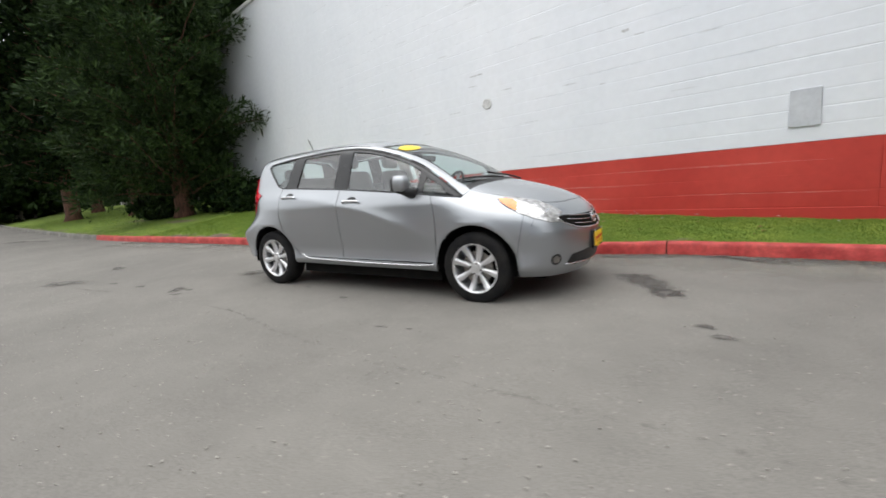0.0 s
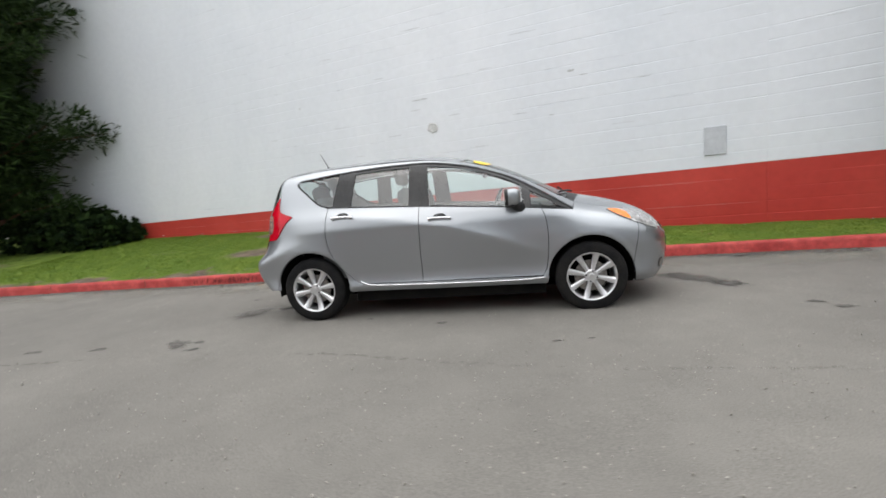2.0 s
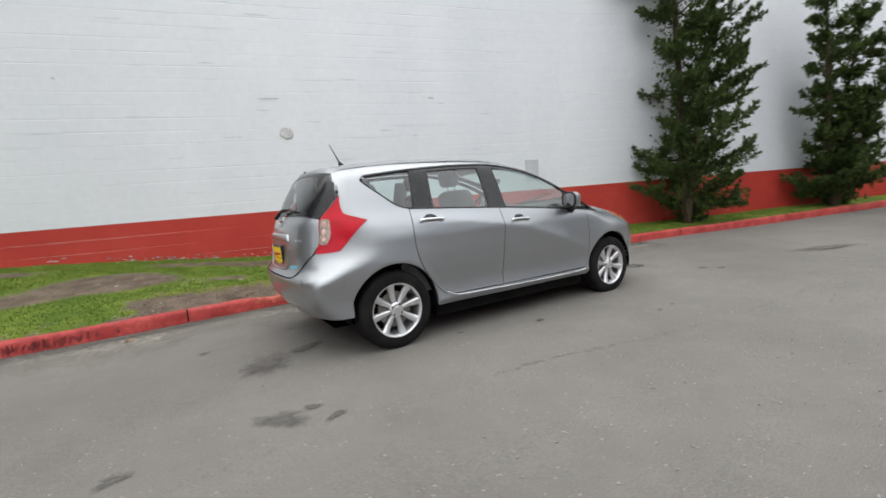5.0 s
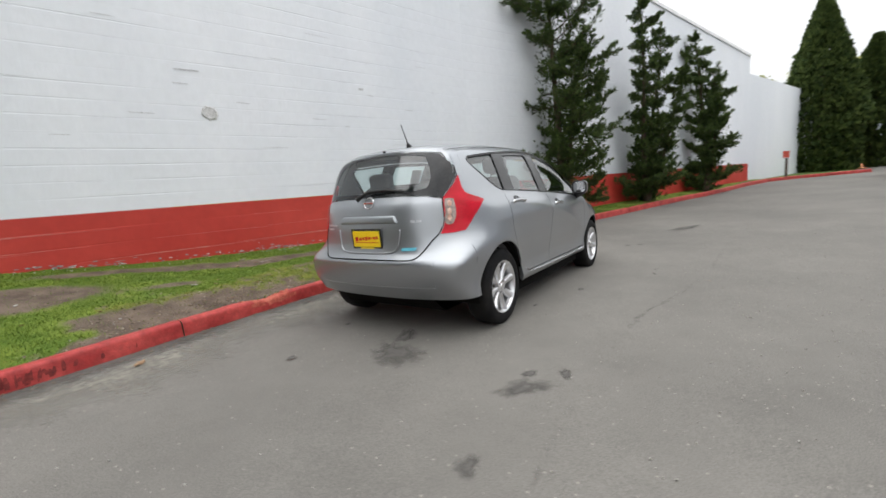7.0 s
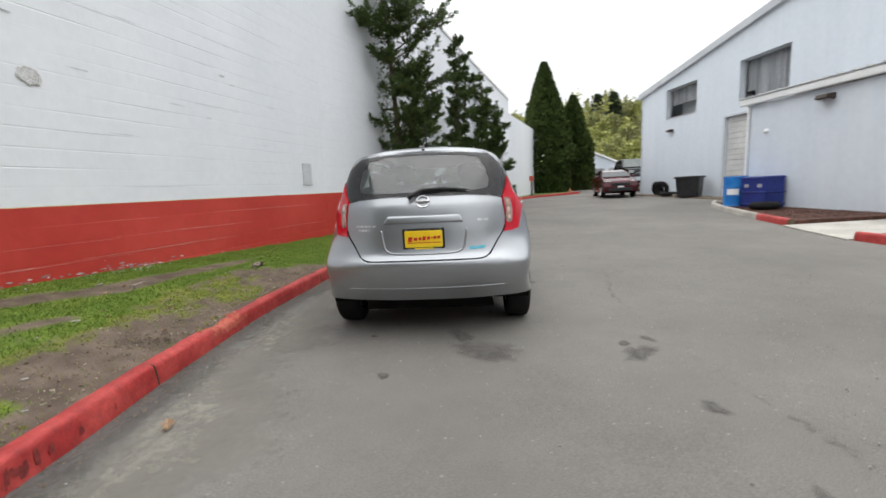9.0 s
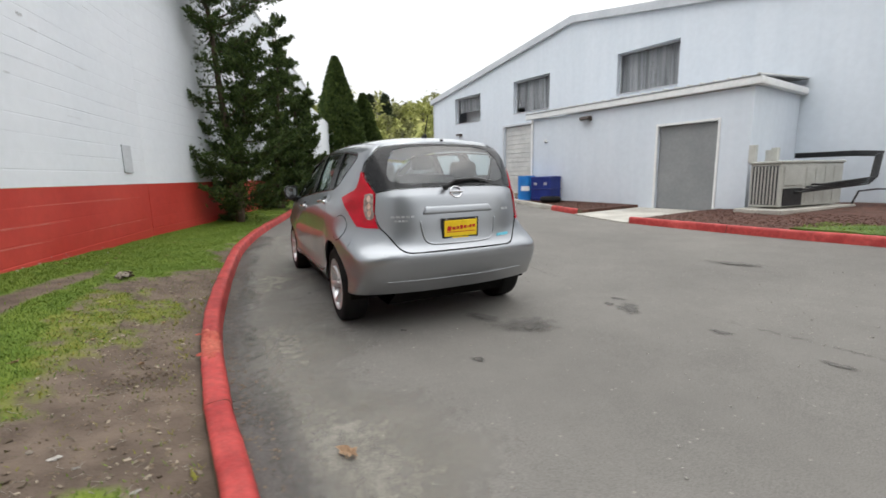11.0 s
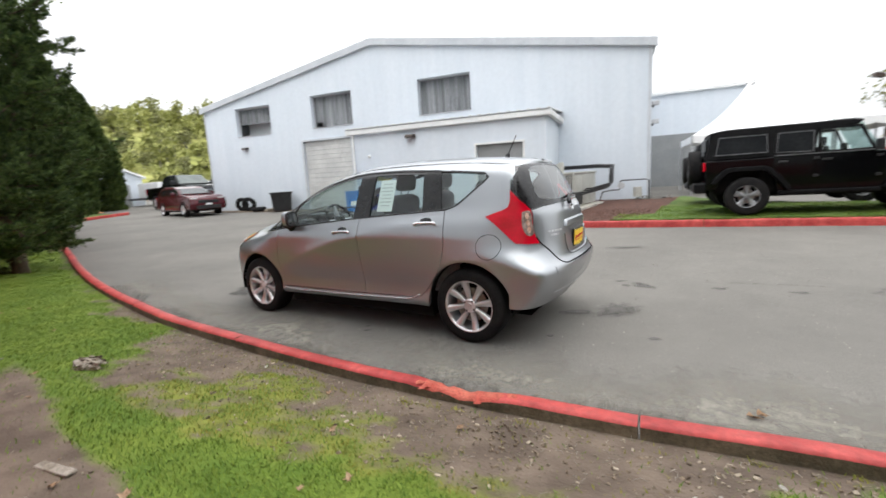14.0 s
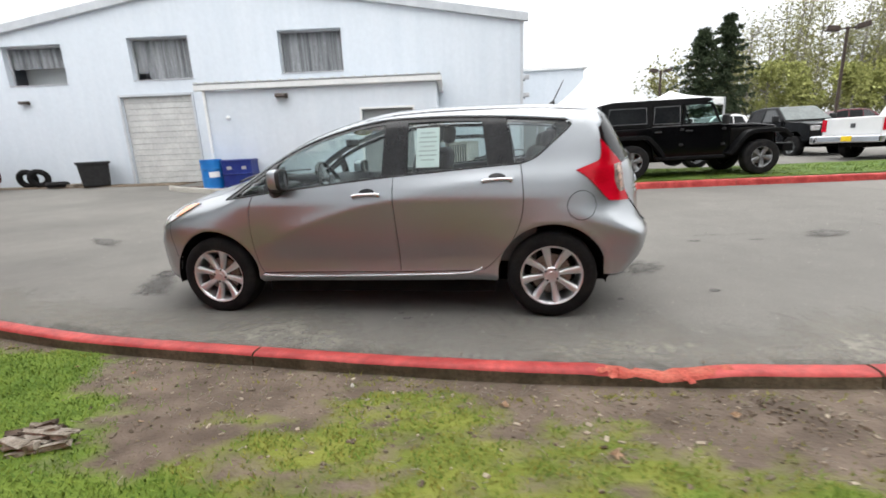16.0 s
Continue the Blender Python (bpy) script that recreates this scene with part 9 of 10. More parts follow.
def pickup(m, paint, label, rim=ALLOY):
    """A full-size crew-cab pickup; x ahead from the rear axle."""
    t = thing("pickup_truck", m, label, "truck", "parked pickups")
    slab("bed", [(-1.15, 0.62), (-1.15, 1.30), (0.95, 1.32), (0.95, 0.60), (0.50, 0.58), (0.36, 0.85), (0.2, 0.95), (-0.2, 0.95), (-0.36, 0.85), (-0.45, 0.60)], 0.97, 0.95, paint, t, 0.04, "open load bed")
    slab("cab", [(0.97, 0.55), (0.97, 1.34), (1.15, 1.88), (1.6, 1.96), (2.5, 1.94), (3.25, 1.36), (3.25, 0.55)], 0.97, 0.74, paint, t, 0.05, "crew cab", 1.3)
    slab("bonnet", [(3.22, 0.58), (3.22, 1.35), (3.9, 1.31), (4.45, 1.22), (4.52, 0.62), (4.15, 0.58), (4.06, 0.85), (3.9, 0.95), (3.5, 0.95), (3.34, 0.85), (3.28, 0.58)], 0.97, 0.90, paint, t, 0.06)
    hw = lambda z: 0.97 - 0.23 * max(0, z - 1.3) / 0.66
    for s in (-1, 1):
        side_pane("window", [(1.22, 1.38), (1.98, 1.38), (1.98, 1.84), (1.34, 1.82)], hw, CAR_GLASS_DARK, t, s, 0.004)
        side_pane("window", [(2.06, 1.38), (3.02, 1.37), (2.50, 1.83), (2.06, 1.84)], hw, GLASS_DARK, t, s, 0.004)
        side_pane("door", [(1.10, 0.62), (2.00, 0.62), (2.00, 1.34), (1.10, 1.34)], lambda z: 0.965, paint, t, s, 0.008)
        side_pane("door", [(2.04, 0.62), (3.05, 0.62), (3.12, 1.34), (2.04, 1.34)], lambda z: 0.965, paint, t, s, 0.008)
        for x in (1.2, 2.14):
            beveled("door_handle", (x, s * 0.985 - 0.015, 1.16), (x + 0.2, s * 0.985 + 0.015, 1.20), CHROME, t, 0.008)
        beveled("mirror", (2.92, s * 1.12 - 0.12, 1.36), (3.04, s * 1.12 + 0.12, 1.60), BLACK_PLASTIC, t, 0.04)
        beveled("tail_lamp", (-1.17, s * 0.90 - 0.07, 0.88), (-1.12, s * 0.90 + 0.075, 1.26), LENS_RED, t, 0.01, "red tail lamp")
        beveled("head_lamp", (4.40, s * 0.76 - 0.16, 0.98), (4.50, s * 0.76 + 0.17, 1.16), LENS_CLEAR, t, 0.02, "clear headlamp")
    slab("windscreen", [(3.20, 1.40), (2.56, 1.90), (2.59, 1.92), (3.24, 1.41)], 0.88, 0.72, SCREEN_GLASS, t, 0.004)
    slab("rear_window", [(0.985, 1.42), (1.11, 1.80), (1.08, 1.80), (0.955, 1.42)], 0.72, 0.62, CAR_GLASS_DARK, t, 0.004)
    beveled("tailgate", (-1.175, -0.80, 0.78), (-1.14, 0.80, 1.29), paint, t, 0.02)
    beveled("gate_mark", (-1.19, -0.07, 0.98), (-1.17, 0.07, 1.12), DARK_METAL, t, 0.03, "plain dark emblem shape")
    beveled("rear_bumper", (-1.36, -0.95, 0.54), (-1.15, 0.95, 0.76), CHROME, t, 0.04, "chrome rear bumper")
    beveled("dealer_plate", (-1.375, -0.155, 0.58), (-1.36, 0.155, 0.74), YELLOW, t, 0.008, "yellow dealer plate")
    beveled("front_bumper", (4.48, -0.95, 0.50), (4.70, 0.95, 0.78), CHROME, t, 0.05, "chrome front bumper")
    beveled("grille", (4.45, -0.55, 0.82), (4.53, 0.55, 1.16), DARK_METAL, t, 0.04, "dark grille")
    beveled("grille_bar", (4.50, -0.55, 0.97), (4.55, 0.55, 1.01), CHROME, t, 0.01)
    beveled("bed_floor", (-1.1, -0.9, 0.78), (0.9, 0.9, 0.82), BLACK_PLASTIC, t, 0.01)
    beveled("chassis", (-1.1, -0.45, 0.38), (4.4, 0.45, 0.60), LINER, t, 0.03)
    wheel_set(t, (0.0, 3.70), 0.86, 0.405, 0.27, 0.235, 6, rim, 0.05)
    return t


pickup(pose(-9.75, -17.75, ground_z(-10, -15) - 0.10, 0, 0, 100) @ Matrix.Scale(0.95, 4), BLACK_PAINT, "black crew-cab pickup with chrome bumper in the car park", DARK_ALLOY)
pickup(pose(-10.6, -11.7, ground_z(-11, -12), 0, 0, -161) @ Matrix.Scale(0.95, 4), WHITE_CAR, "white pickup with a yellow dealer plate in the car park")


def crossover(m, paint, label, L=4.45, roof=1.66):
    """A compact crossover; x ahead from its rear end."""
    t = thing("crossover_car", m, label, "car", "parked cars")
    slab("body", [(0.05, 0.42), (0.0, 0.75), (0.06, 1.02), (3.30, 1.04), (4.10, 0.98), (L - 0.06, 0.86), (L, 0.55), (L - 0.1, 0.30), (3.95, 0.30), (3.88, 0.52), (3.70, 0.68), (3.40, 0.68), (3.22, 0.52), (3.15, 0.28),
                  (1.28, 0.28), (1.20, 0.52), (1.02, 0.68), (0.72, 0.68), (0.54, 0.52), (0.48, 0.34)], 0.92, 0.86, paint, t, 0.06, "car body", 0.6)
    slab("cabin", [(0.06, 1.00), (0.40, roof - 0.10), (0.9, roof), (2.0, roof), (2.55, roof - 0.10), (3.32, 1.03)], 0.84, 0.64, paint, t, 0.05, "cabin", 1.0)
    hw = lambda z: 0.845 - 0.20 * max(0, z - 1.0) / (roof - 1.0)
    for s in (-1, 1):
        side_pane("window", [(0.42, 1.10), (1.25, 1.08), (1.25, roof - 0.10), (0.66, roof - 0.14)], hw, CAR_GLASS_DARK, t, s, 0.004)
        side_pane("window", [(1.32, 1.08), (2.10, 1.07), (2.10, roof - 0.10), (1.32, roof - 0.10)], hw, CAR_GLASS_DARK, t, s, 0.004)
        side_pane("window", [(2.17, 1.07), (2.98, 1.07), (2.52, roof - 0.16), (2.17, roof - 0.10)], hw, GLASS_DARK, t, s, 0.004)
        beveled("mirror", (2.72, s * 1.0 - 0.10, 1.06), (2.84, s * 1.0 + 0.10, 1.20), paint, t, 0.04)
        beveled("head_lamp", (L - 0.20, s * 0.68 - 0.15, 0.80), (L - 0.03, s * 0.68 + 0.16, 0.88), LENS_CLEAR, t, 0.02, "slim headlamp")
        beveled("tail_lamp", (-0.02, s * 0.74 - 0.12, 0.86), (0.06, s * 0.74 + 0.12, 1.0), LENS_RED, t, 0.02)
        beveled("roof_rail", (0.7, s * 0.60 - 0.015, roof + 0.005), (2.1, s * 0.60 + 0.015, roof + 0.04), BLACK_PLASTIC, t, 0.008)
    slab("windscreen", [(3.20, 1.10), (2.58, roof - 0.13), (2.61, roof - 0.11), (3.25, 1.11)], 0.74, 0.60, GLASS_DARK, t, 0.004, "windscreen")
    beveled("grille", (L - 0.02, -0.50, 0.62), (L + 0.02, 0.50, 0.76), GLOSS_BLACK, t, 0.02, "black grille")
    beveled("lower_grille", (L - 0.04, -0.60, 0.34), (L + 0.015, 0.60, 0.50), BLACK_PLASTIC, t, 0.02)
    beveled("number_plate", (L + 0.02, -0.155, 0.52), (L + 0.03, 0.155, 0.60), WHITE_PAINT, t, 0.005, "pale blank plate")
    beveled("underside", (0.2, -0.7, 0.22), (L - 0.2, 0.7, 0.32), LINER, t, 0.02)
    wheel_set(t, (0.87, 3.55), 0.80, 0.345, 0.22, 0.225, 5, ALLOY, 0.04)
    return t


crossover(pose(21.71, -8.25, ground_z(19.5, -7.6), 0, 0, 172) @ Matrix.Diagonal((0.92, 0.88, 0.92, 1)), MAROON, "dark red crossover parked by the workshop", roof=1.50)
pickup(pose(27.5, -11.2, ground_z(27, -11.2), 0, 0, 176), BLACK_PAINT, "black pickup behind the red crossover")
van = thing("box_trailer", pose(33.3, -14.9, ground_z(33, -14.5), 0, 0, 98), "white box trailer in the distance", "trailer")
beveled("box", (-2.5, -1.1, 0.55), (2.5, 1.1, 1.62), WHITE_CAR, van, 0.06)
beveled("frame", (-2.6, -0.9, 0.40), (3.4, 0.9, 0.55), DARK_METAL, van, 0.03)
wheel_set(van, (-0.5, 0.4), 0.95, 0.34, 0.2, 0.2, 5)
for k, (x, y, yaw, p) in enumerate(((-13.5, -27, 20, WHITE_CAR), (-18, -27.5, 15, DARK_METAL), (-10.5, -33, 190, WHITE_CAR), (-22, -34, 175, MAROON), (-15.5, -36, 10, DARK_METAL), (-27, -33, 185, WHITE_CAR))):
    crossover(pose(x, y, ground_z(x, y), 0, 0, yaw), p, ("white" if p is WHITE_CAR else "dark red" if p is MAROON else "grey") + " car in the far car park")


def lot_lamp(m, h, label):
    t = thing("car_park_lamp", m, label, "street lamp", "car park lamps")
    beveled("pole", (-0.08, -0.08, -0.2), (0.08, 0.08, h), BROWN_METAL, t, 0.02)
    for s in (-1, 1):
        beveled("arm", (min(0, s * 0.5), -0.04, h - 0.14), (max(0, s * 0.5), 0.04, h - 0.06), BROWN_METAL, t, 0.01)
        head = beveled("lamp_head", (-0.34, -0.25, -0.16), (0.34, 0.25, 0.16), BROWN_METAL, t, 0.04, "brown shoebox lamp head")
        head.matrix_local = Matrix.Translation((s * 0.75, 0, h - 0.02)) @ Matrix.Rotation(radians(-12 * s), 4, "Y")
    return t


lot_lamp(pose(-20.6, -30.3, ground_z(-20, -30), 0, 0, -15), 6.7, "tall brown car park lamp with two heads")
lot_lamp(pose(-13.5, -44, ground_z(-13, -44), 0, 0, 20), 6.6, "further brown car park lamp")

# ---- marks and litter on the drive ----


def blot(name, x, y, rx, ry, yaw, material, label, seed):
    r = random.Random(seed)
    m = pose(x, y, 0, 0, 0, yaw)
    k = 40
    ph = [r.uniform(0, 6.28) for _ in range(4)]
    rows = []
    for q in (0.0, 0.45, 0.75, 1.25):
        row = []
        for i in range(k + 1):
            a = i * math.tau / k
            rad = q * (1 + 0.16 * math.sin(2 * a + ph[0]) + 0.12 * math.sin(3 * a + ph[1]) + 0.08 * math.sin(7 * a + ph[2]) + 0.05 * math.sin(13 * a + ph[3]))
            p = m @ Vector((rx * rad * math.cos(a), ry * rad * math.sin(a), 0))
            row.append((p.x, p.y, ground_z(p.x, p.y) + 0.006 * noise.noise((p.x * 0.9, p.y * 0.9, 0)) + 0.0035 + 0.0004 * (seed % 50)))
        rows.append(row)
    g = Geo()
    g.grid(rows)
    ob = tagged(link(name, g, material), label, "stain", "stains on the drive")
    at = ob.data.attributes.new("body", "FLOAT", "POINT")
    at.data.foreach_set("value", [v for v in (1.0, 0.75, 0.42, 0.0) for _ in range(k + 1)])
    return ob


FAINT = fading(mat("faint_damp_asphalt", (0.105, 0.098, 0.089), 0.8, vary=(0.125, 0.118, 0.107), scale=5, fine=60, bump=0.3, bump_scale=110))
oil_spots = [(-1.04, -1.43, 0.15, 0.11, -50), (-0.86, -1.39, 0.065, 0.045, 0), (-0.78, -1.58, 0.075, 0.045, 20), (-1.78, -1.51, 0.085, 0.055, 0), (-1.31, 0.23, 0.055, 0.04, 0), (4.37, -1.12, 0.085, 0.045, -20), (1.27, -1.07, 0.07, 0.03, 10), (2.22, -1.62, 0.05, 0.025, 10), (2.45, -1.60, 0.035, 0.02, 0), (-2.44, -1.54, 0.09, 0.045, 10), (1.04, 0.90, 0.045, 0.03, 10), (1.12, 0.80, 0.03, 0.02, 0), (0.55, -0.86, 0.05, 0.02, 5), (0.05, -0.50, 0.05, 0.02, 0), (0.32, -0.42, 0.03, 0.02, 20), (-0.55, 0.45, 0.035, 0.025, 0)]
damp_spots = [(3.80, 0.20, 0.54, 0.19, -64), (4.28, -0.95, 0.08, 0.05, -30), (3.98, -0.17, 0.20, 0.13, -50)]
faint_spots = [(-0.93, -0.43, 0.30, 0.17, 60), (-0.60, -0.25, 0.16, 0.10, 20), (-15.3, 0.7, 0.6, 0.3, 10), (-14.2, 1.0, 0.5, 0.12, 10), (-0.5, -3.9, 0.3, 0.12, 15), (-3.3, -1.8, 0.35, 0.16, 40), (-3.9, -0.9, 0.2, 0.1, 0), (4.6, 1.2, 0.35, 0.10, -30), (-5.2, -3.2, 0.5, 0.2, 15), (6.3, -1.6, 0.5, 0.15, -20)]
for k, (x, y, rx, ry, yaw) in enumerate(oil_spots):
    blot("stain", x, y, rx, ry, yaw, OIL_GUTTER_DARK, "dark oil spot on the asphalt", 100 + k)
for k, (x, y, rx, ry, yaw) in enumerate(damp_spots):
    blot("stain", x, y, rx, ry, yaw, WET, "damp dark patch on the asphalt", 200 + k)
for k, (x, y, rx, ry, yaw) in enumerate(faint_spots):
    blot("stain", x, y, rx, ry, yaw, FAINT, "faint damp patch on the asphalt", 220 + k)


def seam(line, x0, x1, width, label, seed):
    """A long worn joint in the asphalt along a line y(x), thin and broken."""
    rows, fade = [], []
    for o, b in ((-1.0, 0.0), (-0.25, 0.27), (0.25, 0.27), (1.0, 0.0)):
        rows.append([])
        for x in np.arange(x0, x1, 0.08):
            y = curve(line, x) + 0.05 * noise.noise((x * 1.1, seed, 0)) + 0.02 * noise.noise((x * 4.5, seed, 2))
            w = width * (1 + 0.6 * noise.noise((x * 2.1, seed, 5)))
            rows[-1].append((x, y + o * w, ground_z(x, y + o * w) + 0.006 * noise.noise((x * 0.9, (y + o * w) * 0.9, 0)) + 0.003 + 0.0003 * seed))
            fade.append(b * (0.75 + 0.7 * noise.noise((x * 0.7, seed, 9))))
    g = Geo()
    g.grid(rows)
    ob = tagged(link("asphalt_seam", g, FAINT), label, "seam", "seams in the asphalt")
    ob.data.attributes.new("body", "FLOAT", "POINT").data.foreach_set("value", fade)


seam([(-4, -1.95), (-1.36, -1.76), (-0.5, -1.72), (0.36, -1.75), (1.2, -1.92), (2.7, -2.18), (3.7, -2.24), (9.5, -3.07), (20, -4.9)], -3.6, 19, 0.045, "worn dark joint running along the drive", 3)

r = random.Random(31)
PEBBLE = mat("pale_grit", (0.30, 0.28, 0.25), 0.9, vary=(0.44, 0.42, 0.38), scale=30, fine=90, rnd=0.2)
g = Geo()
for k in range(5200):
    x, y = r.uniform(-7, 7.5), (r.uniform(-7.5, 1.5) if k < 2600 else r.uniform(-3.9, -1.8) - 0.12 * max(0, k % 7 - 3))
    if -0.6 < x < 3.3 and -0.8 < y < 0.8:
        continue
    s = r.choice((0.002, 0.003, 0.003, 0.004, 0.006))
    m = pose(x, y, ground_z(x, y) + 0.005, r.uniform(0, 40), r.uniform(0, 40), r.uniform(0, 360))
    g.add([m @ Vector(p) for p in ((-s, -s, 0), (s, -s * 0.8, 0), (s * 0.9, s, 0), (-s, s * 0.7, 0), (0, 0, s * 0.9))], [(0, 1, 4), (1, 2, 4), (2, 3, 4), (3, 0, 4)])
tagged(link("road_grit", g, PEBBLE), "pale grit scattered on the asphalt", "grit", kind="stuff")
# dark line and pale dust along the foot of the kerb


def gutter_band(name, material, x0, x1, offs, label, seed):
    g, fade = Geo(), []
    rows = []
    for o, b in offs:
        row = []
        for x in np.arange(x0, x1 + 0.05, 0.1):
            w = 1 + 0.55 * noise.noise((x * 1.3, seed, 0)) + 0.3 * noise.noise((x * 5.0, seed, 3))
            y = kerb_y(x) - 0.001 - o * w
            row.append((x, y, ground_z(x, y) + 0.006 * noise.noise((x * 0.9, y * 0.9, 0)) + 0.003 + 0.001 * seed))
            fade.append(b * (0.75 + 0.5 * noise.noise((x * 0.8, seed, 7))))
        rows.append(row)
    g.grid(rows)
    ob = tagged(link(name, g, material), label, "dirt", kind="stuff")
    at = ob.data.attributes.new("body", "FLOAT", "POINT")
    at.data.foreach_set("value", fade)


gutter_band("gutter_dust", DUST, -9.0, 6.0, ((0.12, 0.0), (0.25, 0.75), (0.40, 0.85), (0.65, 0.55), (1.0, 0.0)), "pale dust drifted along the kerb", 1)
gutter_band("gutter_dark_line", OIL_GUTTER_DARK, -9.0, 6.0, ((0.0, 1.0), (0.06, 0.95), (0.13, 0.8), (0.21, 0.5), (0.32, 0.0)), "dark line at the foot of the kerb, fading outwards", 2)
# grit and dirt along the gutter
g = Geo()
for _ in range(1500):
    x = r.uniform(-5, 6)
    y = kerb_y(x) - abs(r.gauss(0, 0.09)) - 0.005
    s = r.choice((0.003, 0.004, 0.006, 0.009))
    m = pose(x, y, ground_z(x, y) + 0.004, r.uniform(0, 40), r.uniform(0, 40), r.uniform(0, 360))
    g.add([m @ Vector(p) for p in ((-s, -s, 0), (s, -s * 0.8, 0), (s * 0.9, s, 0), (-s, s * 0.7, 0), (0, 0, s * 0.8))], [(0, 1, 4), (1, 2, 4), (2, 3, 4), (3, 0, 4)])
tagged(link("gutter_dirt", g, SOIL), "brown dirt and grit along the kerb", "dirt", kind="stuff")


def fallen_leaf(x, y, z, size, seed, label="curled dry brown leaf"):
    q = random.Random(seed)
    g = Geo()
    k = 9
    rim = []
    for i in range(k):
        a = i * math.tau / k
        rad = size * (1.0 if i % 2 else 0.55) * q.uniform(0.8, 1.2)
        rim.append((rad * math.cos(a), rad * math.sin(a) * 0.75, size * q.uniform(0.05, 0.55)))
    g.add(rim + [(0, 0, 0.0)], [(i, (i + 1) % k, k) for i in range(k)])
    g.tube([(0, 0, 0.002), (-size * 1.2, 0.1 * size, size * 0.2)], 0.0015, 4)
    ob = tagged(link("dry_leaf", g, DRY_LEAF), label, "leaf", "fallen leaves")
    ob.matrix_world = pose(x, y, z + 0.006, q.uniform(-12, 12), q.uniform(-12, 12), q.uniform(0, 360))


fallen_leaf(-1.86, 1.23, 0, 0.042, 1)
fallen_leaf(-1.90, 1.20, 0.005, 0.036, 2)
fallen_leaf(1.96, -2.17, 0, 0.04, 3)
for k in range(46):
    x = r.uniform(-5, 5)
    y = r.uniform(kerb_y(x) + 0.2, wall_y(x) - 0.1)
    fallen_leaf(x, y, lawn_z(x, y), r.uniform(0.012, 0.035), 10 + k, "small dry leaf on the lawn")
# dead stump of weathered wood on the lawn
st = thing("wood_chunk", pose(2.03, 2.66, lawn_z(2.03, 2.66), 0, 0, 15), "weathered broken chunk of grey wood on the lawn", "wood")
for k in range(16):
    q = random.Random(60 + k)
    L, w, h = q.uniform(0.03, 0.11), q.uniform(0.010, 0.026), q.uniform(0.006, 0.014)
    m = pose(q.uniform(-0.05, 0.06), q.uniform(-0.055, 0.055), 0.012 + 0.030 * q.random(), q.uniform(-18, 18), q.uniform(-14, 14), q.uniform(-22, 22))
    bm = bmesh.new()
    bmesh.ops.create_cube(bm, size=2.0, matrix=Matrix.Diagonal((L, w, h, 1)))
    bmesh.ops.subdivide_edges(bm, edges=bm.edges[:], cuts=2)
    for v in bm.verts:
        v.co += Vector((0.3 * L, w * 0.6, h * 0.9)) * noise.noise((v.co.x * 40 + k, v.co.y * 60, v.co.z * 60)) * 0.8
        v.co.y *= 1 - 0.5 * abs(v.co.x) / L * q.random()
    bm.transform(m)
    part("splinter", bm, DEAD_WOOD if k % 4 else BARK, st)
st2 = thing("wood_chunk", pose(0.60, 3.29, lawn_z(0.60, 3.29), 0, 0, 10), "pale flat scrap of wood on the bare soil", "wood")
beveled("scrap", (-0.11, -0.022, 0.0), (0.11, 0.022, 0.010), DEAD_WOOD, st2, 0.004)
# pebbles, twigs and clods in the bare soil
g, g2 = Geo(), Geo()
for _ in range(3800):
    x = r.uniform(-4.5, 4.0)
    y = kerb_y(x) + 0.16 + abs(r.gauss(0, 0.6))
    if y > wall_y(x) - 0.05 or turf_cover(x, y) > 0.75:
        continue
    s = r.choice((0.003, 0.004, 0.005, 0.007, 0.011))
    m = pose(x, y, lawn_z(x, y), r.uniform(-30, 30), r.uniform(-30, 30), r.uniform(0, 360))
    if r.random() < 0.7:
        g.add([m @ Vector(p) for p in ((-s, -s, 0), (s, -s * 0.8, 0), (s * 0.9, s, 0), (-s, s * 0.7, 0), (0.2 * s, 0, s * 0.8))], [(0, 1, 4), (1, 2, 4), (2, 3, 4), (3, 0, 4)])
    else:
        L = r.uniform(0.008, 0.030)
        g2.tube([m @ Vector((-L, 0, 0.004)), m @ Vector((0, 0.01, 0.01)), m @ Vector((L, 0, 0.004))], 0.0013, 4, False)
tagged(link("soil_clods", g, SOIL), "small clods and stones on the bare soil", "stones", kind="stuff")
tagged(link("twigs", g2, DEAD_WOOD), "short twigs on the bare soil", "twigs", kind="stuff")

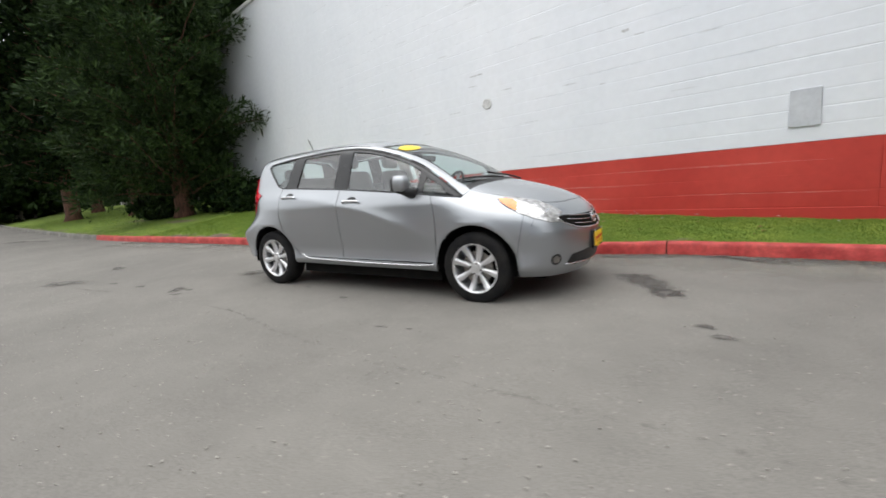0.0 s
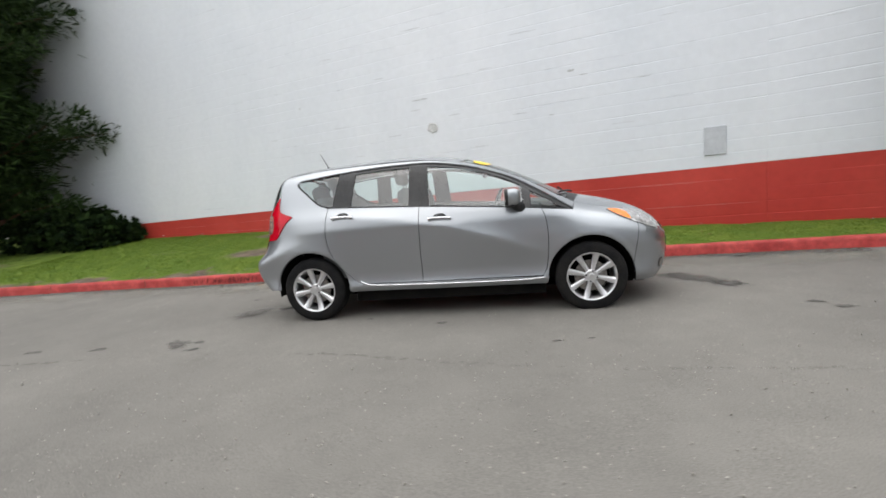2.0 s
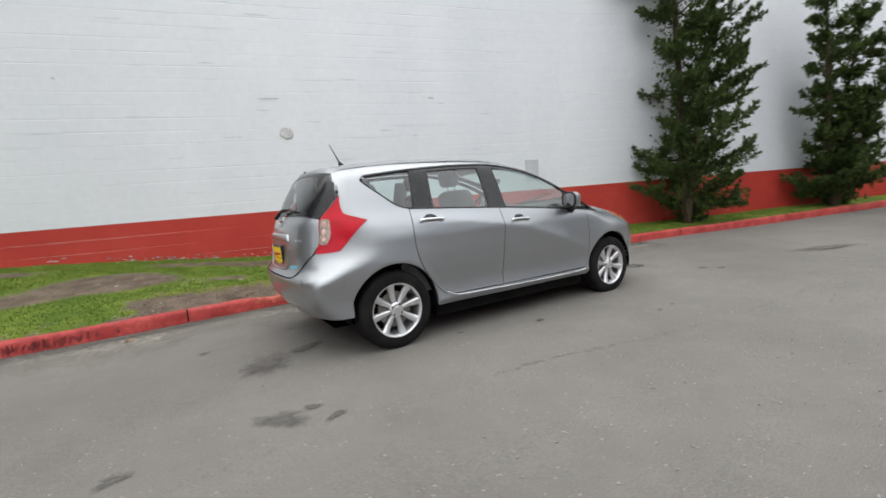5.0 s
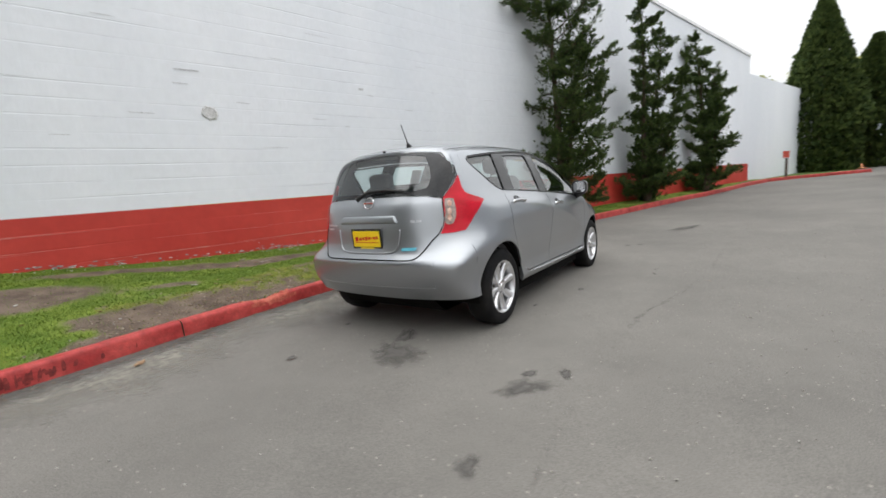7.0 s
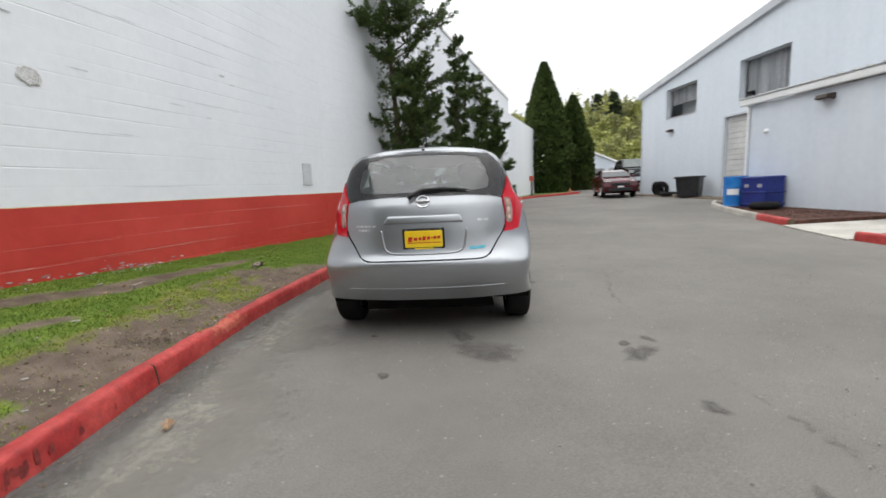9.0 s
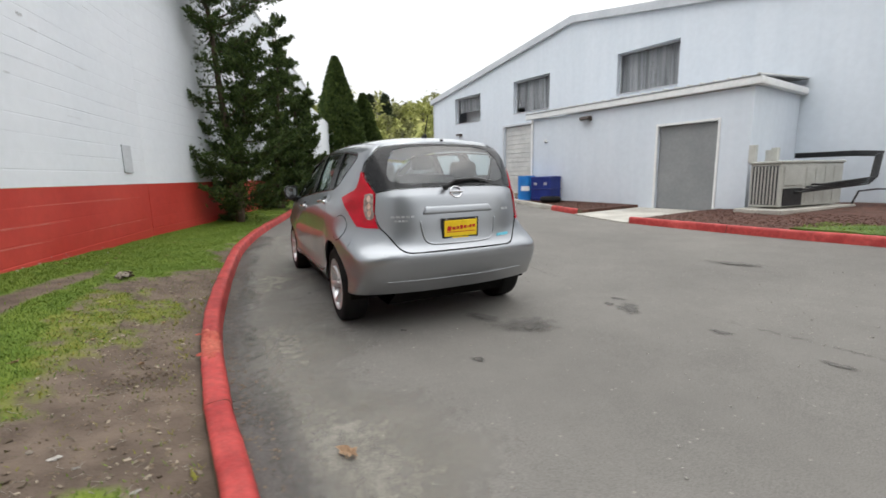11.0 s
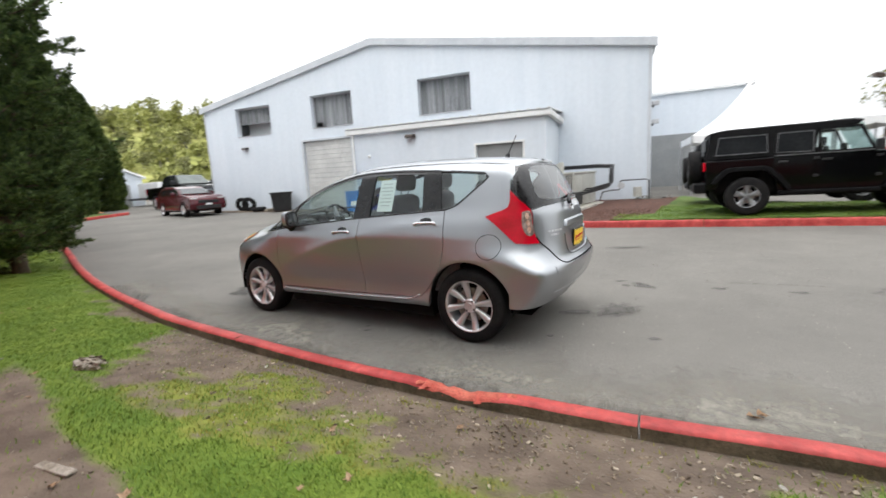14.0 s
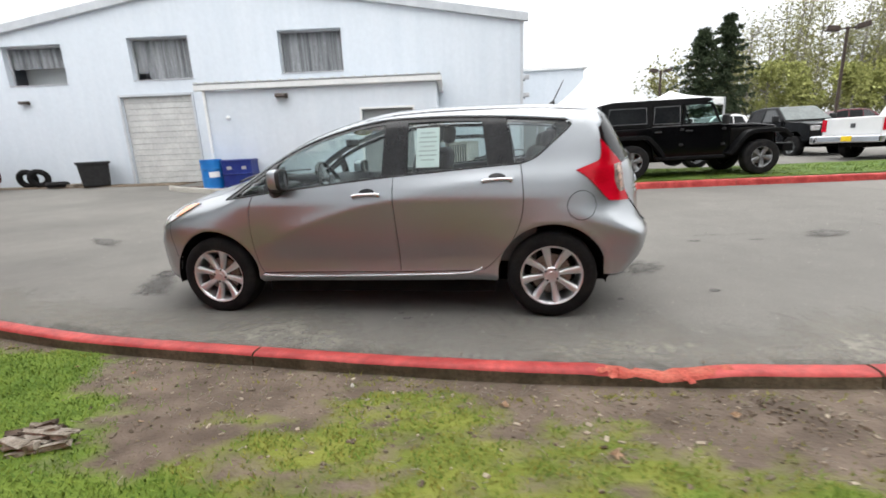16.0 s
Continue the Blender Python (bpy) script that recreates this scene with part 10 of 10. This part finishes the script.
# pale scraps on the bare soil, dark bark crumbs by the broken kerb
for k, (x, y, size) in enumerate(((0.40, 3.55, 0.075), (-1.62, 2.24, 0.035), (-1.70, 2.16, 0.02), (-1.55, 2.33, 0.03), (-0.66, 2.83, 0.05), (1.05, 1.98, 0.028), (0.92, 2.12, 0.02), (-1.9, 1.95, 0.028), (-2.05, 2.02, 0.025), (-1.05, 2.75, 0.03), (-2.1, 3.2, 0.04), (-2.3, 3.35, 0.03), (-1.9, 3.42, 0.03), (2.7, 2.95, 0.03))):
    q = random.Random(300 + k)
    bm = bmesh.new()
    bmesh.ops.create_icosphere(bm, subdivisions=2, radius=1.0)
    for v in bm.verts:
        v.co = Vector((v.co.x * size * 0.7, v.co.y * size * 0.36, v.co.z * size * 0.13)) * (1 + 0.45 * noise.noise((v.co.x * 2 + k * 7, v.co.y * 2, v.co.z * 2)))
    scrap = part("stone_scrap", bm, PEBBLE if k % 3 else DEAD_WOOD, label="flat pale scrap of stone or wood on the soil")
    scrap.matrix_world = pose(x, y, lawn_z(x, y) + size * 0.12, q.uniform(-8, 8), q.uniform(-8, 8), q.uniform(0, 180))
    tagged(scrap, category="stone", group="scraps on the lawn")
g = Geo()
q = random.Random(91)
for _ in range(60):
    s0 = q.random()
    x, y = -0.72 - 0.30 * s0 + q.gauss(0, 0.07), 1.98 + 0.30 * s0 + q.gauss(0, 0.05)
    L = q.uniform(0.004, 0.009)
    g.box((-L, -L * 0.45, -0.004), (L, L * 0.45, 0.005), pose(x, y, lawn_z(x, y) + 0.006, q.uniform(-30, 30), q.uniform(-30, 30), q.uniform(0, 360)))
tagged(link("bark_crumbs", g, SOIL), "brown crumbs strewn on the soil by the kerb", "bark", kind="stuff")
# chips, bark and dry bits lying all over the bare soil
CHIP_MIX = island(mat("soil_chip", (0.2, 0.15, 0.1), 0.9, spec=0.2), (0.060, 0.042, 0.028), (0.46, 0.39, 0.30))
g = Geo()
for _ in range(1100):
    x = q.uniform(-3.4, 3.4)
    y = kerb_y(x) + 0.17 + abs(q.gauss(0, 0.6))
    if y > wall_y(x) - 0.1 or turf_cover(x, y) > 0.75:
        continue
    L = 0.003 + 0.011 * q.random() ** 3
    g.box((-L, -L * q.uniform(0.3, 0.7), -0.002), (L, L * q.uniform(0.3, 0.7), L * 0.4), pose(x, y, lawn_z(x, y) + 0.002, q.uniform(-20, 20), q.uniform(-20, 20), q.uniform(0, 360)))
tagged(link("soil_chips", g, CHIP_MIX), "small wood and stone chips strewn over the bare soil", "debris", kind="stuff")

g, g2 = Geo(), Geo()
q = random.Random(47)
for _ in range(60):
    x, y = -0.15 + q.gauss(0, 0.28), -12.35 + q.gauss(0, 0.22)
    L = q.uniform(0.015, 0.05)
    g.box((-L, -L * 0.6, -L * 0.25), (L, L * 0.6, L * 0.25), pose(x, y, ground_z(x, y) + 0.11 + 0.10 * q.random() ** 2, q.uniform(-40, 40), q.uniform(-40, 40), q.uniform(0, 360)))
tagged(link("rubble_heap", g, KERB_GREY), "heap of grey broken rubble at the workshop's corner", "rubble", kind="stuff")
